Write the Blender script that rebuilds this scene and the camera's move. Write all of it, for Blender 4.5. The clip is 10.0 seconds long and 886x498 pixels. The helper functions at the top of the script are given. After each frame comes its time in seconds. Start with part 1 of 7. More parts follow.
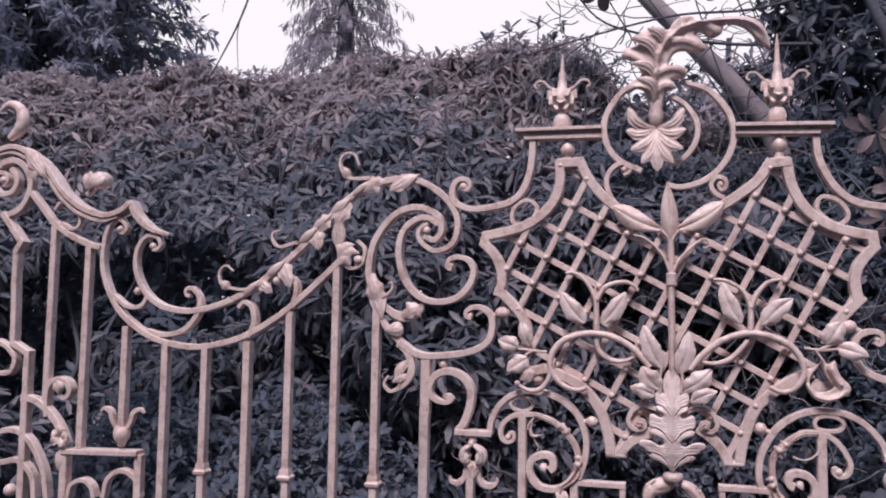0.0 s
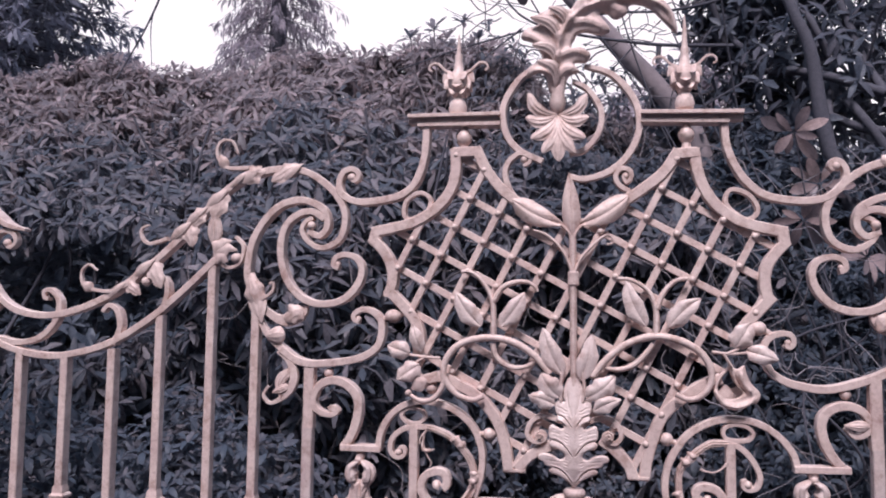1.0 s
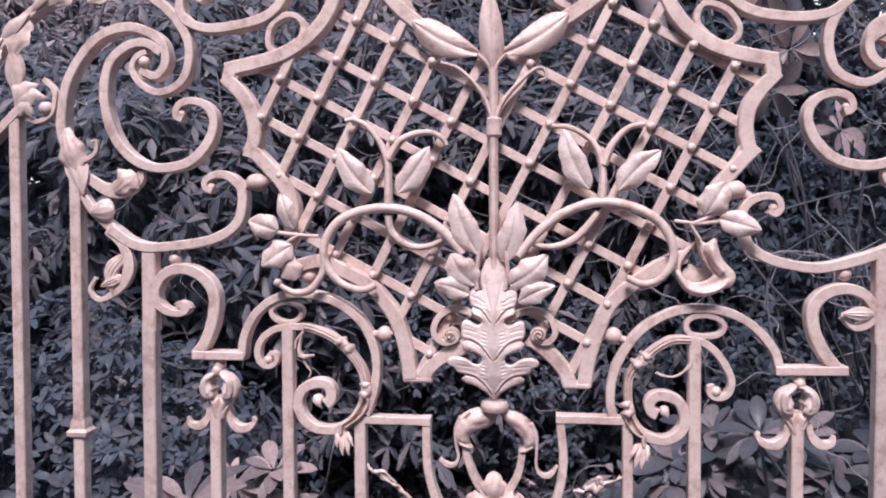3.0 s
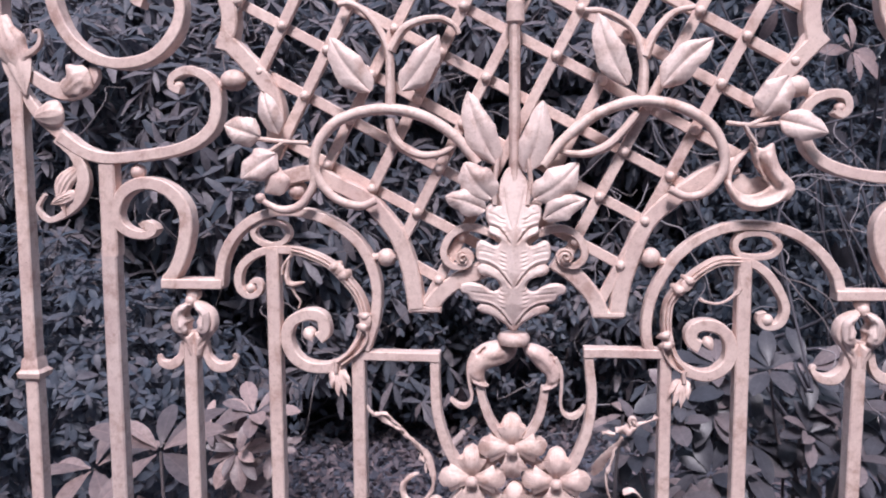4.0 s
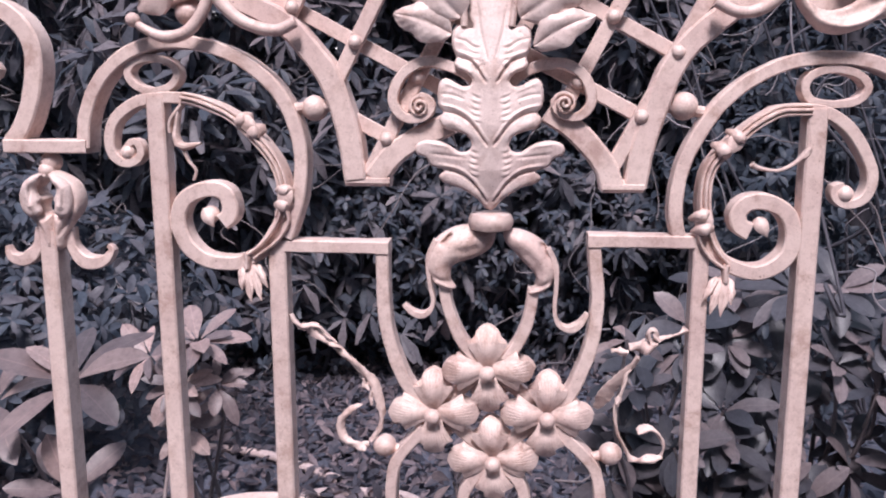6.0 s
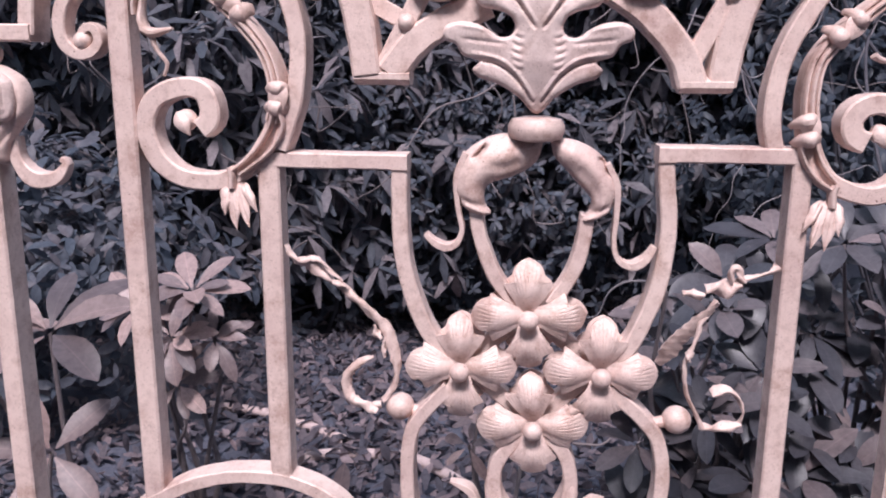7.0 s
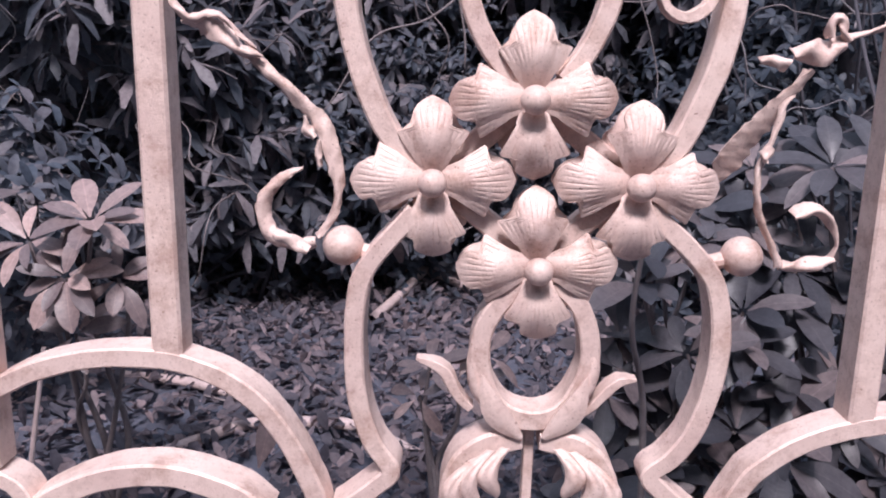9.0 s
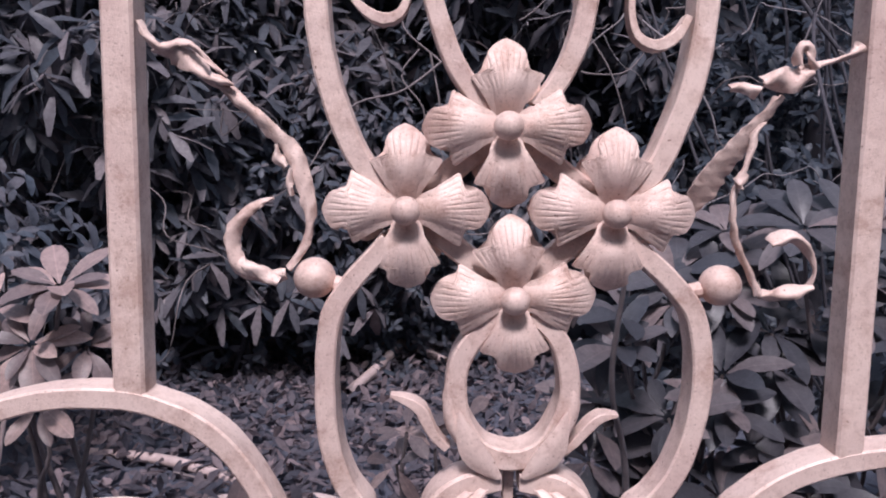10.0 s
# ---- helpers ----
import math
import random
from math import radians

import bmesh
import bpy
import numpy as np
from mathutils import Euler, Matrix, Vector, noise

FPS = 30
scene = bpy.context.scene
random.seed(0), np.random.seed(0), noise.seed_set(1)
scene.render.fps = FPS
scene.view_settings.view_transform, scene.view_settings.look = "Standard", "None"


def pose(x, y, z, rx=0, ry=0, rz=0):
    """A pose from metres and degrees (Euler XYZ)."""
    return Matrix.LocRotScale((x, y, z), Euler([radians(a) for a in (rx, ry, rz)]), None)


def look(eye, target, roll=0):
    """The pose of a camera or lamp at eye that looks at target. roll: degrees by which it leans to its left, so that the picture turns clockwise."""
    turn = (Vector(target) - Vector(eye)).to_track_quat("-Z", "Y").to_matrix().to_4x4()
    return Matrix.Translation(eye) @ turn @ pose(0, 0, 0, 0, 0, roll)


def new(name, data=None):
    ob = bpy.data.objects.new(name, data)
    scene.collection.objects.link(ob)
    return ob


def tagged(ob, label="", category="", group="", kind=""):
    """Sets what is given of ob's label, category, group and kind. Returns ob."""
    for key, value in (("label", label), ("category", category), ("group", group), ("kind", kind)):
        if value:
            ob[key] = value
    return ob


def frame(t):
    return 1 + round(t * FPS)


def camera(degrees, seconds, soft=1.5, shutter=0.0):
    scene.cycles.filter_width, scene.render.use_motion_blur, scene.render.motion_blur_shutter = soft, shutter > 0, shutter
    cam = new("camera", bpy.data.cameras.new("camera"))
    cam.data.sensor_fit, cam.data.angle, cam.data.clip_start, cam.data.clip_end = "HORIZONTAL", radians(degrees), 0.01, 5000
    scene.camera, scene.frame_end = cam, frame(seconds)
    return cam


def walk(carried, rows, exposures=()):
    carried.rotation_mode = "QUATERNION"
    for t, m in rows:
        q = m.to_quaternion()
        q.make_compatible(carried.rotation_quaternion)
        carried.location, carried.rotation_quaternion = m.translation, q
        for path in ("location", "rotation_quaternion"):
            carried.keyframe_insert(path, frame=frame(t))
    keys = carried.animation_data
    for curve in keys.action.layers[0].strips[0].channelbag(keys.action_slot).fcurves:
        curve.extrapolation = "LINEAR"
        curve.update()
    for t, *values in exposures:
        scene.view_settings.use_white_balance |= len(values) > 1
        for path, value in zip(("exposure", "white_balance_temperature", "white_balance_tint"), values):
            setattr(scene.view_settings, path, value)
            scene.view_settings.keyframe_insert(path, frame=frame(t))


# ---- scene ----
cam = camera(57.0, 10.0, soft=2.0)
PATH = [
    (0, (-0.009, -2.208, 1.693), (-0.537, -0.284, 1.824), 1.0),
    (0.5, (0.023, -2.123, 1.681), (-0.419, -0.178, 1.824), 1.0),
    (1, (0.07, -1.99, 1.686), (-0.312, -0.032, 1.833), 0.8),
    (1.5, (0.122, -1.842, 1.674), (-0.219, 0.123, 1.826), 0.6),
    (2, (0.166, -1.728, 1.647), (-0.151, 0.245, 1.738), 0.6),
    (3.5, (0.053, -1.37, 1.582), (-0.175, 0.611, 1.424), -0.0),
    (4, (0.017, -1.287, 1.545), (-0.174, 0.691, 1.323), 0.1),
    (4.5, (0.02, -1.215, 1.494), (-0.147, 0.761, 1.234), 0.2),
    (5, (0.021, -1.108, 1.438), (-0.127, 0.871, 1.187), 0.4),
    (6.5, (0.035, -0.856, 1.374), (-0.147, 1.09, 0.947), 0.5),
    (7, (-0.006, -0.763, 1.321), (-0.189, 1.177, 0.867), 0.8),
    (7.5, (-0.03, -0.674, 1.246), (-0.176, 1.267, 0.785), 1.1),
    (8, (-0.048, -0.606, 1.183), (-0.145, 1.338, 0.726), 1.6),
    (8.5, (-0.048, -0.572, 1.138), (-0.112, 1.374, 0.681), 1.6),
    (9, (-0.042, -0.55, 1.106), (-0.071, 1.397, 0.651), 1.6),
    (9.5, (-0.045, -0.543, 1.077), (-0.045, 1.43, 0.749), 1.6),
    (10, (-0.039, -0.544, 1.072), (-0.018, 1.439, 0.808), 1.4),
]
walk(cam, [(t, look(eye, target, roll)) for t, eye, target, roll in PATH],
     exposures=[(0, -0.17, 5830, 14.4), (1, -0.03, 5830, 14.4), (2, 0.13, 5840, 14.2), (3.5, 0.35, 5910, 13.4), (5, 0.36, 5960, 14), (7, 0.40, 6020, 14.7), (8.5, 0.42, 6030, 15), (9.4, 0.45, 6030, 15), (10, 0.18, 6030, 15)])

# ---- sky, sun ----
SUN_HEIGHT, SUN_TURN = radians(55), radians(182.5)
world = bpy.data.worlds.new("sky")
scene.world = world
world.use_nodes = True
wn, wl = world.node_tree.nodes, world.node_tree.links
back = wn["Background"]
sky = wn.new("ShaderNodeTexSky")
sky.sky_type = "NISHITA"
sky.sun_disc = False
sky.sun_elevation, sky.sun_rotation = SUN_HEIGHT, SUN_TURN
sky.air_density, sky.dust_density = 1.0, 6.0
veil = wn.new("ShaderNodeMix")
veil.data_type = "RGBA"
veil.inputs["Factor"].default_value = 0.85
veil.inputs["B"].default_value = (8.2, 9.4, 11.3, 1)
wl.new(sky.outputs[0], veil.inputs["A"])
wl.new(veil.outputs["Result"], back.inputs["Color"])
back.inputs["Strength"].default_value = 0.090

sun_data = bpy.data.lights.new("sun", "SUN")
sun_data.energy, sun_data.angle, sun_data.color = 4.55, radians(13), (1.0, 0.90, 0.89)
sun = new("sun", sun_data)
sun.matrix_world = look((-0.25, -5.73, 8.19), (0, 0, 0))

# bright hazy sky low over the trees, far behind everything
haze = bpy.data.materials.new("hazy_sky")
haze.use_nodes = True
hb = haze.node_tree.nodes["Principled BSDF"]
hb.inputs["Base Color"].default_value = (0, 0, 0, 1)
hb.inputs["Specular IOR Level"].default_value = 0
hb.inputs["Emission Color"].default_value = (1.0, 0.90, 0.86, 1)
hb.inputs["Emission Strength"].default_value = 1.18
sheet = bpy.data.meshes.new("sky_backdrop")
sheet.from_pydata([(-260, 150, -5), (220, 150, -5), (220, 150, 110), (-260, 150, 110)], [], [(0, 1, 2, 3)])
sheet.materials.append(haze)
tagged(new("sky_backdrop", sheet), "plain bright overcast sky far behind the trees", "sky", kind="structure")

# ---- materials ----
def material(name, rough=0.6, spec=0.4):
    m = bpy.data.materials.new(name)
    m.use_nodes = True
    b = m.node_tree.nodes["Principled BSDF"]
    b.inputs["Roughness"].default_value = rough
    b.inputs["Specular IOR Level"].default_value = spec
    return m, m.node_tree.nodes, m.node_tree.links, b


def noise_tex(nodes, links, scale, detail=4.0, rough=0.6, vector=None):
    n = nodes.new("ShaderNodeTexNoise")
    n.inputs["Scale"].default_value = scale
    n.inputs["Detail"].default_value = detail
    n.inputs["Roughness"].default_value = rough
    if vector is not None:
        links.new(vector, n.inputs["Vector"])
    return n.outputs["Fac"]


def ramp(nodes, links, fac, stops):
    r = nodes.new("ShaderNodeValToRGB")
    els = r.color_ramp.elements
    while len(els) < len(stops):
        els.new(0.5)
    for e, (p, c) in zip(els, stops):
        e.position = p
        e.color = (*c, 1) if len(c) == 3 else c
    links.new(fac, r.inputs["Fac"])
    return r.outputs["Color"]


def mix(nodes, links, fac, a, b, mode="MIX"):
    m = nodes.new("ShaderNodeMix")
    m.data_type = "RGBA"
    m.blend_type = mode
    for value, key in ((fac, "Factor"), (a, "A"), (b, "B")):
        if isinstance(value, (int, float)):
            m.inputs[key].default_value = value
        elif isinstance(value, tuple):
            m.inputs[key].default_value = (*value, 1)
        else:
            links.new(value, m.inputs[key])
    return m.outputs["Result"]


def bump(nodes, links, bsdf, height, strength, distance):
    b = nodes.new("ShaderNodeBump")
    b.inputs["Strength"].default_value = strength
    b.inputs["Distance"].default_value = distance
    links.new(height, b.inputs["Height"])
    links.new(b.outputs["Normal"], bsdf.inputs["Normal"])


def painted_iron(name, tint):
    """Weathered pale metallic paint on forged iron: mottling, grime, rust specks, pitting."""
    m, nd, ln, b = material(name, 0.5, 0.35)
    co = nd.new("ShaderNodeTexCoord").outputs["Object"]
    big = noise_tex(nd, ln, 11.0, 5, 0.6, co)
    mid = noise_tex(nd, ln, 70.0, 6, 0.7, co)
    fine = noise_tex(nd, ln, 520.0, 4, 0.7, co)
    speck = noise_tex(nd, ln, 260.0, 3, 0.6, co)
    r, g, bl = tint
    base = ramp(nd, ln, big, [(0.32, (r * 0.86, g * 0.82, bl * 0.83)), (0.52, (r, g, bl)), (0.70, (min(1, r * 1.10), g * 1.12, bl * 1.12))])
    worn = ramp(nd, ln, mid, [(0.34, (0.74, 0.69, 0.69)), (0.50, (1, 1, 1)), (0.68, (1.05, 1.06, 1.07))])
    col = mix(nd, ln, 0.6, base, worn, "MULTIPLY")
    spots = ramp(nd, ln, fine, [(0.30, (0.45, 0.37, 0.34)), (0.42, (1, 1, 1)), (0.62, (1.0, 1.0, 1.0)), (0.70, (1.26, 1.30, 1.32))])
    col = mix(nd, ln, 0.75, col, spots, "MULTIPLY")
    rust = ramp(nd, ln, speck, [(0.255, (0.28, 0.17, 0.14)), (0.30, (1, 1, 1))])
    col = mix(nd, ln, 0.85, col, rust, "MULTIPLY")
    stain = ramp(nd, ln, noise_tex(nd, ln, 27.0, 6, 0.72, co), [(0.36, (0.58, 0.47, 0.42)), (0.49, (1, 1, 1)), (0.60, (1, 1, 1)), (0.72, (1.08, 1.10, 1.12))])
    col = mix(nd, ln, 0.6, col, stain, "MULTIPLY")
    ln.new(col, b.inputs["Base Color"])
    b.inputs["Metallic"].default_value = 0.2
    rr = ramp(nd, ln, mid, [(0.3, (0.70, 0.70, 0.70)), (0.7, (0.50, 0.50, 0.50))])
    ln.new(rr, b.inputs["Roughness"])
    h = nd.new("ShaderNodeMath")
    h.operation = "ADD"
    ln.new(mid, h.inputs[0])
    ln.new(fine, h.inputs[1])
    bump(nd, ln, b, h.outputs[0], 0.4, 0.0012)
    return m


iron = painted_iron("painted_iron", (0.675, 0.516, 0.456))
# lighter tint for the spray leaves, knot petals and acanthus
iron_bright = painted_iron("bright_iron", (0.71, 0.562, 0.508))
iron_darker = painted_iron("darker_painted_iron", (0.60, 0.470, 0.428))


def through_leaf(m, nd, ln, b, col, share=0.5):
    """Leaf blades let some light through."""
    ln.new(col, b.inputs["Base Color"])
    tr = nd.new("ShaderNodeBsdfTranslucent")
    ln.new(col, tr.inputs["Color"])
    both = nd.new("ShaderNodeMixShader")
    both.inputs["Fac"].default_value = share
    ln.new(b.outputs[0], both.inputs[1])
    ln.new(tr.outputs[0], both.inputs[2])
    ln.new(both.outputs[0], nd["Material Output"].inputs["Surface"])


def foliage(name, dark, light, rough=0.46, spec=0.3):
    """Leathery evergreen leaves, each its own shade, with a paler vein side."""
    m, nd, ln, b = material(name, rough, spec)
    geo = nd.new("ShaderNodeNewGeometry")
    col = ramp(nd, ln, geo.outputs["Random Per Island"], [(0.0, dark), (0.55, tuple(0.72 * a + 0.28 * c for a, c in zip(dark, light))), (0.85, tuple(0.35 * a + 0.65 * c for a, c in zip(dark, light))), (1.0, light)])
    co = nd.new("ShaderNodeTexCoord").outputs["Object"]
    n = noise_tex(nd, ln, 60.0, 3, 0.6, co)
    spots = ramp(nd, ln, n, [(0.3, (0.75, 0.72, 0.74)), (0.6, (1.08, 1.05, 1.05))])
    through_leaf(m, nd, ln, b, mix(nd, ln, 1.0, col, spots, "MULTIPLY"))
    return m


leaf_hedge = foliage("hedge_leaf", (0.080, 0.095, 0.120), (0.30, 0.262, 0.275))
# paler copy of the hedge leaf, with sunlight on the top put into its colour
leaf_lit = foliage("lit_hedge_leaf", (0.17, 0.150, 0.160), (0.50, 0.40, 0.395))
leaf_small = foliage("shrub_leaf", (0.090, 0.112, 0.145), (0.180, 0.170, 0.190))
leaf_mid = foliage("evergreen_leaf", (0.085, 0.100, 0.128), (0.15, 0.145, 0.168))
# tone for deep, shaded foliage, raised to keep the gaps from going black
leaf_dark = foliage("shade_tone_leaf", (0.115, 0.138, 0.176), (0.165, 0.180, 0.212))
# darkened leaf copy: the shade at lower right is put into its colour
leaf_shade = foliage("darkened_leaf", (0.060, 0.076, 0.100), (0.105, 0.115, 0.140))
# haze is put into the needle colours, palest for the farthest trees
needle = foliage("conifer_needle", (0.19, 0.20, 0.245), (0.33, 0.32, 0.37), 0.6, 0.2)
needle_pale = foliage("hazed_conifer_needle", (0.30, 0.265, 0.29), (0.48, 0.41, 0.43), 0.7, 0.2)
litter_leaf = foliage("dead_leaf", (0.078, 0.082, 0.106), (0.35, 0.280, 0.29), 0.7, 0.25)


def bark(name, a, c, scale=40.0):
    m, nd, ln, b = material(name, 0.85, 0.2)
    co = nd.new("ShaderNodeTexCoord").outputs["Object"]
    n = noise_tex(nd, ln, scale, 6, 0.7, co)
    big = noise_tex(nd, ln, scale * 0.15, 3, 0.6, co)
    col = mix(nd, ln, big, ramp(nd, ln, n, [(0.3, a), (0.7, c)]), tuple(0.6 * v for v in c))
    ln.new(col, b.inputs["Base Color"])
    bump(nd, ln, b, n, 0.6, 0.004)
    return m


bark_dark = bark("dark_bark", (0.045, 0.046, 0.058), (0.11, 0.10, 0.115))
bark_pale = bark("pale_dead_wood", (0.34, 0.26, 0.25), (0.60, 0.47, 0.45))
bark_vine = bark("vine_stem", (0.12, 0.10, 0.105), (0.26, 0.215, 0.215))


def soil():
    m, nd, ln, b = material("leaf_mould", 0.95, 0.15)
    co = nd.new("ShaderNodeTexCoord").outputs["Object"]
    a = noise_tex(nd, ln, 2.2, 5, 0.6, co)
    c = noise_tex(nd, ln, 45.0, 6, 0.7, co)
    col = ramp(nd, ln, c, [(0.32, (0.070, 0.080, 0.112)), (0.5, (0.105, 0.108, 0.140)), (0.7, (0.16, 0.148, 0.172))])
    ln.new(mix(nd, ln, a, col, (0.080, 0.087, 0.115)), b.inputs["Base Color"])
    bump(nd, ln, b, c, 0.8, 0.02)
    return m


soil_mat = soil()

# ---- shape helpers ----
def finish(name, verts, faces, mat, parent=None, label="", sharp=38, smooth=True):
    """Link one mesh object; smooth shading broken at sharp edges."""
    me = bpy.data.meshes.new(name)
    me.from_pydata([tuple(v) for v in verts], [], faces)
    me.validate()
    if smooth:
        me.polygons.foreach_set("use_smooth", [True] * len(me.polygons))
        me.set_sharp_from_angle(angle=radians(sharp))
    me.materials.append(mat)
    ob = new(name, me)
    if parent is not None:
        ob.parent = parent
    if label:
        ob["label"] = label
    return ob


def part(name, bm, mat, parent, label="", sharp=38):
    """A bmesh as one mesh object under a thing or a part."""
    bmesh.ops.recalc_face_normals(bm, faces=bm.faces)
    me = bpy.data.meshes.new(name)
    bm.to_mesh(me)
    bm.free()
    me.polygons.foreach_set("use_smooth", [True] * len(me.polygons))
    me.set_sharp_from_angle(angle=radians(sharp))
    me.materials.append(mat)
    ob = new(name, me)
    ob.parent = parent
    if label:
        ob["label"] = label
    return ob


def glide(points, step=0.007, closed=False):
    """A smooth curve through points of the gate's plane, at even steps."""
    p = np.array(points, float)
    if len(p) == 2 and not closed:
        return p
    if closed:
        p = np.vstack([p[-1], p, p[0], p[1]])
    else:
        p = np.vstack([2 * p[0] - p[1], p, 2 * p[-1] - p[-2]])
    out = []
    for k in range(1, len(p) - 2):
        a, b, c, d = p[k - 1:k + 3]
        n = max(2, int(np.ceil(np.linalg.norm(c - b) / step)))
        for u in np.arange(n) / n:
            out.append(0.5 * (2 * b + (c - a) * u + (2 * a - 5 * b + 4 * c - d) * u * u + (3 * b - a - 3 * c + d) * u ** 3))
    if not closed:
        out.append(p[-2])
    return np.array(out)


SHIFT = [0]


def sweep_data(points, w, d, y=0.0, taper=None, closed=False, rounded=False, ext=0.0, ys=None, step=0.007):
    """A forged bar, w wide in the gate's plane and d deep, along a curve."""
    c = glide(points, step, closed)
    if ext and not closed:
        a, b = c[0] - c[1], c[-1] - c[-2]
        c = np.vstack([c[0] + ext * a / np.linalg.norm(a), c, c[-1] + ext * b / np.linalg.norm(b)])
    n = len(c)
    if closed:
        t = np.roll(c, -1, 0) - np.roll(c, 1, 0)
    else:
        t = np.gradient(c, axis=0)
    t /= np.maximum(np.linalg.norm(t, axis=1), 1e-9)[:, None]
    s = np.r_[0, np.cumsum(np.linalg.norm(np.diff(c, axis=0), axis=1))]
    s /= s[-1]
    k = np.ones(n) if taper is None else np.interp(s, np.linspace(0, 1, len(taper)), taper)
    run = np.r_[0, np.cumsum(np.linalg.norm(np.diff(c, axis=0), axis=1))]
    k = k * (1 + 0.018 * np.sin(run * 83 + 2.1 * SHIFT[0]) + 0.014 * np.sin(run * 211 + SHIFT[0]))
    yy = np.full(n, y) if ys is None else np.interp(s, np.linspace(0, 1, len(ys)), ys)
    SHIFT[0] = (SHIFT[0] + 1) % 9
    d = d + 0.0007 * SHIFT[0]
    if rounded:
        sec = [(0.5 * w * math.cos(a), 0.5 * d * math.sin(a)) for a in np.arange(10) * math.tau / 10]
    else:
        e = 0.10 * min(w, d)
        x1, y1 = w / 2, d / 2
        sec = [(x1 - e, -y1), (x1, -y1 + e), (x1, y1 - e), (x1 - e, y1), (-x1 + e, y1), (-x1, y1 - e), (-x1, -y1 + e), (-x1 + e, -y1)]
    m = len(sec)
    nrm = np.stack([-t[:, 1], t[:, 0]], 1)
    verts = np.zeros((n, m, 3))
    for j, (a, b) in enumerate(sec):
        kk = np.sqrt(k) if not rounded else k
        verts[:, j, 0] = c[:, 0] + nrm[:, 0] * a * k
        verts[:, j, 2] = c[:, 1] + nrm[:, 1] * a * k
        verts[:, j, 1] = yy + b * kk
    faces = []
    for i in range(n if closed else n - 1):
        i2 = (i + 1) % n
        for j in range(m):
            j2 = (j + 1) % m
            faces.append((i * m + j, i * m + j2, i2 * m + j2, i2 * m + j))
    if not closed:
        faces.append(tuple(range(m))[::-1])
        faces.append(tuple((n - 1) * m + j for j in range(m)))
    return verts.reshape(-1, 3), faces


def bar(name, points, w, d, mat, parent, label="", **more):
    v, f = sweep_data(points, w, d, **more)
    return finish(name, v, f, mat, parent, label)


def mir(points):
    return [(-x, z) for x, z in points]


SHAPES = {
    "ovate": ((0, 0.06, 0.16, 0.3, 0.45, 0.6, 0.75, 0.88, 1), (0.10, 0.45, 0.82, 1.0, 0.98, 0.84, 0.58, 0.28, 0.02)),
    "petal": ((0, 0.14, 0.20, 0.26, 0.32, 0.38, 0.44, 0.50, 0.55, 0.59, 0.63, 0.67, 0.72, 0.78, 0.84, 0.90, 0.95, 0.98, 1), (0.40, 0.42, 0.50, 0.66, 0.83, 0.94, 0.99, 1.0, 0.965, 0.89, 0.77, 0.685, 0.655, 0.62, 0.545, 0.42, 0.27, 0.15, 0.03)),
    "broad": ((0, 0.05, 0.12, 0.22, 0.34, 0.48, 0.62, 0.74, 0.84, 0.92, 0.97, 1), (0.12, 0.40, 0.70, 0.92, 1.0, 0.99, 0.90, 0.74, 0.54, 0.32, 0.16, 0.02)),
    "lobe": ((0, 0.2, 0.5, 0.75, 0.9, 1), (0.35, 0.6, 0.95, 1.0, 0.7, 0.15)),
}


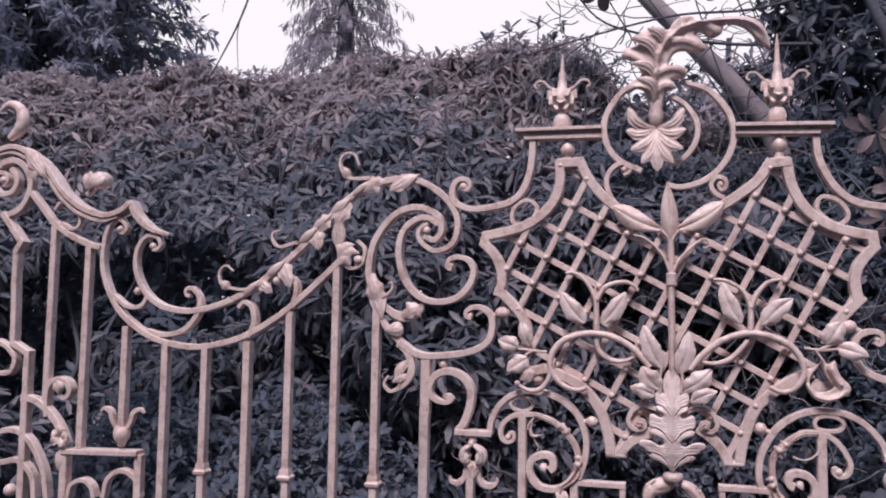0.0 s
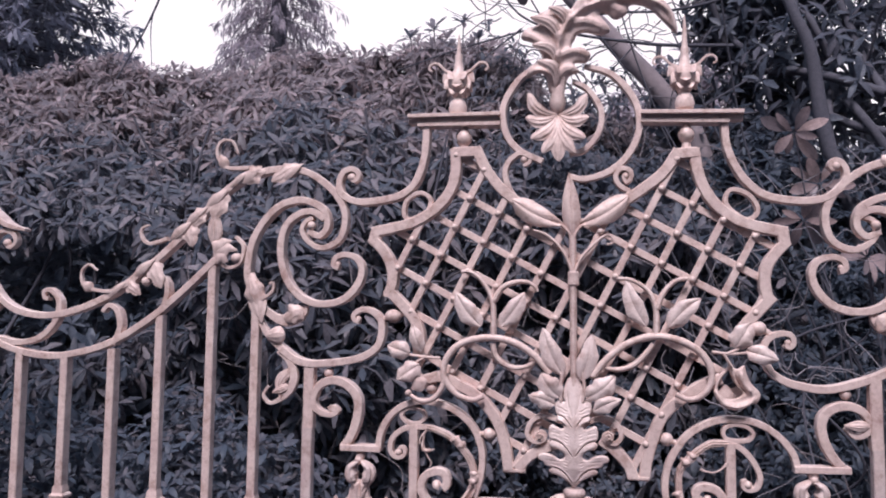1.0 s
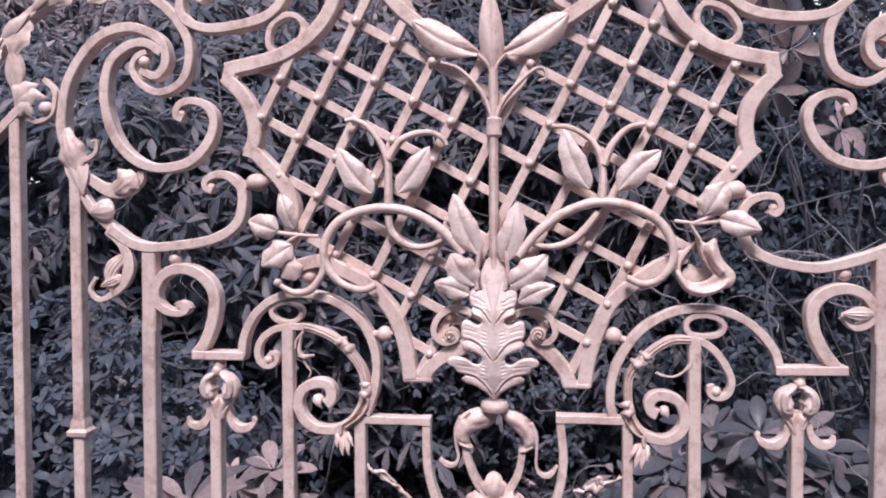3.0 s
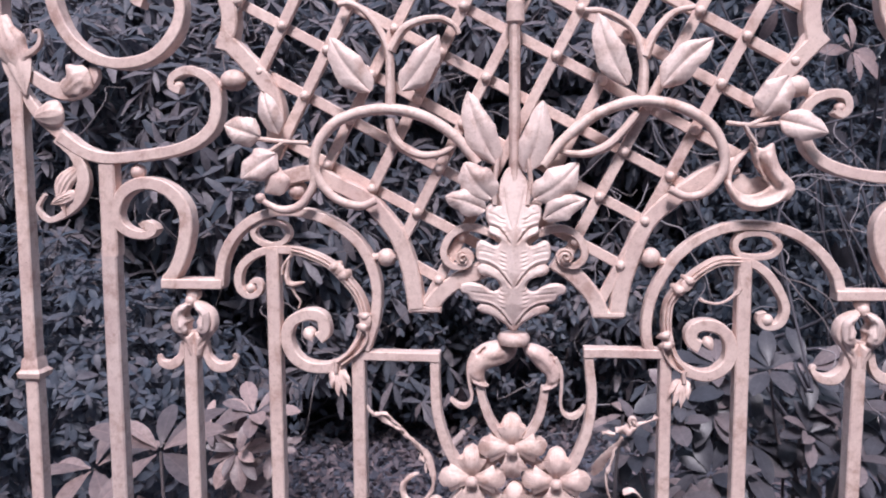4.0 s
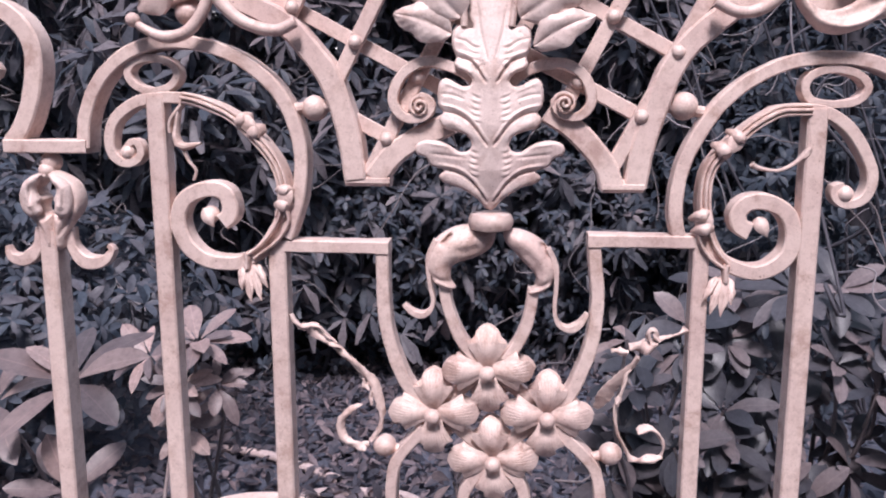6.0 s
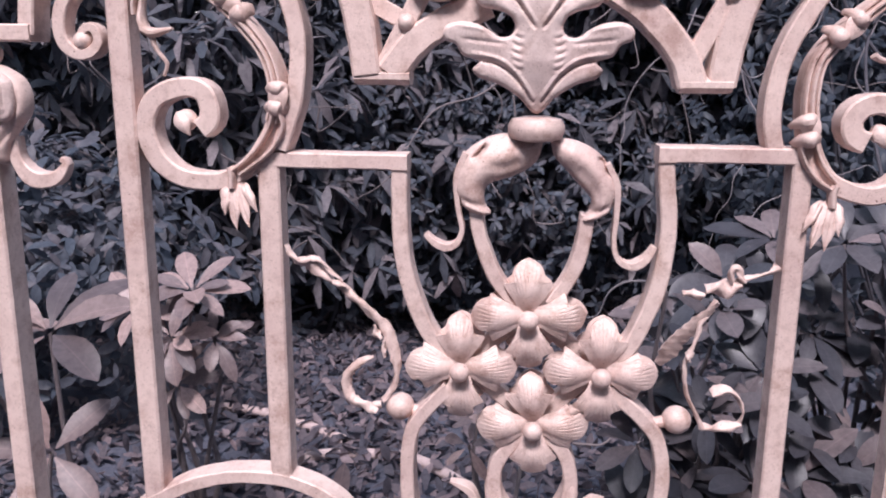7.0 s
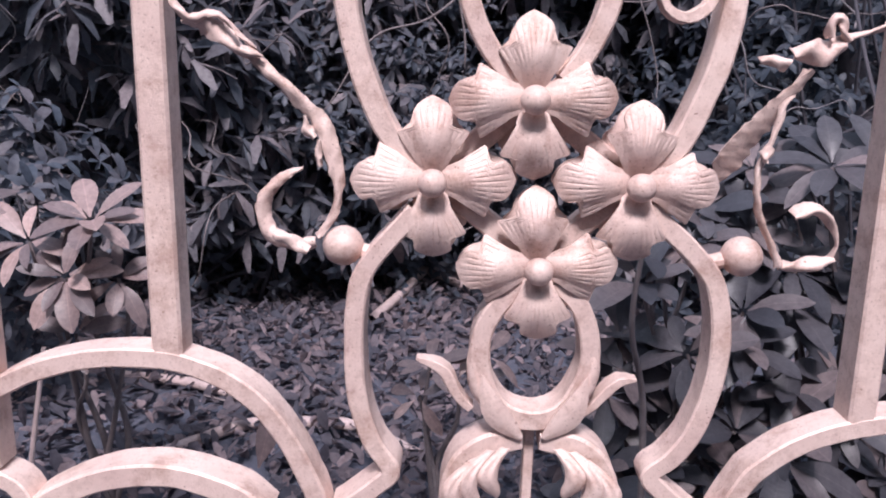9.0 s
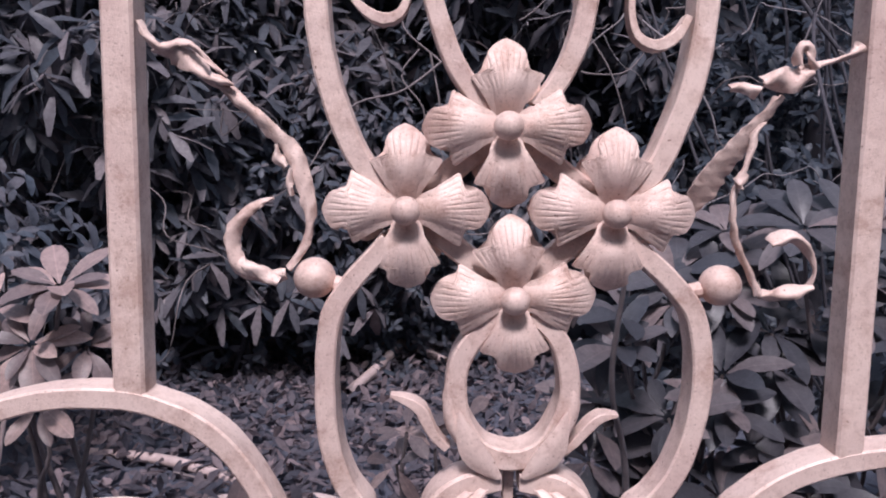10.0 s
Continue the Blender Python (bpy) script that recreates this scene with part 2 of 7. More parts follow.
def blade_data(base, tip, width, y=0.0, y_tip=None, bulge=0.008, fold=0.25, bend=0.0, p=0.8, q=0.9, pleat=0.0, pleats=4, ripple=0.0, n=10, m=6, thick=0.002, shape="", vein=0.0, jag=0.0, seed=0):
    """A forged leaf from base to tip: a cambered, folded, thin shell."""
    rng = np.random.default_rng(seed)
    b, e = np.array(base, float), np.array(tip, float)
    t = e - b
    ln = np.linalg.norm(t)
    nv = np.array([-t[1], t[0]]) / ln
    y_tip = y if y_tip is None else y_tip
    u, v = np.meshgrid(np.linspace(0.0, 1.0, n), np.linspace(-1, 1, m), indexing="ij")
    hw = 0.5 * width * np.maximum(np.sin(np.pi * np.clip(u, 0.03, 0.985) ** p), 0) ** q
    if shape:
        us, ws = SHAPES[shape]
        hw = 0.5 * width * np.interp(u, us, ws)
    ph = rng.random() * 6
    if jag:
        teeth = (u * (4.2 + 0.9 * rng.random()) + rng.random()) % 1.0
        other = (u * (4.4 + 0.9 * rng.random()) + rng.random()) % 1.0
        hw = hw * (1 + jag * (np.where(v > 0, teeth, other) - 0.45) * 1.6 * np.clip(12 * u * (1 - u), 0, 1))
    off = bend * ln * np.sin(np.pi * u) + hw * v * (1 + ripple * np.sin(u * 14 + ph + v))
    x = b[0] + t[0] * u + nv[0] * off
    z = b[1] + t[1] * u + nv[1] * off
    yy = y + (y_tip - y) * u - bulge * np.sin(np.pi * u * 0.9) + fold * hw * np.abs(v) ** 1.6 + pleat * np.cos(v * np.pi * pleats) * np.sin(np.pi * u) + ripple * 0.3 * hw * np.sin(u * 11 + ph) * v
    if vein:
        yy = yy - 0.10 * hw * np.sin(np.pi * np.abs(v)) + vein * np.exp(-(v / 0.09) ** 2) * (1 - u) ** 0.3 + 0.45 * vein * np.cos(2 * np.pi * (6.5 * u - 1.6 * np.abs(v))) * np.abs(v) * (1 - np.abs(v) ** 4) + vein * 1.6 * np.sin(5 * u + ph) * np.sin(3.1 * v + ph * 2)
    front = np.stack([x, yy, z], -1).reshape(-1, 3)
    back = front + np.array([0, thick, 0])
    N = n * m
    faces = []
    for i in range(n - 1):
        for j in range(m - 1):
            a, c2 = i * m + j, (i + 1) * m + j
            faces.append((a, c2, c2 + 1, a + 1))
            faces.append((N + a, N + a + 1, N + c2 + 1, N + c2))
    rim = [i * m for i in range(n)] + [(n - 1) * m + j for j in range(1, m)] + [i * m + m - 1 for i in range(n - 2, -1, -1)] + [j for j in range(m - 2, 0, -1)]
    for a, c2 in zip(rim, rim[1:] + rim[:1]):
        faces.append((a, N + a, N + c2, c2))
    return np.vstack([front, back]), faces


def blade(name, base, tip, width, mat, parent, label="", **more):
    v, f = blade_data(base, tip, width, **more)
    return finish(name, v, f, mat, parent, label, sharp=60)


def near_curve(x, z, pts):
    """How far places lie from a curve, and how far along it."""
    c = glide(pts, 0.003) if len(pts) > 2 else np.linspace(pts[0], pts[-1], 12)
    d = np.hypot(x[:, None] - c[None, :, 0], z[:, None] - c[None, :, 1])
    k = d.argmin(1)
    return d[np.arange(len(x)), k], k / (len(c) - 1)


def relief_data(outline, y, humps, edge=0.006, lift=0.004, step=0.002, thick=0.003, lean=None, smooth_outline=True):
    """Sheet iron cut to an outline and embossed: humps are (curve, width, height), negative for grooves."""
    o = glide(outline, 0.0015, True) if smooth_outline else np.array(outline, float)
    lo, hi = o.min(0) - step, o.max(0) + step
    nx, nz = (np.ceil((hi - lo) / step)).astype(int) + 1
    X, Z = np.meshgrid(lo[0] + np.arange(nx) * step, lo[1] + np.arange(nz) * step, indexing="ij")
    cx, cz = (X[:-1, :-1] + step / 2).ravel(), (Z[:-1, :-1] + step / 2).ravel()
    a, b = o, np.roll(o, -1, 0)
    hit = ((a[None, :, 1] > cz[:, None]) != (b[None, :, 1] > cz[:, None])) & (cx[:, None] < (b[None, :, 0] - a[None, :, 0]) * (cz[:, None] - a[None, :, 1]) / (b[None, :, 1] - a[None, :, 1] + 1e-12) + a[None, :, 0])
    cells = np.nonzero(hit.sum(1) % 2)[0]
    i, j = cells // (nz - 1), cells % (nz - 1)
    quads = np.stack([i * nz + j, (i + 1) * nz + j, (i + 1) * nz + j + 1, i * nz + j + 1], 1)
    used, quads = np.unique(quads, return_inverse=True)
    quads = quads.reshape(-1, 4)
    x, z = X.ravel()[used].copy(), Z.ravel()[used].copy()
    count = {}
    for q in quads:
        for s in range(4):
            e = (q[s], q[(s + 1) % 4])
            count[e] = 1
    rim = [e for e in count if (e[1], e[0]) not in count]
    on = np.unique([p for e in rim for p in e])
    d = np.hypot(x[on, None] - o[None, :, 0], z[on, None] - o[None, :, 1])
    k = d.argmin(1)
    x[on], z[on] = o[k, 0], o[k, 1]
    dist = np.hypot(x[:, None] - o[None, :, 0], z[:, None] - o[None, :, 1]).min(1)
    e = np.clip(dist / edge, 0, 1)
    h = lift * np.sqrt(1 - (1 - e) ** 2)
    for pts, w, amp in humps:
        dd, u = near_curve(x, z, pts)
        h = h + amp * np.exp(-(dd / w) ** 2) * np.clip(4 * np.minimum(u + 0.12, 1.12 - u), 0, 1)
    yy = y - h - (0 if lean is None else np.interp(z, lean[0], lean[1]))
    front = np.stack([x, yy, z], 1)
    N = len(front)
    faces = [tuple(q) for q in quads] + [tuple(N + p for p in q[::-1]) for q in quads] + [(e0, N + e0, N + e1, e1) for e0, e1 in rim]
    return np.vstack([front, front + np.array([0, thick, 0])]), faces


def relief(name, outline, y, humps, mat, parent, label="", **more):
    v, f = relief_data(outline, y, humps, **more)
    return finish(name, v, f, mat, parent, label, sharp=55)


def petal_data(x, z, turn, length, width, y, seed=0, shoulder=0.62):
    """A flower petal: a narrow neck, two pointed shoulders and a longer middle lobe, finely engraved."""
    r = np.random.default_rng(seed)
    n, m = 44, 97
    sh = shoulder
    u, v = np.meshgrid(np.linspace(0.04, 1, n), np.linspace(-1, 1, m), indexing="ij")
    us = (0, 0.12, 0.20, 0.45 * sh, 0.60 * sh, 0.75 * sh, 0.88 * sh, 0.96 * sh, sh, sh + 0.016, sh + 0.032, sh + 0.055, sh + 0.09, sh + 0.15)
    ws = (0.40, 0.41, 0.43, 0.52, 0.66, 0.80, 0.93, 1.0, 0.995, 0.89, 0.72, 0.57, 0.525, 0.545)
    k = np.clip((u - sh - 0.15) / (0.85 - sh), 0, 1)
    lobe = np.interp(k, (0, 0.25, 0.45, 0.62, 0.76, 0.87, 0.95, 1), (0.545, 0.535, 0.49, 0.41, 0.31, 0.20, 0.10, 0.02))
    side = 1 + 0.05 * r.normal() * np.sign(v)
    hw = 0.5 * width * np.where(u > sh + 0.15, lobe, np.interp(u, us, ws) * np.where(u > 0.3, side, 1))
    mid = 0.5 * width * np.where(u > sh + 0.15, lobe, np.interp(u, (0, 0.2, 0.5 * sh, sh, sh + 0.15), (0.32, 0.30, 0.36, 0.50, 0.545)))
    s = hw * v
    q = np.clip(np.abs(s) / np.maximum(mid, 1e-5), 0, 1)
    over = np.clip((np.abs(s) - mid) / np.maximum(0.5 * width - mid, 1e-4), 0, 1)
    belly = 0.0108 * r.uniform(0.92, 1.08) * np.sin(np.pi * 0.95 * u ** 1.05) ** 1.1
    yy = y - belly - 0.0036 * (1 - q ** 2) * np.sin(np.pi * u ** 0.9) + 0.0012 * np.clip(over * 6, 0, 1) * np.clip((u - 0.25) * 4, 0, 1) + 0.0060 * over ** 1.3
    ray = np.arctan2(s, length * u + 0.003) / 0.088 + r.uniform(-0.15, 0.15)
    near = np.round(ray)
    reach = 0.34 + 0.16 * np.abs(np.sin(3 * near + seed))
    cut = np.exp(-((ray - near) / 0.13) ** 2) * (0.5 + 0.5 * np.cos(2.1 * near + seed) ** 2)
    yy += 0.00075 * cut * np.clip((u - reach) * 6, 0, 1) * np.clip((0.97 - u) * 6, 0, 1)
    c, sn = math.cos(turn), math.sin(turn)
    px = x + c * length * u - sn * s
    pz = z + sn * length * u + c * s
    front = np.stack([px, yy, pz], -1).reshape(-1, 3)
    N = n * m
    faces = []
    for i in range(n - 1):
        for j in range(m - 1):
            a, c2 = i * m + j, (i + 1) * m + j
            faces.append((a, c2, c2 + 1, a + 1))
            faces.append((N + a, N + a + 1, N + c2 + 1, N + c2))
    rim = [i * m for i in range(n)] + [(n - 1) * m + j for j in range(1, m)] + [i * m + m - 1 for i in range(n - 2, -1, -1)] + [j for j in range(m - 2, 0, -1)]
    for a, c2 in zip(rim, rim[1:] + rim[:1]):
        faces.append((a, N + a, N + c2, c2))
    return np.vstack([front, front + np.array([0, 0.002, 0])]), faces


def lathe_data(profile, cx, cy, z0=0.0, n=14, sy=1.0):
    """Turn (radius, height) pairs round an upright axis."""
    m = len(profile)
    verts = [(cx + r * math.cos(a), cy + sy * r * math.sin(a), z0 + h) for r, h in profile for a in np.arange(n) * math.tau / n]
    faces = [(i * n + j, i * n + (j + 1) % n, (i + 1) * n + (j + 1) % n, (i + 1) * n + j) for i in range(m - 1) for j in range(n)]
    faces += [tuple(range(n))[::-1], tuple((m - 1) * n + j for j in range(n))]
    return np.array(verts), faces


def ball_data(x, y, z, r, sx=1.0, sz=1.0):
    prof = [(max(0.02 * r, r * math.sin(a)) * sx, -r * math.cos(a) * sz) for a in np.linspace(0.02, math.pi - 0.02, 11)]
    return lathe_data(prof, x, y, z, 16, 1.0 / sx if sx > 1 else 1.0)


def ball(name, x, z, r, mat, parent, y=0.0, sx=1.0, sz=1.0, label=""):
    v, f = ball_data(x, y, z, r, sx, sz)
    return finish(name, v, f, mat, parent, label, sharp=70)


# ---- ground, one sheet to the horizon ----
def ground_height(x, y):
    near = np.exp(-((x / 9.0) ** 2 + ((y - 2.5) / 7.0) ** 2))
    bumps = 0.035 * np.sin(1.9 * x + 0.6) * np.sin(1.6 * y + 1.1) + 0.02 * np.sin(4.3 * x + 2 * y) + 0.012 * np.sin(9 * x - 7 * y)
    behind = np.clip((y - 0.15) / 0.6, 0, 1)
    return bumps * near * behind


gx = np.r_[-400, -120, -40, np.linspace(-14, 14, 113), 40, 120, 400]
gy = np.r_[-300, -80, -20, np.linspace(-6, 16, 89), 40, 120, 500]
XX, YY = np.meshgrid(gx, gy, indexing="ij")
gv = np.stack([XX, YY, ground_height(XX, YY)], -1).reshape(-1, 3)
gn = len(gy)
gf = [(i * gn + j, (i + 1) * gn + j, (i + 1) * gn + j + 1, i * gn + j + 1) for i in range(len(gx) - 1) for j in range(gn - 1)]
tagged(finish("ground", gv, gf, soil_mat), "dark leaf mould under the shrubs behind the gate", "ground", kind="structure")

# ---- the wrought-iron gate, in the plane y = 0, its stem at x = 0 ----
GREEK = 0.0212
gate = tagged(new("wrought_iron_gate"), "pale pink-beige painted wrought-iron gate with scrolls and leaves", "gate")
I = iron


def scroll(points, w=0.018, d=0.026, name="scroll", **more):
    return bar(name, points, w, d, I, gate, **more)


def eye(x, z, r=0.011, y=-0.004):
    ball("scroll_eye", x, z, r, I, gate, y=y)


def square_bar(x, z0, z1, w=GREEK, mat=None):
    return bar("bar", [(x, z0), (x, z1)], w, 0.025, mat or I, gate)


def collar(x, z, on):
    prof = [(0.0135, -0.017), (0.021, -0.012), (0.023, -0.004), (0.017, 0.002), (0.0155, 0.016), (0.013, 0.022)]
    v, f = lathe_data([(r * 1.25, h) for r, h in prof], x, 0, z, 4)
    a = math.pi / 4
    c, s = math.cos(a), math.sin(a)
    v = np.array([(x + (p[0] - x) * c - p[1] * s, (p[0] - x) * s + p[1] * c, p[2]) for p in v])
    finish("collar", v, f, I, on, sharp=30)


# bottom rail and upright bars
bar("bottom_rail", [(-1.75, 0.06), (1.0, 0.06)], 0.03, 0.03, I, gate)
for x in (-1.454, -0.653, 0.667, 0.99):
    bar("foot", [(x, 0.0), (x, 0.07)], 0.034, 0.034, I, gate)
for x, z1, knot in ((-1.459, 1.56, 0), (-1.326, 1.545, 1), (-1.19, 1.57, 0), (-1.06, 1.66, 1), (-0.919, 1.79, 0), (-0.797, 1.72, 1)):
    b = square_bar(x, 0.06, z1)
    if knot:
        collar(x, 1.189, b)
for x, side in ((-0.653, -1), (0.667, 1)):
    # darker tint up to 1.4 m on these two bars
    square_bar(x, 0.06, 1.40, 0.025, iron_darker)
    square_bar(x - 0.002 * side, 1.385, 1.545, 0.027)
for x in (-0.523, 0.526):
    square_bar(x, 0.06, 1.24, 0.021)
square_bar(-0.384, 0.80, 1.40)
square_bar(-0.248, 0.885, 1.2325, 0.0212)
square_bar(0.2357, 0.842, 1.2445, 0.0185)
square_bar(0.351, 0.80, 1.388)

# swept left-hand rail with its scrolls
scroll([(-1.643, 1.897), (-1.625, 1.888), (-1.614, 1.907), (-1.635, 1.929), (-1.665, 1.925), (-1.683, 1.894), (-1.692, 1.841), (-1.689, 1.779), (-1.667, 1.718), (-1.629, 1.658), (-1.57, 1.608), (-1.49, 1.568), (-1.374, 1.548), (-1.263, 1.564), (-1.174, 1.597), (-1.078, 1.657), (-0.993, 1.728), (-0.909, 1.807)], taper=[0.55, 0.9, 1, 1, 1, 1], name="swept_rail")
eye(-1.637, 1.9)
scroll([(-1.527, 1.851), (-1.51, 1.836), (-1.492, 1.852), (-1.505, 1.876), (-1.539, 1.879), (-1.566, 1.85), (-1.575, 1.806), (-1.564, 1.754), (-1.527, 1.7), (-1.467, 1.665), (-1.38, 1.655), (-1.288, 1.674), (-1.198, 1.714), (-1.119, 1.768), (-1.058, 1.818), (-0.999, 1.872), (-0.94, 1.933), (-0.89, 1.982), (-0.831, 2.018), (-0.755, 2.037), (-0.68, 2.032), (-0.622, 1.999), (-0.583, 1.957), (-0.568, 1.915), (-0.576, 1.867), (-0.601, 1.844), (-0.634, 1.837), (-0.667, 1.856), (-0.681, 1.883), (-0.671, 1.904), (-0.652, 1.913)], taper=[0.55, 0.85, 1, 1, 1, 1.05, 1, 0.9, 0.6], name="top_rail")
eye(-1.52, 1.848)
scroll([(-0.664, 1.878), (-0.634, 1.867), (-0.614, 1.891), (-0.62, 1.926), (-0.645, 1.947), (-0.686, 1.958), (-0.736, 1.946), (-0.776, 1.911), (-0.808, 1.859), (-0.82, 1.803), (-0.82, 1.76), (-0.805, 1.723)], taper=[0.8, 1, 1, 1, 1.1])
scroll([(-0.622, 1.91), (-0.652, 1.928), (-0.688, 1.923), (-0.724, 1.891), (-0.735, 1.835), (-0.725, 1.777), (-0.701, 1.733), (-0.662, 1.703), (-0.614, 1.695), (-0.566, 1.708), (-0.532, 1.743), (-0.521, 1.782), (-0.535, 1.81), (-0.565, 1.82), (-0.589, 1.812), (-0.595, 1.793), (-0.582, 1.786)], taper=[0.9, 1, 1, 1, 0.7])
eye(-0.655, 1.893, 0.011, -0.010)
eye(-0.586, 1.796, 0.009)
scroll([(-0.56, 2.017), (-0.547, 2.006), (-0.536, 2.017), (-0.546, 2.034), (-0.57, 2.032), (-0.584, 2.01), (-0.582, 1.978), (-0.559, 1.96), (-0.524, 1.952), (-0.468, 1.958), (-0.422, 1.971), (-0.391, 1.999), (-0.372, 2.045), (-0.365, 2.092), (-0.364, 2.139)], taper=[0.6, 0.95, 1, 1, 1], name="shoulder")
eye(-0.554, 2.015, 0.012)
scroll([(-1.383, 1.699), (-1.396, 1.702), (-1.397, 1.719), (-1.375, 1.721), (-1.35, 1.689), (-1.36, 1.639), (-1.405, 1.595), (-1.471, 1.582), (-1.526, 1.592)], 0.016, taper=[0.6, 1, 1, 1], name="hook")
scroll([(-1.563, 1.708), (-1.549, 1.729), (-1.531, 1.7), (-1.55, 1.667), (-1.598, 1.666), (-1.646, 1.698)], 0.013, taper=[0.6, 1, 1], name="hook")
scroll([(-1.223, 1.667), (-1.205, 1.684), (-1.179, 1.669), (-1.17, 1.626), (-1.187, 1.582)], 0.016, taper=[0.7, 1, 1], name="hook")
scroll([(-1.1, 1.748), (-1.082, 1.756), (-1.052, 1.755), (-1.04, 1.724), (-1.052, 1.67)], 0.014, taper=[0.7, 1, 1], name="hook")
eye(-1.565, 1.712, 0.012)
eye(-1.104, 1.748, 0.013)
for pts in ([(-1.241, 1.775), (-1.266, 1.791), (-1.285, 1.771), (-1.278, 1.737), (-1.244, 1.724), (-1.189, 1.722), (-1.144, 1.742)], [(-1.098, 1.895), (-1.119, 1.884), (-1.114, 1.859), (-1.092, 1.846), (-1.042, 1.859)], [(-0.859, 2.08), (-0.874, 2.111), (-0.903, 2.112), (-0.915, 2.089), (-0.906, 2.059), (-0.883, 2.042), (-0.823, 2.041)]):
    scroll(pts, 0.009, 0.011, name="tendril", taper=[0.4, 0.8, 1, 1.2], y=-0.012)
blade("leaf", (-1.25, 1.722), (-1.275, 1.745), 0.03, I, gate, y=-0.016)
blade("leaf", (-0.885, 2.04), (-0.905, 2.075), 0.028, I, gate, y=-0.016)

# leaves wrapped round the swept rail
for k, (x, z, dx, dz, wd) in enumerate(((-1.157, 1.735, 0.045, -0.022, 0.034), (-1.085, 1.79, 0.03, -0.06, 0.045), (-0.985, 1.888, 0.012, -0.05, 0.045), (-0.945, 1.925, -0.03, -0.035, 0.04),
                                        (-0.89, 1.97, -0.03, -0.065, 0.05), (-0.80, 2.03, -0.03, -0.03, 0.05), (-0.69, 2.035, -0.075, -0.03, 0.04), (-0.83, 2.02, 0.05, 0.012, 0.03))):
    blade("wrap_leaf", (x, z + 0.012), (x + dx, z + dz), wd, I, gate, y=-0.014, bulge=0.006, fold=0.18, pleat=0.0008, pleats=3, shape="broad", ripple=0.16, jag=0.06, n=24, m=17, seed=k)
    blade("wrap_leaf", (x - 0.05, z - 0.03), (x + 0.01, z + 0.016), wd * 0.5, I, gate, y=-0.014, bulge=0.01, seed=k + 30)
blade("leaf", (-0.915, 1.84), (-0.915, 1.935), 0.042, I, gate, y=-0.01, pleat=0.002, m=11)
for k, (x, z) in enumerate(((-0.865, 1.855), (-0.85, 1.83), (-0.875, 1.80))):
    blade("leaf", (-0.915, 1.81), (x, z), 0.035, I, gate, y=-0.012, ripple=0.3, bend=0.2, seed=60 + k)
scroll([(-0.905, 1.80), (-0.875, 1.785), (-0.845, 1.80), (-0.838, 1.84), (-0.86, 1.865)], 0.009, 0.012, name="tendril")
eye(-0.856, 1.81, 0.014)

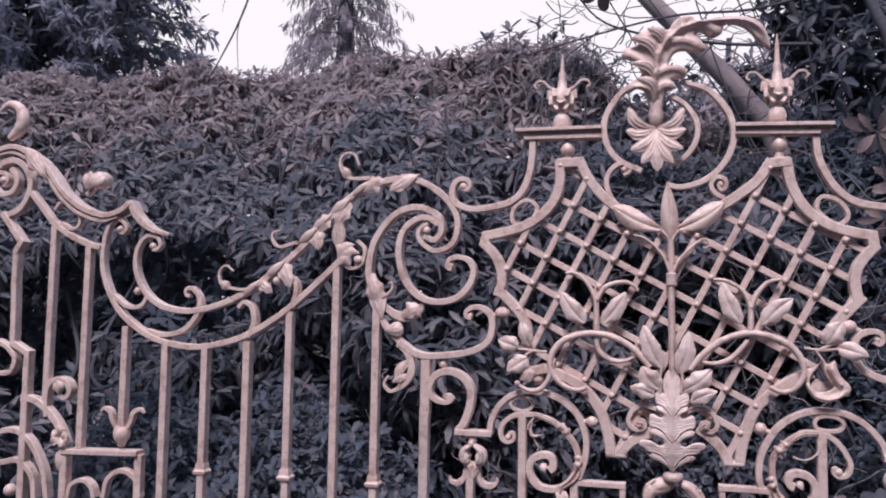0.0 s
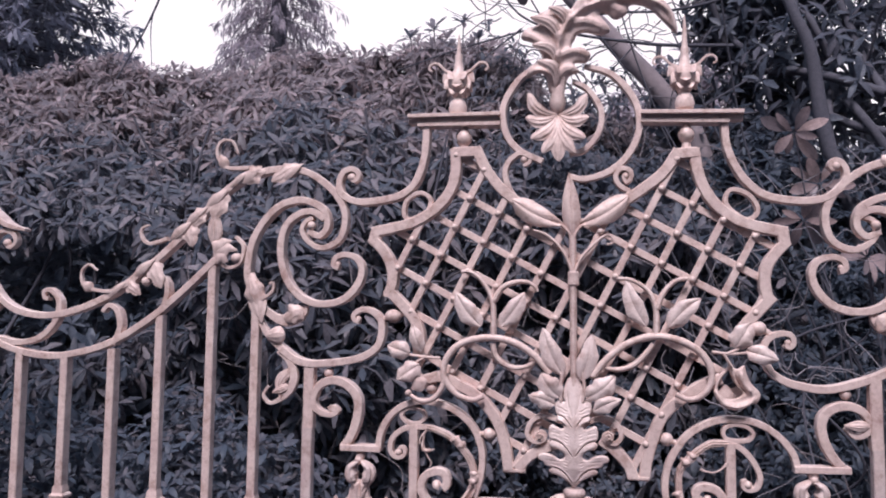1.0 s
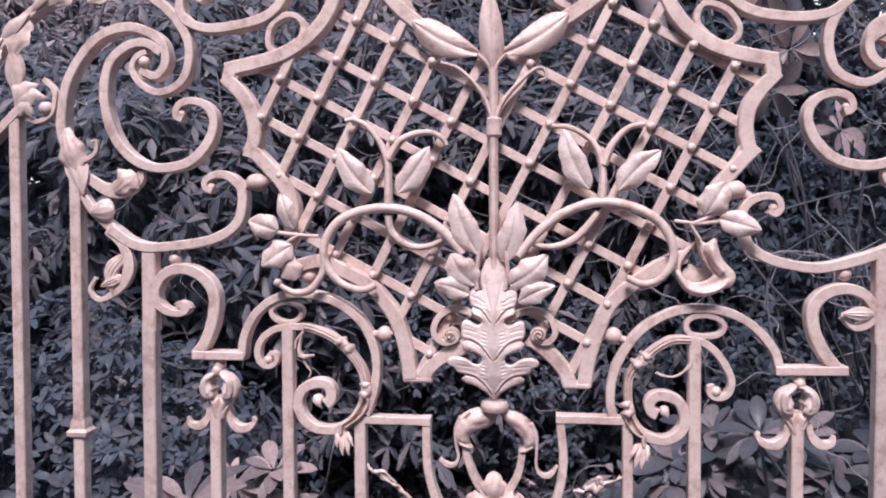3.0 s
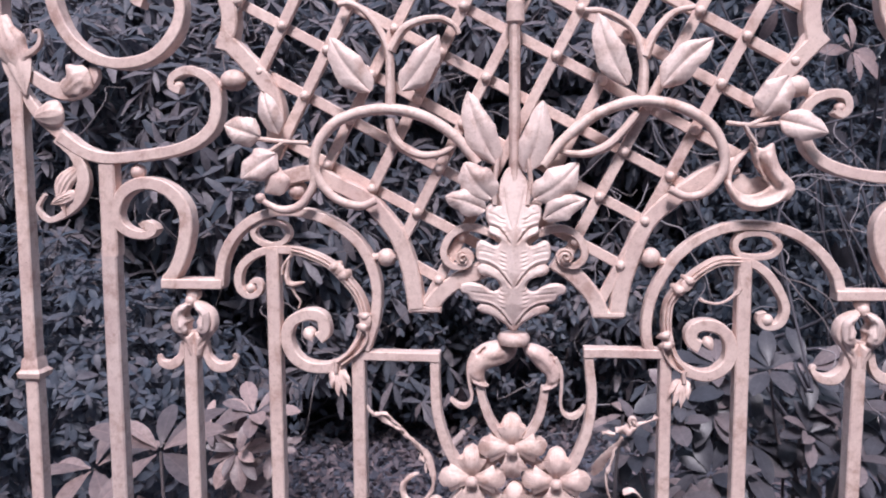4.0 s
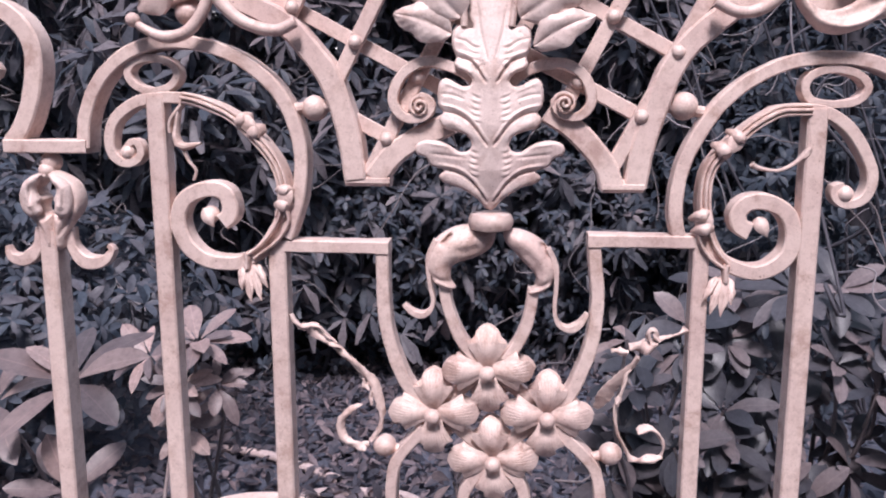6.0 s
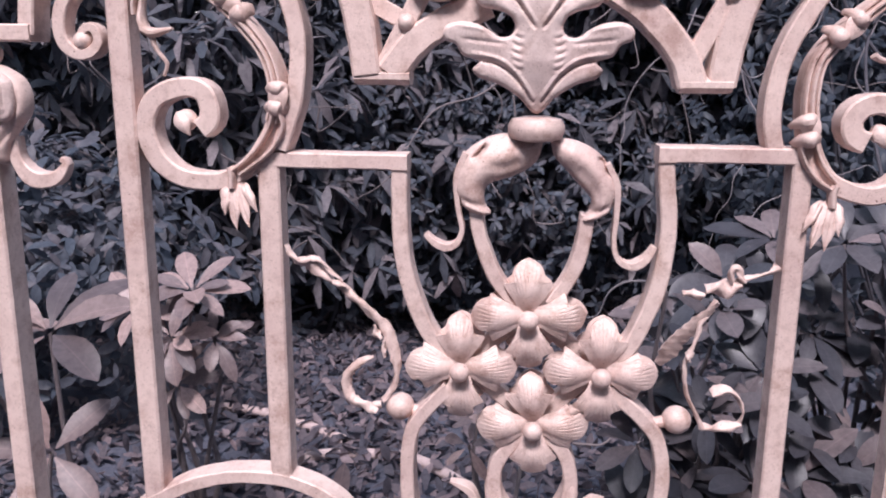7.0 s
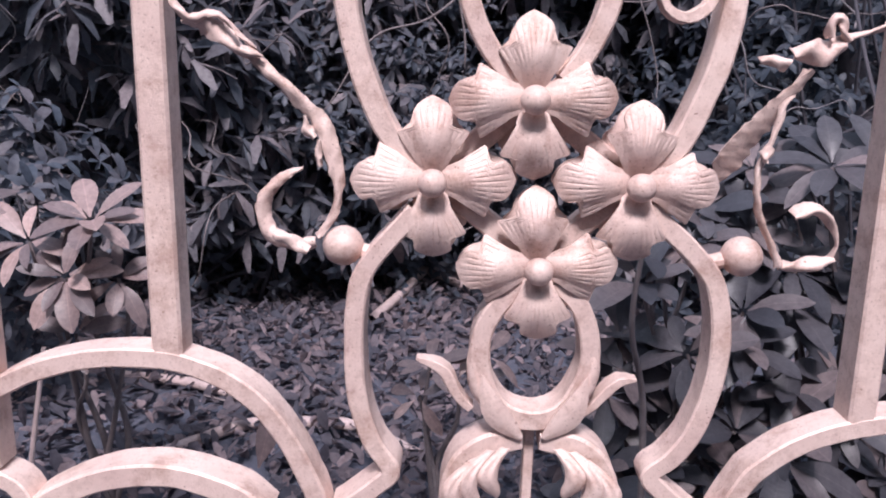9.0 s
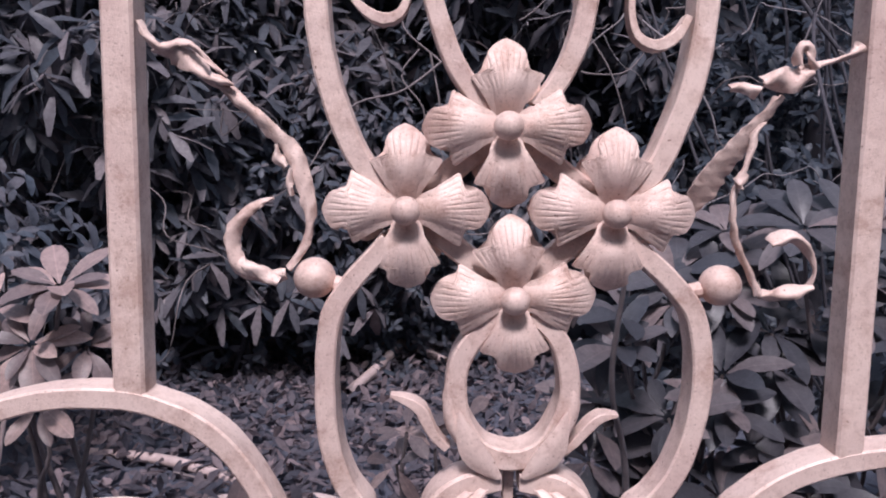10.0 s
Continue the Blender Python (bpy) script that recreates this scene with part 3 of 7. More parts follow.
# leafy joint between the rail and the C-scroll
for sgn in (1, -1):
    P = (lambda q: q) if sgn == 1 else mir
    pt = lambda x, z: (sgn * x, z)
    low = (lambda q: q) if sgn == 1 else (lambda q: [(0.10 - x, z + 0.05) for x, z in q])
    scroll([(-0.526, 1.652), (-0.539, 1.658), (-0.538, 1.672), (-0.517, 1.683), (-0.491, 1.678), (-0.47, 1.657), (-0.467, 1.626), (-0.476, 1.594), (-0.501, 1.572), (-0.537, 1.558), (-0.593, 1.549), (-0.65, 1.545), (-0.688, 1.555), (-0.725, 1.58)] if sgn == 1 else [(0.475, 1.618), (0.485, 1.611), (0.494, 1.622), (0.487, 1.64), (0.462, 1.642), (0.438, 1.629), (0.428, 1.604)] + [(0.439, 1.56), (0.47, 1.535), (0.513, 1.522), (0.567, 1.518), (0.643, 1.538), (0.707, 1.567), (0.769, 1.612), (0.82, 1.66)], 0.0185, taper=[0.6, 0.9, 1, 1, 1, 1.1], name="c_scroll")
    eye(-0.529 if sgn == 1 else 0.482, 1.66 if sgn == 1 else 1.622, 0.008)
    blade("leaf", pt(-0.815, 1.77), pt(-0.79, 1.69), 0.055, I, gate, y=-0.015, bulge=0.008, fold=0.4, pleat=0.0014, pleats=4, shape="lobe", n=14, m=15, ripple=0.12, seed=3)
    scroll(P([(-0.80, 1.705), (-0.77, 1.712), (-0.752, 1.728), (-0.752, 1.748), (-0.762, 1.745)]), 0.008, 0.01, name="tendril", taper=[1.3, 1, 0.6], y=-0.01)
    blade("leaf", pt(-0.802, 1.735), pt(-0.778, 1.645), 0.05, I, gate, y=-0.012, bulge=0.007, fold=0.35, pleat=0.0014, pleats=3, shape="ovate", n=14, m=13, seed=4)
    scroll(P([(-0.80, 1.70), (-0.77, 1.675), (-0.735, 1.655), (-0.70, 1.655), (-0.672, 1.672), (-0.668, 1.69)]), 0.026, 0.016, name="leaf_stem", taper=[0.9, 0.7, 0.8, 1.2, 1, 0.5])
    blade("leaf", pt(-0.715, 1.65), pt(-0.672, 1.685), 0.05, I, gate, y=-0.014, bulge=0.008, pleat=0.0014, shape="lobe", n=14, m=13, ripple=0.2, seed=5)
    blade("leaf", *low([(-0.765, 1.612), (-0.715, 1.618)]), 0.045, I, gate, y=-0.014, bulge=0.010, fold=0.45, pleat=0.0014, shape="lobe", n=14, m=13, seed=6)
    scroll(low([(-0.79, 1.66), (-0.77, 1.625), (-0.74, 1.595), (-0.71, 1.57)]), 0.02, 0.02, name="leaf_stem", taper=[0.6, 1, 1])
    scroll(low([(-0.734, 1.575), (-0.703, 1.55), (-0.689, 1.513), (-0.699, 1.479), (-0.723, 1.455), (-0.752, 1.444), (-0.769, 1.463), (-0.757, 1.486)]), 0.017, 0.012, name="curled_leaf", taper=[0.6, 0.9, 1.2, 1.3, 1.0, 0.6, 0.45, 0.35], y=-0.008)
    blade("leaf", *low([(-0.69, 1.535), (-0.72, 1.45)]), 0.030, I, gate, y=-0.014, bulge=0.006, pleat=0.0013, pleats=4, shape="ovate", n=14, m=15, bend=-0.22 * sgn, seed=7)
    blade("leaf", *low([(-0.70, 1.49), (-0.745, 1.47)]), 0.022, I, gate, y=-0.014, pleat=0.0012, shape="ovate", n=12, m=11, seed=8)
    # knobs over and on the question-mark hook
    ball("knob", sgn * -0.603, 1.523 if sgn == 1 else 1.507, 0.0125, I, gate)
    ball("bud", -0.44 if sgn == 1 else 0.415, 1.668 if sgn == 1 else 1.654, 0.017, I, gate, y=-0.006, sx=1.25)
    scroll([(-0.47, 1.657), (-0.455, 1.663), (-0.42, 1.675), (-0.405, 1.68)] if sgn == 1 else [(0.445, 1.640), (0.432, 1.648), (0.400, 1.660), (0.388, 1.666)], 0.016, 0.016, name="bud_stem", rounded=True)

# rails that carry on past the right-hand bar
scroll(mir([(-0.831, 2.018), (-0.755, 2.037), (-0.68, 2.032), (-0.622, 1.999), (-0.583, 1.957), (-0.568, 1.915), (-0.576, 1.867), (-0.601, 1.844), (-0.634, 1.837), (-0.667, 1.856), (-0.681, 1.883), (-0.671, 1.904), (-0.652, 1.913)]), taper=[1, 1, 1, 0.9, 0.6], name="top_rail")
scroll([(x + 0.022, z) for x, z in mir([(-0.664, 1.878), (-0.634, 1.867), (-0.614, 1.891), (-0.62, 1.926), (-0.645, 1.947), (-0.686, 1.958), (-0.736, 1.946), (-0.776, 1.911), (-0.808, 1.859), (-0.82, 1.803), (-0.82, 1.76), (-0.805, 1.723)])], taper=[0.8, 1, 1, 1, 1.1])
scroll([(x + 0.015, z) for x, z in mir([(-0.622, 1.91), (-0.652, 1.928), (-0.688, 1.923), (-0.724, 1.891), (-0.735, 1.835), (-0.725, 1.777), (-0.701, 1.733), (-0.662, 1.703), (-0.614, 1.695), (-0.566, 1.708), (-0.532, 1.743), (-0.521, 1.782), (-0.535, 1.81), (-0.565, 1.82), (-0.589, 1.812), (-0.595, 1.793), (-0.582, 1.786)])], taper=[0.9, 1, 1, 1, 0.7])
scroll([(0.348, 2.132), (0.353, 2.081), (0.369, 2.038), (0.397, 1.995), (0.439, 1.963), (0.506, 1.95)] + [(0.559, 1.953), (0.588, 1.967), (0.610, 1.99), (0.616, 2.019), (0.603, 2.04), (0.587, 2.042), (0.581, 2.030), (0.590, 2.022)], taper=[1, 1, 1, 1, 0.6], name="shoulder")
eye(0.676, 1.893, 0.011, -0.010)
eye(0.601, 1.796, 0.008)
eye(0.594, 2.03, 0.012)
blade("wrap_leaf", (0.69, 2.045), (0.76, 2.02), 0.05, I, gate, y=-0.016, bulge=0.009, fold=0.4, pleat=0.0014, shape="lobe", n=14, m=13, seed=9)
square_bar(0.79, 0.06, 1.72)

# halves of the keyhole bulbs, about their axis
BULB = [(0.001, 1.308), (0.016, 1.304), (0.030, 1.294), (0.036, 1.277), (0.033, 1.260), (0.022, 1.246), (0.014, 1.230), (0.010, 1.214), (-0.001, 1.214), (-0.001, 1.254), (0.006, 1.257), (0.007, 1.268), (0.0045, 1.275), (0.009, 1.282), (0.010, 1.289), (0.006, 1.295), (0.000, 1.297)]
BULB_LEAF = [(0.004, 1.305), (0.016, 1.302), (0.027, 1.291), (0.028, 1.272), (0.024, 1.258), (0.014, 1.254), (0.007, 1.260), (0.009, 1.269), (0.0075, 1.275), (0.011, 1.283), (0.011, 1.290), (0.007, 1.296)]


# question-mark hooks, feet and leafy knots over the thin bars
for sgn in (1, -1):
    P = (lambda q: q) if sgn == 1 else (lambda q: [(0.0095 - x, z) for x, z in q])
    scroll([(-0.599, 1.434), (-0.589, 1.439), (-0.576, 1.43), (-0.59, 1.42), (-0.615, 1.423), (-0.634, 1.437), (-0.639, 1.459), (-0.627, 1.487), (-0.602, 1.503), (-0.571, 1.503), (-0.542, 1.487), (-0.525, 1.461), (-0.523, 1.429), (-0.531, 1.392), (-0.544, 1.362), (-0.557, 1.344)] if sgn == 1 else [(0.602, 1.431), (0.621, 1.413), (0.645, 1.423), (0.65, 1.447), (0.636, 1.47), (0.608, 1.481), (0.577, 1.476), (0.555, 1.458), (0.548, 1.433), (0.554, 1.399), (0.57, 1.366), (0.588, 1.344)], 0.0215, taper=[0.5, 0.7, 0.85, 1, 1, 1, 1], name="question_hook")
    eye(-0.588 if sgn == 1 else 0.605, 1.431, 0.008)
    if sgn == -1:
        blade("leaf", (0.650, 1.437), (0.594, 1.439), 0.026, I, gate, y=-0.014, bulge=0.006, fold=0.35, pleat=0.0013, shape="ovate", n=14, m=11, seed=77)
    bar("foot_plate", [(-0.561, 1.341), (-0.47, 1.341)] if sgn == 1 else [(0.492, 1.335), (0.604, 1.337)], 0.016, 0.03, I, gate, ext=0.004)
    ball("knob", -0.518 if sgn == 1 else 0.53, 1.322, 0.0125, I, gate)
    knot = new("leaf_knot")
    knot.parent = gate
    x0 = -0.5205 if sgn == 1 else 0.53
    for s2 in (1, -1):
        N = lambda q: [(x0 + sgn * 0.005 + s2 * x * 1.08, z + 0.004) for x, z in q]
        relief("bulb_half", N(BULB), -0.004, [(N([(0.008, 1.302), (0.026, 1.294), (0.0345, 1.272), (0.026, 1.248), (0.012, 1.228)]), 0.006, 0.004), (N([(0.020, 1.292), (0.027, 1.272), (0.018, 1.248), (0.008, 1.232)]), 0.002, -0.003)], I, knot, lift=0.018, edge=0.024, step=0.0014, thick=0.006)
        relief("petal", N(BULB_LEAF), -0.020, [(N([(0.010, 1.301), (0.020, 1.286), (0.014, 1.262)]), 0.005, 0.005), (N([(0.016, 1.292), (0.017, 1.270)]), 0.0012, -0.002), (N([(0.022, 1.286), (0.020, 1.268)]), 0.0012, -0.002)], iron_bright, knot, "bright curled leaf", lift=0.004, edge=0.004, step=0.0011, thick=0.002)
    bar("neck", [(x0, 1.215), (x0, 1.262)], 0.015, 0.016, I, knot)
    ball("knop", x0, 1.312, 0.010, I, knot, y=-0.006)
    bar("curled_leaf", P([(-0.536, 1.242), (-0.541, 1.218), (-0.558, 1.202), (-0.576, 1.206), (-0.58, 1.219)]), 0.012, 0.014, I, knot, taper=[0.9, 1, 1.5, 1.1, 0.4])
    bar("curled_leaf", P([(-0.501, 1.242), (-0.498, 1.219), (-0.483, 1.201), (-0.461, 1.202), (-0.45, 1.216), (-0.455, 1.221)]), 0.012, 0.014, I, knot, taper=[0.9, 1, 1.5, 1.1, 0.4])

# large arches with inner scrolls
scroll([(-0.471, 1.34), (-0.466, 1.377), (-0.449, 1.414), (-0.423, 1.441), (-0.393, 1.456), (-0.357, 1.461), (-0.312, 1.454), (-0.274, 1.436), (-0.242, 1.407), (-0.224, 1.372), (-0.216, 1.335), (-0.219, 1.291), (-0.2265, 1.263), (-0.236, 1.236)], 0.0155, 0.025, name="arch")
scroll([(0.212, 1.238), (0.2055, 1.267), (0.2065, 1.300), (0.2135, 1.3315), (0.2246, 1.356), (0.2368, 1.377), (0.2529, 1.3975), (0.280, 1.420), (0.319, 1.438), (0.359, 1.443), (0.4, 1.439), (0.435, 1.424), (0.464, 1.4), (0.487, 1.368), (0.496, 1.336)], 0.0155, 0.025, name="arch")
scroll([(-0.4226, 1.3392), (-0.4167, 1.3462), (-0.4089, 1.3452), (-0.405, 1.3331), (-0.4139, 1.3231), (-0.4276, 1.3222), (-0.4393, 1.3333), (-0.4412, 1.3513), (-0.4343, 1.3714), (-0.4166, 1.3874), (-0.396, 1.3958), (-0.3617, 1.3982), (-0.3323, 1.3931), (-0.3019, 1.381), (-0.2813, 1.3658), (-0.2637, 1.3477), (-0.248, 1.3265), (-0.2393, 1.3053), (-0.2374, 1.2811), (-0.2425, 1.2569), (-0.2524, 1.2385), (-0.2662, 1.2200), (-0.285, 1.2072), (-0.3056, 1.2027), (-0.334, 1.2069), (-0.3535, 1.2222), (-0.3632, 1.2444), (-0.3632, 1.2625), (-0.3552, 1.2796), (-0.3385, 1.2896), (-0.3199, 1.2925), (-0.3062, 1.2864), (-0.3013, 1.2713), (-0.3034, 1.2602), (-0.3112, 1.2532)], 0.0172, 0.024, taper=[0.45, 0.7, 0.8, 0.8, 0.8, 0.85, 0.9, 1.0, 1.1, 1.1, 1.15], name="arch_scroll")
scroll([(0.2869, 1.2507), (0.2769, 1.2559), (0.273, 1.2692), (0.2811, 1.2813), (0.2972, 1.2853), (0.3172, 1.2791), (0.3301, 1.2657), (0.3349, 1.2453), (0.3317, 1.2259), (0.3186, 1.2107), (0.3005, 1.2027), (0.2815, 1.2049), (0.2615, 1.2142), (0.2500, 1.2280), (0.2430, 1.2440), (0.2385, 1.2620), (0.2361, 1.2806), (0.2363, 1.3029), (0.2404, 1.3212), (0.2515, 1.3384), (0.2686, 1.3556), (0.2858, 1.3708), (0.2999, 1.3798), (0.314, 1.3859), (0.355, 1.386), (0.385, 1.368), (0.407, 1.336), (0.415, 1.311), (0.408, 1.289), (0.39, 1.282), (0.377, 1.29), (0.377, 1.301), (0.386, 1.303)], 0.0172, 0.024, taper=[1.15, 1.1, 1.1, 1.0, 0.9, 0.85, 0.8, 0.8, 0.8, 0.7, 0.45], name="arch_scroll")
for x, z, r in ((-0.3269, 1.2613, 0.0105), (0.2999, 1.2588, 0.0085)):
    eye(x, z, r)
    blade("bud_leaf", (x - 0.006, z + 0.008), (x + 0.006, z - 0.014), 0.016, I, gate, y=-0.012, bulge=0.005, fold=0.4, shape="ovate", n=12, m=9, seed=62)
scroll([(-0.415, 1.426), (-0.406, 1.439), (-0.385, 1.443), (-0.364, 1.437), (-0.357, 1.424), (-0.366, 1.411), (-0.387, 1.405), (-0.407, 1.412)], 0.009, 0.018, closed=True, name="oval_ring")
scroll([(0.336, 1.411), (0.343, 1.425), (0.366, 1.431), (0.391, 1.425), (0.402, 1.411), (0.392, 1.397), (0.369, 1.393), (0.344, 1.397)], 0.009, 0.018, closed=True, name="oval_ring")
eye(-0.4215, 1.334, 0.009)
eye(0.388, 1.294, 0.010)
for sgn in (1, -1):
    P = (lambda q: [(x, z) for x, z in q]) if sgn == 1 else (lambda q: [(-x + 0.005, z - 0.004) for x, z in q])
    ball("ball", -0.2015 if sgn == 1 else 0.2100, 1.3865 if sgn == 1 else 1.3905, 0.0150 if sgn == 1 else 0.0160, I, gate)
    bar("ball_neck", [(-0.228, 1.386), (-0.176, 1.39)] if sgn == 1 else [(0.176, 1.392), (0.232, 1.384)], 0.013, 0.014, I, gate, rounded=True)
    # reeded stalks, clasps, split husk and hanging leaf on the arch scroll
    sheath = new("leaf_sheath")
    sheath.parent = gate
    run = glide([(-0.352, 1.3985), (-0.3323, 1.3945), (-0.3019, 1.382), (-0.2813, 1.3668), (-0.2637, 1.3487), (-0.248, 1.3275), (-0.2393, 1.3053), (-0.2374, 1.2811), (-0.2415, 1.262)] if sgn == 1 else [(0.3441, 1.387), (0.314, 1.3862), (0.2999, 1.3802), (0.2858, 1.3712), (0.2686, 1.3560), (0.2515, 1.3388), (0.2404, 1.3214), (0.2363, 1.3030), (0.2361, 1.2806), (0.2399, 1.2602)], 0.012)
    tang = np.gradient(run, axis=0)
    tang /= np.linalg.norm(tang, axis=1)[:, None]
    side = np.stack([-tang[:, 1], tang[:, 0]], 1)
    for o, y, w in ((-0.0048, -0.012, 0.0046), (0.0, -0.0145, 0.0052), (0.0048, -0.012, 0.0046)):
        bar("stalk", [tuple(q) for q in run + side * o], w, 0.009, I, sheath, rounded=True, y=y, taper=[0.7, 1.1, 0.9, 1.15, 0.9, 1.1, 1])
    for at, rolls in (((-0.2745, 1.3650), (-0.010, 0.010)), ((-0.2365, 1.2835), (-0.009, 0.009))) if sgn == 1 else (((0.2580, 1.3505), (-0.010, 0.011)), ((0.2330, 1.2610), (-0.008, 0.008))):
        k = int(np.hypot(*(run - np.array(at)).T).argmin())
        for r in rolls:
            c = np.array(at) + tang[k] * r
            bar("clasp", [tuple(c - side[k] * 0.0115 + tang[k] * 0.003), tuple(c - side[k] * 0.005), tuple(c + side[k] * 0.005), tuple(c + side[k] * 0.0115 + tang[k] * 0.004)], 0.0125 if r < 0 else 0.0145, 0.010, I, sheath, rounded=True, taper=[0.4, 0.95, 1.2, 0.7], ys=[-0.010, -0.020, -0.020, -0.010], step=0.003)
        blade("clasp_leaf", tuple(np.array(at) - tang[k] * 0.014), tuple(np.array(at) + tang[k] * 0.010 + side[k] * 0.008), 0.018, I, sheath, y=-0.021, bulge=0.003, fold=0.3, shape="ovate", seed=15)
    for lip in ([[(-0.2400, 1.2720), (-0.2424, 1.2600), (-0.2514, 1.2440), (-0.2642, 1.2285), (-0.283, 1.2140)], [(-0.2340, 1.2720), (-0.2306, 1.2600), (-0.2345, 1.2470), (-0.2485, 1.2300), (-0.2741, 1.2110)]] if sgn == 1 else [[(0.2390, 1.2640), (0.2420, 1.2530), (0.2460, 1.2400), (0.2540, 1.2260), (0.2640, 1.2150)], [(0.2330, 1.2560), (0.2310, 1.2450), (0.2370, 1.2300), (0.2480, 1.2170), (0.2600, 1.2090)]]):
        bar("husk_lip", lip, 0.0050, 0.013, I, sheath, rounded=True, y=-0.014, taper=[1.1, 0.9, 0.9, 0.7])
    hang = P if sgn == 1 else (lambda q: [(-x - 0.0195, z - 0.006) for x, z in q])
    bar("clasp", hang([(-0.284, 1.218), (-0.282, 1.212), (-0.283, 1.198)]), 0.008, 0.012, I, sheath, rounded=True, y=-0.012)
    for k, (a, b, w) in enumerate((((-0.288, 1.202), (-0.289, 1.172), 0.012), ((-0.284, 1.203), (-0.278, 1.158), 0.0125), ((-0.279, 1.204), (-0.266, 1.160), 0.0120), ((-0.274, 1.204), (-0.258, 1.176), 0.0100))):
        blade("hanging_leaf", *hang([a, b]), w, I, sheath, y=-0.010 - 0.002 * (k % 2), y_tip=-0.018, bulge=0.004, fold=0.35, ripple=0.12, vein=0.0006, shape="ovate", n=20, m=11, seed=14 + k)
    for pts, w, tp in ((([(-0.3519, 1.3902), (-0.3657, 1.3722), (-0.3677, 1.3581)], 0.006, [1.0, 1.0, 0.8]), ([(-0.3558, 1.3862), (-0.3609, 1.353), (-0.353, 1.342), (-0.3324, 1.3459)], 0.0075, [0.7, 0.9, 1.5, 0.4]), ([(-0.3531, 1.339), (-0.3482, 1.3259), (-0.3394, 1.3138), (-0.3434, 1.3027)], 0.0045, [1.2, 0.9, 0.8, 0.6])) if sgn == 1
                       else (([(0.342, 1.382), (0.3455, 1.345), (0.338, 1.335)], 0.0055, [0.8, 1.0, 1.3]), ([(0.3455, 1.345), (0.330, 1.328), (0.3125, 1.320), (0.292, 1.323), (0.285, 1.327)], 0.0050, [1.4, 0.9, 0.8, 0.8, 1.3]))):
        bar("tendril", pts, w, 0.007, I, gate, rounded=True, y=-0.010, taper=tp)

# shield-shaped lattice panel
panel = new("lattice_panel")
panel.parent = gate
FW, FD = 0.026, 0.03
LEFT = [(-0.29, 2.074), (-0.289, 2.027), (-0.298, 1.988), (-0.319, 1.954), (-0.35, 1.925), (-0.393, 1.901), (-0.444, 1.887), (-0.487, 1.878)]
LEFT_LOW = [(-0.492, 1.856), (-0.465, 1.828), (-0.447, 1.794), (-0.442, 1.757), (-0.45, 1.724)]
LEFT_SKIRT = [(-0.449, 1.729), (-0.415, 1.695), (-0.387, 1.661), (-0.373, 1.625), (-0.374, 1.584)]
RIGHT = [(0.28, 2.066), (0.286, 2.024), (0.303, 1.977), (0.332, 1.937), (0.377, 1.905), (0.428, 1.888), (0.474, 1.879)]
RIGHT_LOW = [(0.478, 1.85), (0.455, 1.824), (0.438, 1.795), (0.433, 1.76), (0.438, 1.726)]
RIGHT_SKIRT = [(0.445, 1.722)] + [(0.426, 1.703), (0.396, 1.668), (0.377, 1.639), (0.371, 1.617)]
TOP_L = [(-0.29, 2.074), (-0.236, 2.076), (-0.214, 2.032), (-0.177, 1.985), (-0.133, 1.948), (-0.084, 1.915)]
TOP_R = [(0.28, 2.066), (0.238, 2.063), (0.208, 2.019), (0.165, 1.984), (0.112, 1.949), (0.059, 1.92)]
LEG_L = [(-0.362, 1.513), (-0.317, 1.522), (-0.274, 1.503), (-0.23, 1.48), (-0.202, 1.45), (-0.182, 1.422), (-0.168, 1.385), (-0.159, 1.349), (-0.154, 1.31)]
LEG_R = [(0.33, 1.535), (0.285, 1.515), (0.223, 1.469), (0.194, 1.431), (0.179, 1.388), (0.1660, 1.345), (0.1600, 1.3035)]
V_L = [(-0.13, 1.31), (-0.111, 1.334), (-0.084, 1.353), (-0.049, 1.369)]
V_R = [(0.1330, 1.3035), (0.1260, 1.3230), (0.1110, 1.3435), (0.0885, 1.3660), (0.064, 1.382)]
for pts in (LEFT, LEFT[-1:] + LEFT_LOW[:1], LEFT_LOW, LEFT_SKIRT, RIGHT, RIGHT[-1:] + RIGHT_LOW[:1], RIGHT_LOW, RIGHT_SKIRT, TOP_L[:2], TOP_R[:2], TOP_L[1:], TOP_R[1:], LEG_L, LEG_R, V_L, V_R):
    bar("frame_bar", pts, FW, FD, I, panel, ext=0.004 if pts in (LEG_L, LEG_R, V_L, V_R) else 0.010 if len(pts) > 2 else 0.006)
for a, b, z in ((-0.1655, -0.1145, 1.3045), (0.1240, 0.1690, 1.3000)):
    bar("frame_bar", [(a, z), (b, z)], 0.016, 0.0315, I, panel, rounded=True)

OUTLINE = np.array(LEFT + LEFT_LOW + LEFT_SKIRT + [(-0.372, 1.53)] + LEG_L[1:] + V_L + [(0, 1.40)] + V_R[::-1] + LEG_R[::-1] + RIGHT_SKIRT[::-1] + RIGHT_LOW[::-1] + RIGHT[::-1] + TOP_R[1:] + [(0, 1.90)] + TOP_L[:0:-1])


def inside(x, z):
    a, b = OUTLINE, np.roll(OUTLINE, -1, 0)
    hit = ((a[:, 1] > z) != (b[:, 1] > z)) & (x < (b[:, 0] - a[:, 0]) * (z - a[:, 1]) / (b[:, 1] - a[:, 1] + 1e-12) + a[:, 0])
    return hit.sum() % 2 == 1


ORG, ACROSS, DOWN = np.array((0.1672, 1.9110)), np.array((0.0699, -0.0377)), np.array((-0.0356, -0.0698))


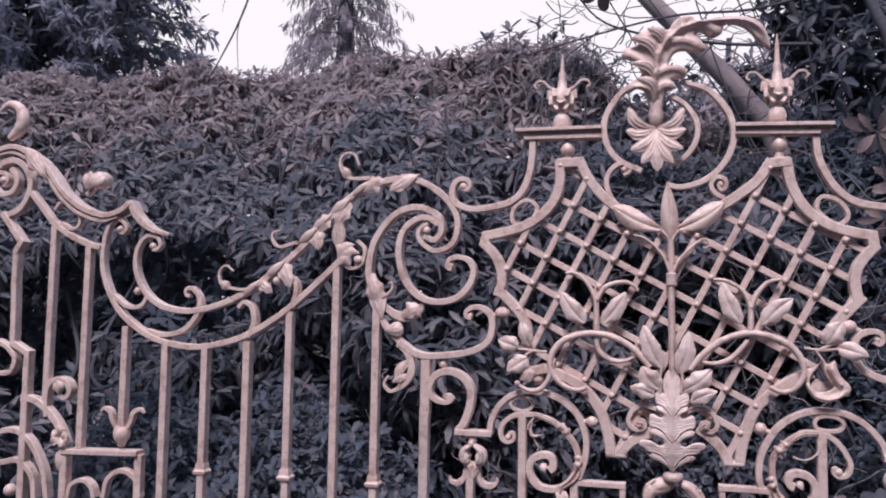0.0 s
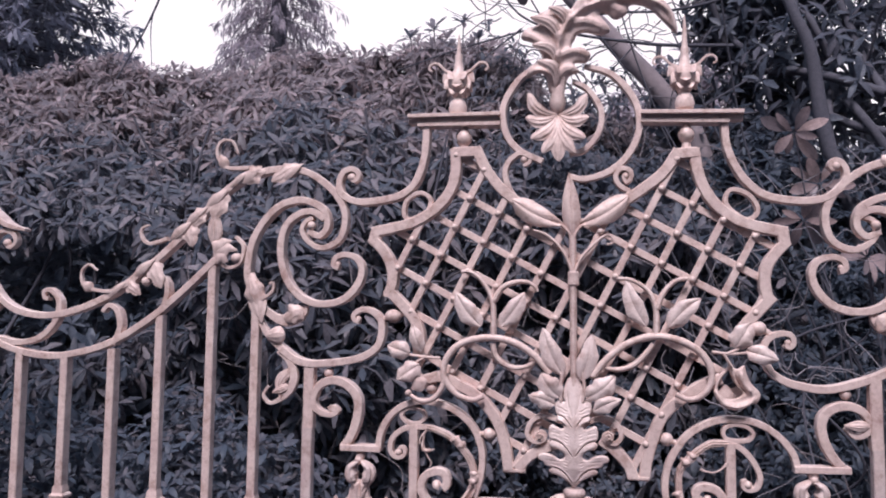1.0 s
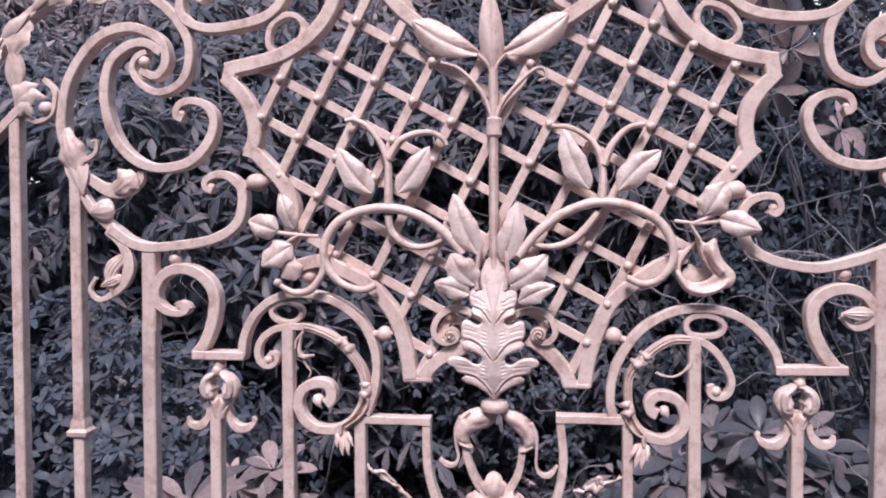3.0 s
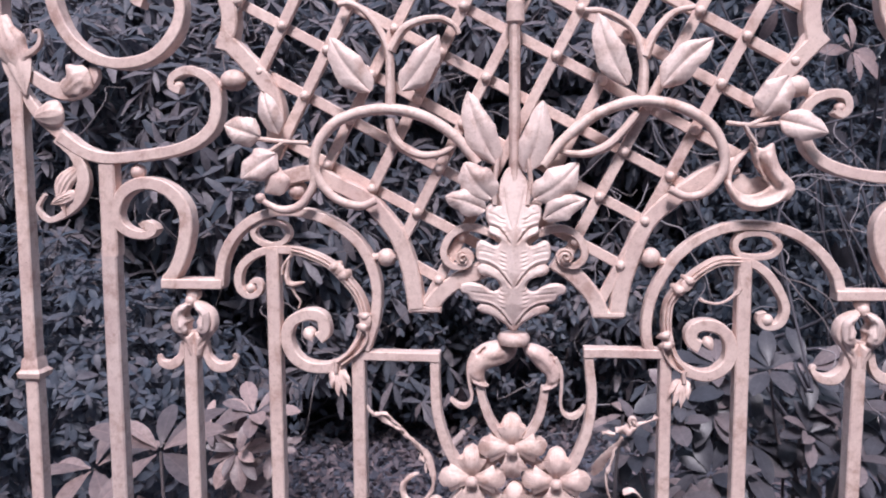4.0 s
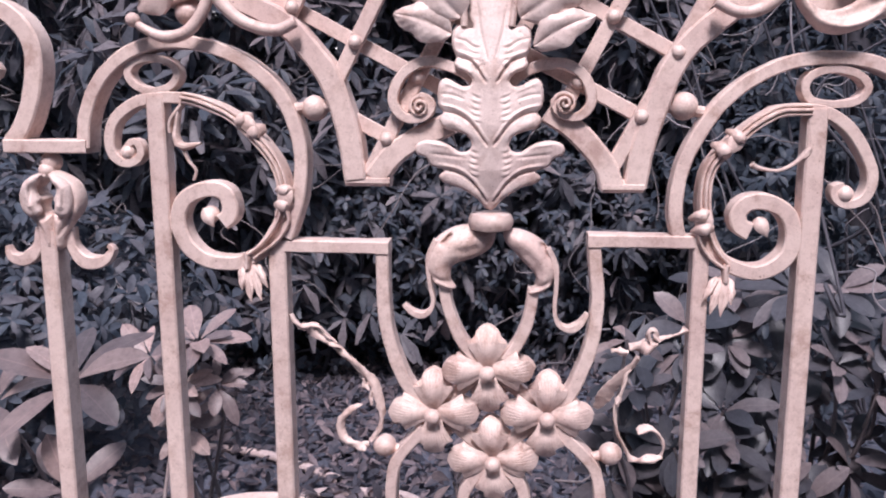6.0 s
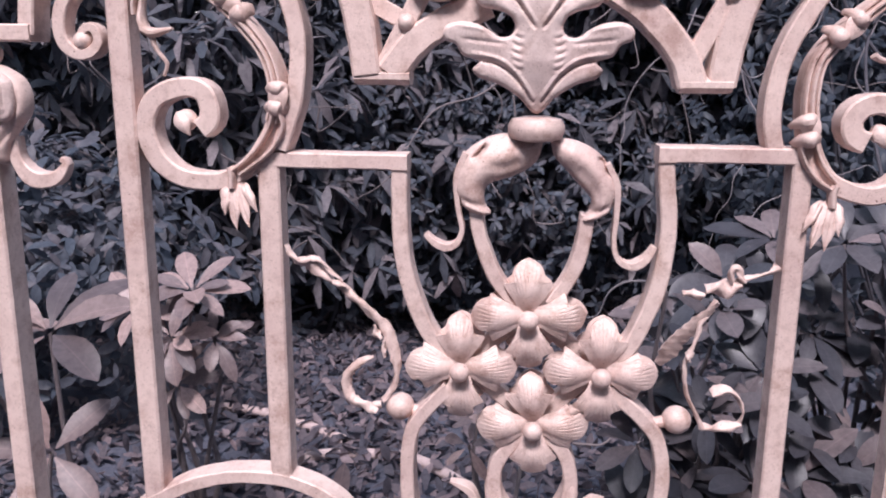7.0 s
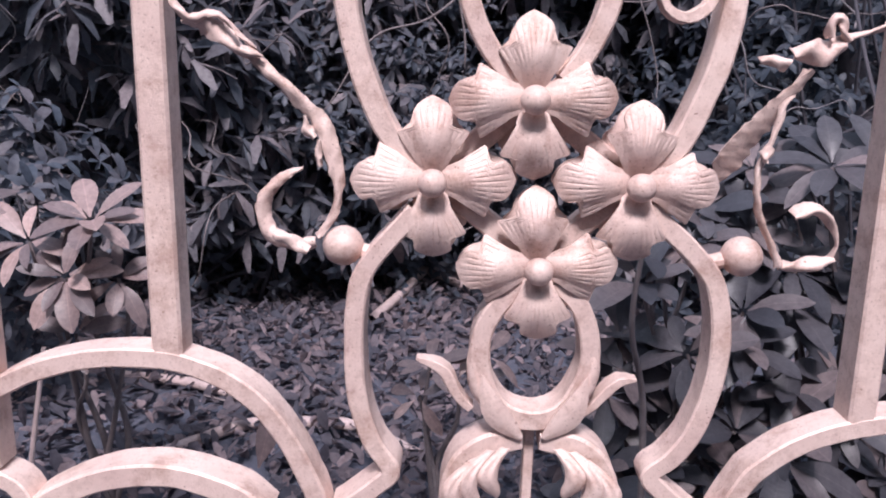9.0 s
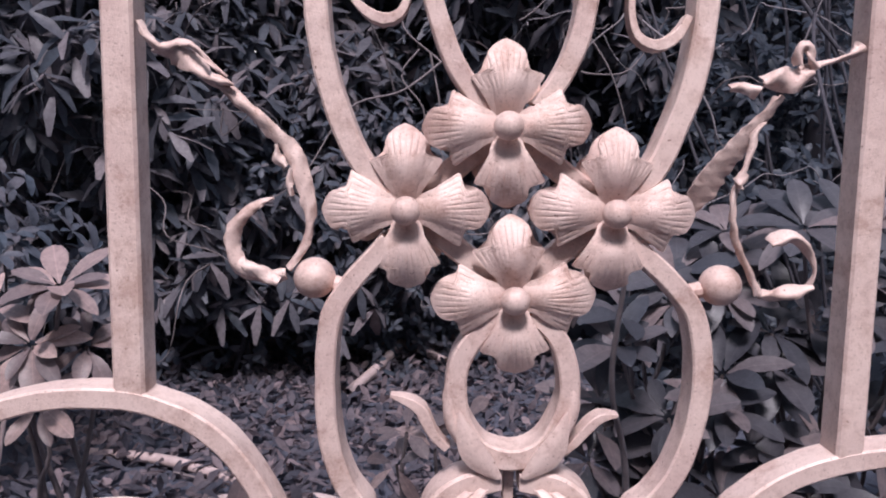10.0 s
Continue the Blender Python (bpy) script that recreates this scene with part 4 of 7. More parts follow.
def strips(start, way, y):
    s = np.arange(-9, 9, 0.02)
    run = []
    for k in s:
        p = start + k * way
        if inside(*p):
            run.append(p)
        elif run:
            if len(run) > 14:
                bar("strip", [tuple(run[0]), tuple(run[-1])], 0.0165, 0.008, I, panel, y=y, ext=0.006)
            run = []


for k in range(-10, 14):
    strips(ORG + k * DOWN, ACROSS, 0.0065)
    strips(ORG + k * ACROSS, DOWN, -0.0065)
rivet_mesh = None
for i in range(-12, 12):
    for j in range(-8, 12):
        p = ORG + i * ACROSS + j * DOWN
        if inside(*p) and abs(p[0]) > 0.03:
            if rivet_mesh is None:
                v, f = ball_data(0, 0, 0, 0.0078)
                rivet_mesh = finish("rivet", v, f, I, panel).data
                r = bpy.data.objects["rivet"]
            else:
                r = new("rivet", rivet_mesh)
                r.parent = panel
            r.location = (p[0], -0.0125, p[1])

# small rings that tie the shield to the shoulders
scroll([(-0.418, 1.93), (-0.411, 1.911), (-0.387, 1.912), (-0.359, 1.929), (-0.351, 1.954), (-0.363, 1.971), (-0.385, 1.974), (-0.41, 1.958)], 0.0105, 0.02, closed=True, name="ring")
scroll([(0.352, 1.967), (0.366, 1.978), (0.4, 1.966), (0.42, 1.938), (0.416, 1.917), (0.394, 1.908), (0.366, 1.925), (0.350, 1.945)], 0.0105, 0.02, closed=True, name="ring")

# centre stem, its collar, tendrils and crowning leaves
stem = bar("stem", [(-0.003, 1.87), (0.0, 1.49)], 0.017, 0.018, I, gate, rounded=True, y=-0.024)
v, f = lathe_data([(0.010, -0.018), (0.014, -0.014), (0.013, 0.0), (0.014, 0.014), (0.010, 0.018)], -0.001, -0.024, 1.765)
finish("collar", v, f, I, stem)
scroll([(-0.003, 1.776), (-0.016, 1.812), (-0.035, 1.842), (-0.066, 1.87), (-0.096, 1.88)], 0.008, 0.010, name="tendril", taper=[1.2, 1, 0.7], y=-0.026, rounded=True)
scroll([(0.001, 1.776), (0.015, 1.81), (0.042, 1.842), (0.071, 1.866), (0.086, 1.866), (0.089, 1.85), (0.077, 1.846)], 0.008, 0.010, name="tendril", taper=[1.2, 1, 0.7], y=-0.026, rounded=True)
scroll([(-0.004, 1.85), (-0.012, 1.875), (-0.03, 1.893)], 0.008, 0.009, name="tendril", y=-0.026, rounded=True)
scroll([(-0.003, 1.85), (0.005, 1.875), (0.02, 1.893)], 0.008, 0.009, name="tendril", y=-0.026, rounded=True)
blade("crown_leaf", (-0.003, 1.865), (-0.012, 2.02), 0.044, I, gate, y=-0.03, bulge=0.006, fold=0.28, shape="ovate", vein=0.0014, n=28, m=19)
blade("crown_leaf", (-0.148, 1.955), (-0.018, 1.892), 0.055, I, gate, y=-0.02, bulge=0.006, fold=0.25, bend=-0.06, shape="ovate", vein=0.0014, n=28, m=19)
blade("crown_leaf", (0.128, 1.962), (0.006, 1.892), 0.055, I, gate, y=-0.02, bulge=0.006, fold=0.25, bend=0.06, shape="ovate", vein=0.0014, n=28, m=19)

# round-bar scrolls and leaf sprays before the lattice
for pts in ([(-0.0560, 1.538), (-0.0825, 1.5715), (-0.1121, 1.5956), (-0.1467, 1.6126), (-0.1891, 1.6206), (-0.2325, 1.6165), (-0.2680, 1.6035), (-0.2896, 1.5845), (-0.3034, 1.5615), (-0.3074, 1.5375), (-0.3025, 1.5154), (-0.2868, 1.4934), (-0.2652, 1.4783), (-0.2348, 1.4712), (-0.2121, 1.4802)],
            [(0.0430, 1.535), (0.0622, 1.5614), (0.0832, 1.5836), (0.1122, 1.6067), (0.1451, 1.6228), (0.1821, 1.6319), (0.2231, 1.6279), (0.2601, 1.6148), (0.2881, 1.5946), (0.3050, 1.5673), (0.3099, 1.5379), (0.3007, 1.5127), (0.2805, 1.4935), (0.2555, 1.4885), (0.2305, 1.4997)]):
    scroll(pts, 0.0175, 0.016, name="spray_scroll", rounded=True, taper=[0.9, 1, 1, 1, 0.85, 0.7], y=-0.034)
scroll([(-0.3064, 1.5285), (-0.3114, 1.4974), (-0.3321, 1.4704), (-0.3586, 1.4644), (-0.3811, 1.4735), (-0.3919, 1.4815)], 0.014, 0.013, name="spray_tail", rounded=True, taper=[0.9, 1, 1, 0.6], y=-0.034)
eye(-0.393, 1.483, 0.008, -0.034)
scroll([(-0.1901, 1.6066), (-0.1852, 1.5805), (-0.1685, 1.5615), (-0.1429, 1.5504), (-0.1122, 1.5534), (-0.0900, 1.565)], 0.014, 0.013, name="spray_tail", rounded=True, taper=[1, 1, 0.6], y=-0.028)
scroll([(0.0560, 1.5630), (0.0831, 1.5533), (0.1130, 1.5543), (0.1419, 1.5674), (0.1660, 1.5926), (0.1820, 1.6138)], 0.014, 0.013, name="spray_tail", rounded=True, taper=[0.6, 1, 1], y=-0.028)
for pts in ([(-0.1891, 1.6230), (-0.1891, 1.6746), (-0.1910, 1.7045), (-0.2039, 1.7374), (-0.2275, 1.7673), (-0.2500, 1.7795), (-0.2680, 1.7780)], [(-0.1880, 1.7080), (-0.1831, 1.7185), (-0.1673, 1.7415), (-0.1416, 1.7536), (-0.1120, 1.7557), (-0.0912, 1.7448), (-0.0852, 1.7330)], [(0.1871, 1.6330), (0.1892, 1.6722), (0.1863, 1.7013), (0.1754, 1.7304), (0.1584, 1.7485), (0.1295, 1.7634), (0.1006, 1.7654)], [(0.1895, 1.697), (0.204, 1.731), (0.230, 1.760), (0.260, 1.768)]):
    scroll(pts, 0.0138, 0.013, name="spray_stalk", rounded=True, taper=[1.2, 1, 0.8, 0.6], y=-0.03)
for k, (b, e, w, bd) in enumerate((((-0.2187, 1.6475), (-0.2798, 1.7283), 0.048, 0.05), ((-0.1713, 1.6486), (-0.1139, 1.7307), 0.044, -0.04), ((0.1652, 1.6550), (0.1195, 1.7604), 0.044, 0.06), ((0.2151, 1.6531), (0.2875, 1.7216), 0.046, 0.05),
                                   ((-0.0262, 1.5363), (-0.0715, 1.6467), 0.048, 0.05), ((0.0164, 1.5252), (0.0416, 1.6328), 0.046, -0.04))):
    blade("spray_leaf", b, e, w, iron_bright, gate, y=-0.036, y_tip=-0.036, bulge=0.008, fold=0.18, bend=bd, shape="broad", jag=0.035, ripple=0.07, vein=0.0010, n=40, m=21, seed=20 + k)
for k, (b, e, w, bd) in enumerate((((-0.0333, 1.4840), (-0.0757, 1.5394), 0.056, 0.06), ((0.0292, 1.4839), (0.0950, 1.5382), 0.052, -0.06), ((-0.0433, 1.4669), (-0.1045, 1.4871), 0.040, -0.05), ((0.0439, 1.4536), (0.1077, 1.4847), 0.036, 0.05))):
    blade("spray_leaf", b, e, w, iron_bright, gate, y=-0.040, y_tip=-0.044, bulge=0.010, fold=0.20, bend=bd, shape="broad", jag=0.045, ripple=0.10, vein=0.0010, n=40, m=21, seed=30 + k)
scroll([(-0.03, 1.475), (-0.03, 1.51), (-0.025, 1.545)], 0.008, 0.008, name="spray_stalk", rounded=True, y=-0.036)
scroll([(0.02, 1.475), (0.024, 1.51), (0.02, 1.545)], 0.008, 0.008, name="spray_stalk", rounded=True, y=-0.036)
scroll([(-0.316, 1.569), (-0.351, 1.571), (-0.397, 1.576)], 0.007, 0.007, name="spray_stalk", rounded=True, y=-0.036)
scroll([(0.31, 1.599), (0.351, 1.595), (0.401, 1.6)], 0.007, 0.007, name="spray_stalk", rounded=True, y=-0.036)
scroll([(-0.352, 1.571), (-0.37, 1.56), (-0.385, 1.548)], 0.007, 0.007, name="spray_stalk", rounded=True, y=-0.036)
scroll([(0.345, 1.596), (0.365, 1.605), (0.38, 1.615)], 0.007, 0.007, name="spray_stalk", rounded=True, y=-0.036)
scroll([(0.335, 1.597), (0.343, 1.583), (0.354, 1.566)], 0.007, 0.007, name="spray_stalk", rounded=True, y=-0.036)
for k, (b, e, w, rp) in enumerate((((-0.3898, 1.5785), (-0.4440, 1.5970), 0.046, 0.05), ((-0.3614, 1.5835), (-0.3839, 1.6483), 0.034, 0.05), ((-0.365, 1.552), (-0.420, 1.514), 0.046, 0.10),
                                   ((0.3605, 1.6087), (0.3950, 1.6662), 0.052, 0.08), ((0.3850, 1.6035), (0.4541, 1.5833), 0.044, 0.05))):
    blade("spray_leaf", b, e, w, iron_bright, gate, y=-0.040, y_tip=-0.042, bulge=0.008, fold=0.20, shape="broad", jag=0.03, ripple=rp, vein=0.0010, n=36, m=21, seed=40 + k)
CURL = [(0.348, 1.569), (0.366, 1.561), (0.382, 1.569), (0.387, 1.551), (0.396, 1.530), (0.416, 1.506), (0.410, 1.485), (0.395, 1.480), (0.379, 1.471), (0.359, 1.466), (0.338, 1.471), (0.322, 1.487), (0.314, 1.509), (0.320, 1.514), (0.330, 1.499), (0.348, 1.491), (0.368, 1.496), (0.378, 1.505), (0.368, 1.519), (0.354, 1.540)]
relief("curled_leaf", CURL, -0.024, [([(0.320, 1.505), (0.334, 1.482), (0.360, 1.474), (0.385, 1.480), (0.402, 1.494)], 0.006, 0.010), ([(0.372, 1.556), (0.380, 1.528), (0.396, 1.506)], 0.007, 0.012), ([(0.360, 1.548), (0.372, 1.522), (0.384, 1.506)], 0.003, -0.008), ([(0.350, 1.564), (0.360, 1.540)], 0.004, 0.006)], I, gate, lift=0.004, edge=0.004, step=0.0016, thick=0.003)
bar("curled_rim", [(0.350, 1.562), (0.333, 1.545), (0.321, 1.524), (0.321, 1.506), (0.330, 1.490)], 0.010, 0.016, I, gate, rounded=True, y=-0.016, taper=[0.6, 1, 1.1, 1])
blade("curled_leaf", (0.324, 1.500), (0.396, 1.500), 0.040, I, gate, y=-0.010, bulge=-0.006, fold=0.1, ripple=0.25, shape="ovate", n=14, m=11, seed=52)
blade("curled_leaf", (-0.376, 1.535), (-0.36, 1.488), 0.042, I, gate, y=-0.034, bulge=0.008, ripple=0.12, shape="lobe", n=14, seed=50)

# acanthus over the stem's foot
acanthus = new("acanthus")
acanthus.parent = gate
HALF = [(0.016, 1.288), (0.033, 1.299), (0.050, 1.305), (0.055, 1.312), (0.050, 1.319), (0.063, 1.324), (0.069, 1.333), (0.078, 1.337), (0.080, 1.344), (0.076, 1.350), (0.065, 1.353), (0.052, 1.351), (0.042, 1.346), (0.033, 1.340), (0.024, 1.341), (0.020, 1.348),
        (0.024, 1.357), (0.034, 1.362), (0.047, 1.365), (0.053, 1.371), (0.054, 1.378), (0.050, 1.383), (0.055, 1.391), (0.056, 1.403), (0.054, 1.415), (0.048, 1.420), (0.040, 1.417), (0.031, 1.412), (0.023, 1.412), (0.020, 1.418), (0.025, 1.425), (0.034, 1.429),
        (0.039, 1.435), (0.037, 1.442), (0.041, 1.454), (0.041, 1.470), (0.035, 1.477), (0.026, 1.474), (0.020, 1.474), (0.024, 1.488), (0.021, 1.508), (0.012, 1.529)]
MIDDLE = -0.0005
outline = [(MIDDLE, 1.273)] + [(MIDDLE + x, z) for x, z in HALF] + [(MIDDLE + 0.004, 1.536)] + [(MIDDLE - x * 1.03, z) for x, z in HALF[::-1]]
humps = [([(MIDDLE, 1.285), (MIDDLE, 1.40), (MIDDLE + 0.001, 1.50)], 0.016, 0.0035)]
for s2 in (1, -1):
    for pts, w, amp in (([(0.014, 1.306), (0.032, 1.330), (0.052, 1.342), (0.072, 1.345)], 0.012, 0.0022), ([(0.010, 1.288), (0.030, 1.302), (0.049, 1.311)], 0.007, 0.003),
                        ([(0.004, 1.284), (0.018, 1.304), (0.034, 1.316), (0.052, 1.320)], 0.0013, -0.0042), ([(0.004, 1.288), (0.018, 1.309), (0.034, 1.321), (0.056, 1.326)], 0.0016, 0.0020),
                        ([(0.030, 1.334), (0.048, 1.336), (0.064, 1.338)], 0.0016, -0.0014), ([(0.034, 1.344), (0.052, 1.347), (0.066, 1.349)], 0.0016, 0.0012),
                        ([(0.014, 1.366), (0.030, 1.390), (0.047, 1.408)], 0.013, 0.0022), ([(0.020, 1.357), (0.036, 1.369), (0.049, 1.375)], 0.006, 0.0028),
                        ([(0.004, 1.348), (0.020, 1.370), (0.036, 1.381), (0.050, 1.384)], 0.0013, -0.004), ([(0.004, 1.353), (0.020, 1.376), (0.036, 1.387), (0.052, 1.391)], 0.0016, 0.0020),
                        ([(0.030, 1.398), (0.042, 1.402), (0.052, 1.403)], 0.0016, -0.0014), ([(0.028, 1.406), (0.042, 1.412), (0.048, 1.414)], 0.0016, 0.0012),
                        ([(0.012, 1.432), (0.024, 1.452), (0.034, 1.466)], 0.012, 0.0024), ([(0.020, 1.424), (0.034, 1.433)], 0.0045, 0.0030),
                        ([(0.006, 1.416), (0.020, 1.436), (0.037, 1.443)], 0.0013, -0.0036), ([(0.006, 1.421), (0.020, 1.441), (0.037, 1.449)], 0.0016, 0.0018),
                        ([(0.016, 1.448), (0.026, 1.458), (0.038, 1.462)], 0.0016, -0.0014), ([(0.004, 1.44), (0.012, 1.47), (0.016, 1.50)], 0.0015, -0.0016)):
        humps.append(([(MIDDLE + s2 * x, z) for x, z in pts], w, amp))
    for z0, x0, count in ((1.312, 0.0150, 5), (1.372, 0.0130, 5), (1.432, 0.0140, 4)):
        for k in range(count):
            z, x = z0 + 0.0068 * k, x0 - 0.0008 * abs(k - 2)
            humps.append(([(MIDDLE + s2 * x, z - 0.0005), (MIDDLE + s2 * (x + 0.004), z + 0.0002), (MIDDLE + s2 * (x + 0.0075), z + 0.0024)], 0.0010, -0.0013))
            humps.append(([(MIDDLE + s2 * x, z + 0.0026), (MIDDLE + s2 * (x + 0.004), z + 0.0034), (MIDDLE + s2 * (x + 0.0075), z + 0.0056)], 0.0012, 0.0006))
relief("leaf", outline, -0.020, humps, iron_bright, acanthus, "bright embossed leaf", lift=0.0045, edge=0.0035, step=0.0011, thick=0.004, lean=((1.27, 1.32, 1.37, 1.42, 1.48, 1.54), (0.0, 0.012, 0.017, 0.0165, 0.011, 0.006)))
for pts in ([(-0.009, 1.403), (-0.024, 1.422), (-0.049, 1.434), (-0.076, 1.438), (-0.1, 1.422), (-0.109, 1.396), (-0.096, 1.377), (-0.074, 1.378), (-0.066, 1.391), (-0.077, 1.401), (-0.086, 1.393)], [(0.012, 1.403), (0.027, 1.422), (0.051, 1.434), (0.078, 1.436), (0.1, 1.422), (0.108, 1.396), (0.095, 1.379), (0.075, 1.382), (0.068, 1.395), (0.077, 1.403), (0.086, 1.396)]):
    scroll(pts, 0.0125, 0.015, name="volute", taper=[1, 1, 0.95, 0.9, 0.8, 0.6], y=-0.016)
for x, z, s2 in ((-0.079, 1.389, 1), (0.079, 1.393, -1)):
    turn = np.linspace(0, 4.2 * math.pi, 26)
    rad = 0.0128 * (1 - turn / (4.6 * math.pi))
    snail = bar("snail", [(x + s2 * r * math.cos(a), z + r * math.sin(a)) for r, a in zip(rad, turn)], 0.0044, 0.010, I, gate, rounded=True, ys=list(-0.018 - 0.010 * turn / turn[-1]), step=0.002)
    ball("core", x, z, 0.0105, I, snail, y=-0.014)
v, f = lathe_data([(0.013, -0.0115), (0.0225, -0.009), (0.0255, -0.003), (0.0255, 0.003), (0.0225, 0.009), (0.012, 0.0115)], 0.0, -0.012, 1.259, 18)
finish("stem_collar", v, f, I, gate)

# lyre below the acanthus
scroll([(-0.240, 1.2255), (-0.18, 1.2253), (-0.1285, 1.2252), (-0.1252, 1.2243), (-0.1245, 1.221), (-0.1247, 1.1985), (-0.1238, 1.155), (-0.1203, 1.124), (-0.1125, 1.093), (-0.1010, 1.0632), (-0.0890, 1.0445), (-0.074, 1.028)], 0.0150, 0.024, name="lyre_bar", ext=0.007, step=0.003)
scroll([(0.228, 1.2372), (0.177, 1.2373), (0.1210, 1.2373), (0.1177, 1.2363), (0.1170, 1.2328), (0.1190, 1.208), (0.1222, 1.180), (0.1227, 1.158), (0.1203, 1.130), (0.1150, 1.102), (0.1075, 1.080), (0.0965, 1.0535), (0.080, 1.032)], 0.0150, 0.024, name="lyre_bar", ext=0.007, step=0.003)
scroll([(-0.0535, 1.185), (-0.0505, 1.1605), (-0.0445, 1.1400), (-0.0365, 1.1195), (-0.0256, 1.102), (-0.014, 1.088)], 0.0130, 0.02, name="lyre_bar")
scroll([(0.0497, 1.178), (0.047, 1.1557), (0.0422, 1.1325), (0.0318, 1.109), (0.018, 1.090)], 0.0130, 0.02, name="lyre_bar")
for x, z in ((-0.1248, 1.2250), (0.1174, 1.2370)):
    bar("corner", [(x - 0.0079, z), (x + 0.0079, z)], 0.0158, 0.0250, I, gate)
SLEEVE_L = [(-0.0157, 1.2546), (-0.0355, 1.2527), (-0.0483, 1.2477), (-0.0612, 1.2387), (-0.0692, 1.2276), (-0.0733, 1.2134), (-0.0743, 1.1992), (-0.0695, 1.1911), (-0.0656, 1.185), (-0.0587, 1.1798), (-0.0468, 1.1757), (-0.0389, 1.1787), (-0.0438, 1.1848), (-0.0457, 1.1919), (-0.0447, 1.2021), (-0.0377, 1.2081), (-0.0199, 1.2141), (-0.007, 1.2211), (0.002, 1.2302), (0.0061, 1.2443), (0.0051, 1.2504), (-0.0038, 1.2535)]
SLEEVE_R = [(0.014, 1.2473), (0.017, 1.2504), (0.0329, 1.2493), (0.0467, 1.2441), (0.0585, 1.2359), (0.0664, 1.2257), (0.0733, 1.2114), (0.0752, 1.2023), (0.0731, 1.1921), (0.0691, 1.183), (0.0601, 1.176), (0.0481, 1.172), (0.0422, 1.1751), (0.0472, 1.1791), (0.0522, 1.1852), (0.0513, 1.1953), (0.0444, 1.2035), (0.0366, 1.2117), (0.0267, 1.2229), (0.0179, 1.2321), (0.015, 1.2402)]
for outline, core, slot, lip, dip in ((SLEEVE_L, [(-0.0019, 1.2403), (-0.0207, 1.2334), (-0.0416, 1.2254), (-0.0565, 1.2113), (-0.0576, 1.1951), (-0.0537, 1.1818)], [(-0.0554, 1.2315), (-0.0504, 1.2366), (-0.0454, 1.2426)], [(-0.0656, 1.1865), (-0.0547, 1.1823), (-0.0409, 1.1787)], [(-0.0396, 1.2233), (-0.0248, 1.2243), (-0.0128, 1.2303)]),
                                      (SLEEVE_R, [(0.0219, 1.2412), (0.0377, 1.231), (0.0534, 1.2156), (0.0622, 1.1993), (0.0581, 1.18)], [(0.0575, 1.2329), (0.0624, 1.2268), (0.0664, 1.2196)], [(0.0691, 1.184), (0.0581, 1.1775), (0.0442, 1.175)], [(0.0376, 1.2249), (0.0504, 1.2116), (0.0563, 1.1994)])):
    relief("leaf_sleeve", outline, -0.006, [(core, 0.014, 0.006), (slot, 0.0020, -0.011), (lip, 0.0030, 0.0035), ([(x, z + 0.006) for x, z in lip], 0.0025, -0.002), (dip, 0.005, -0.0025)], I, gate, lift=0.009, edge=0.014, step=0.0014, thick=0.004)
    bar("sleeve_core", core, 0.016, 0.016, I, gate, rounded=True, y=0.003)
for pts in ([(-0.0632, 1.2356), (-0.0703, 1.2174), (-0.0714, 1.1992), (-0.0686, 1.1769), (-0.0657, 1.1626), (-0.0708, 1.1485), (-0.0816, 1.1445), (-0.0925, 1.1497), (-0.1000, 1.1572)], [(0.0654, 1.2278), (0.0742, 1.2074), (0.0752, 1.1799), (0.0740, 1.1545), (0.0786, 1.1372), (0.0915, 1.1309), (0.104, 1.138), (0.111, 1.150)]):
    scroll(pts, 0.0055, 0.012, name="tendril", taper=[1, 1.2, 0.9, 0.8, 0.9, 1.5, 0.8], y=-0.008)


# four-petalled flowers where the bars meet
def flower(x, z, turn, seed):
    fl = new("flower")
    fl.parent = gate
    for k in range(4):
        a = radians(90 * k + turn)
        c, s = math.cos(a), math.sin(a)
        v, f = petal_data(x, z, a, (0.0545, 0.0565, 0.0545, 0.0535)[k], (0.049, 0.047, 0.049, 0.046)[k], -0.0095, seed + k, (0.64, 0.585, 0.64, 0.70)[k])
        finish("petal", v, f, I, fl, sharp=60)
        blade("sepal", (x + 0.003 * c, z + 0.003 * s), (x + 0.0555 * c + 0.001, z + 0.0555 * s - 0.0005), 0.046, I, fl, y=0.003, y_tip=0.003, bulge=0.006, fold=0.25, shape="petal", pleat=0.0, pleats=6, n=22, m=15, seed=seed + 9 + k)
    v, f = ball_data(x, -0.0265, z, 0.0096)
    finish("boss", v, f, I, fl, sharp=70)


for k, (x, z, tr) in enumerate(((-0.0021, 1.0778, 2), (-0.0659, 1.0223, 1), (0.0677, 1.0221, -1), (0.0047, 0.9635, 3))):
    flower(x, z, tr, 100 + 20 * k)
for a, b in (((-0.066, 1.022), (-0.002, 1.078)), ((0.068, 1.022), (-0.002, 1.078)), ((-0.066, 1.022), (0.005, 0.9635)), ((0.068, 1.022), (0.005, 0.9635))):
    bar("flower_tie", [a, b], 0.016, 0.012, I, gate, y=0.004)

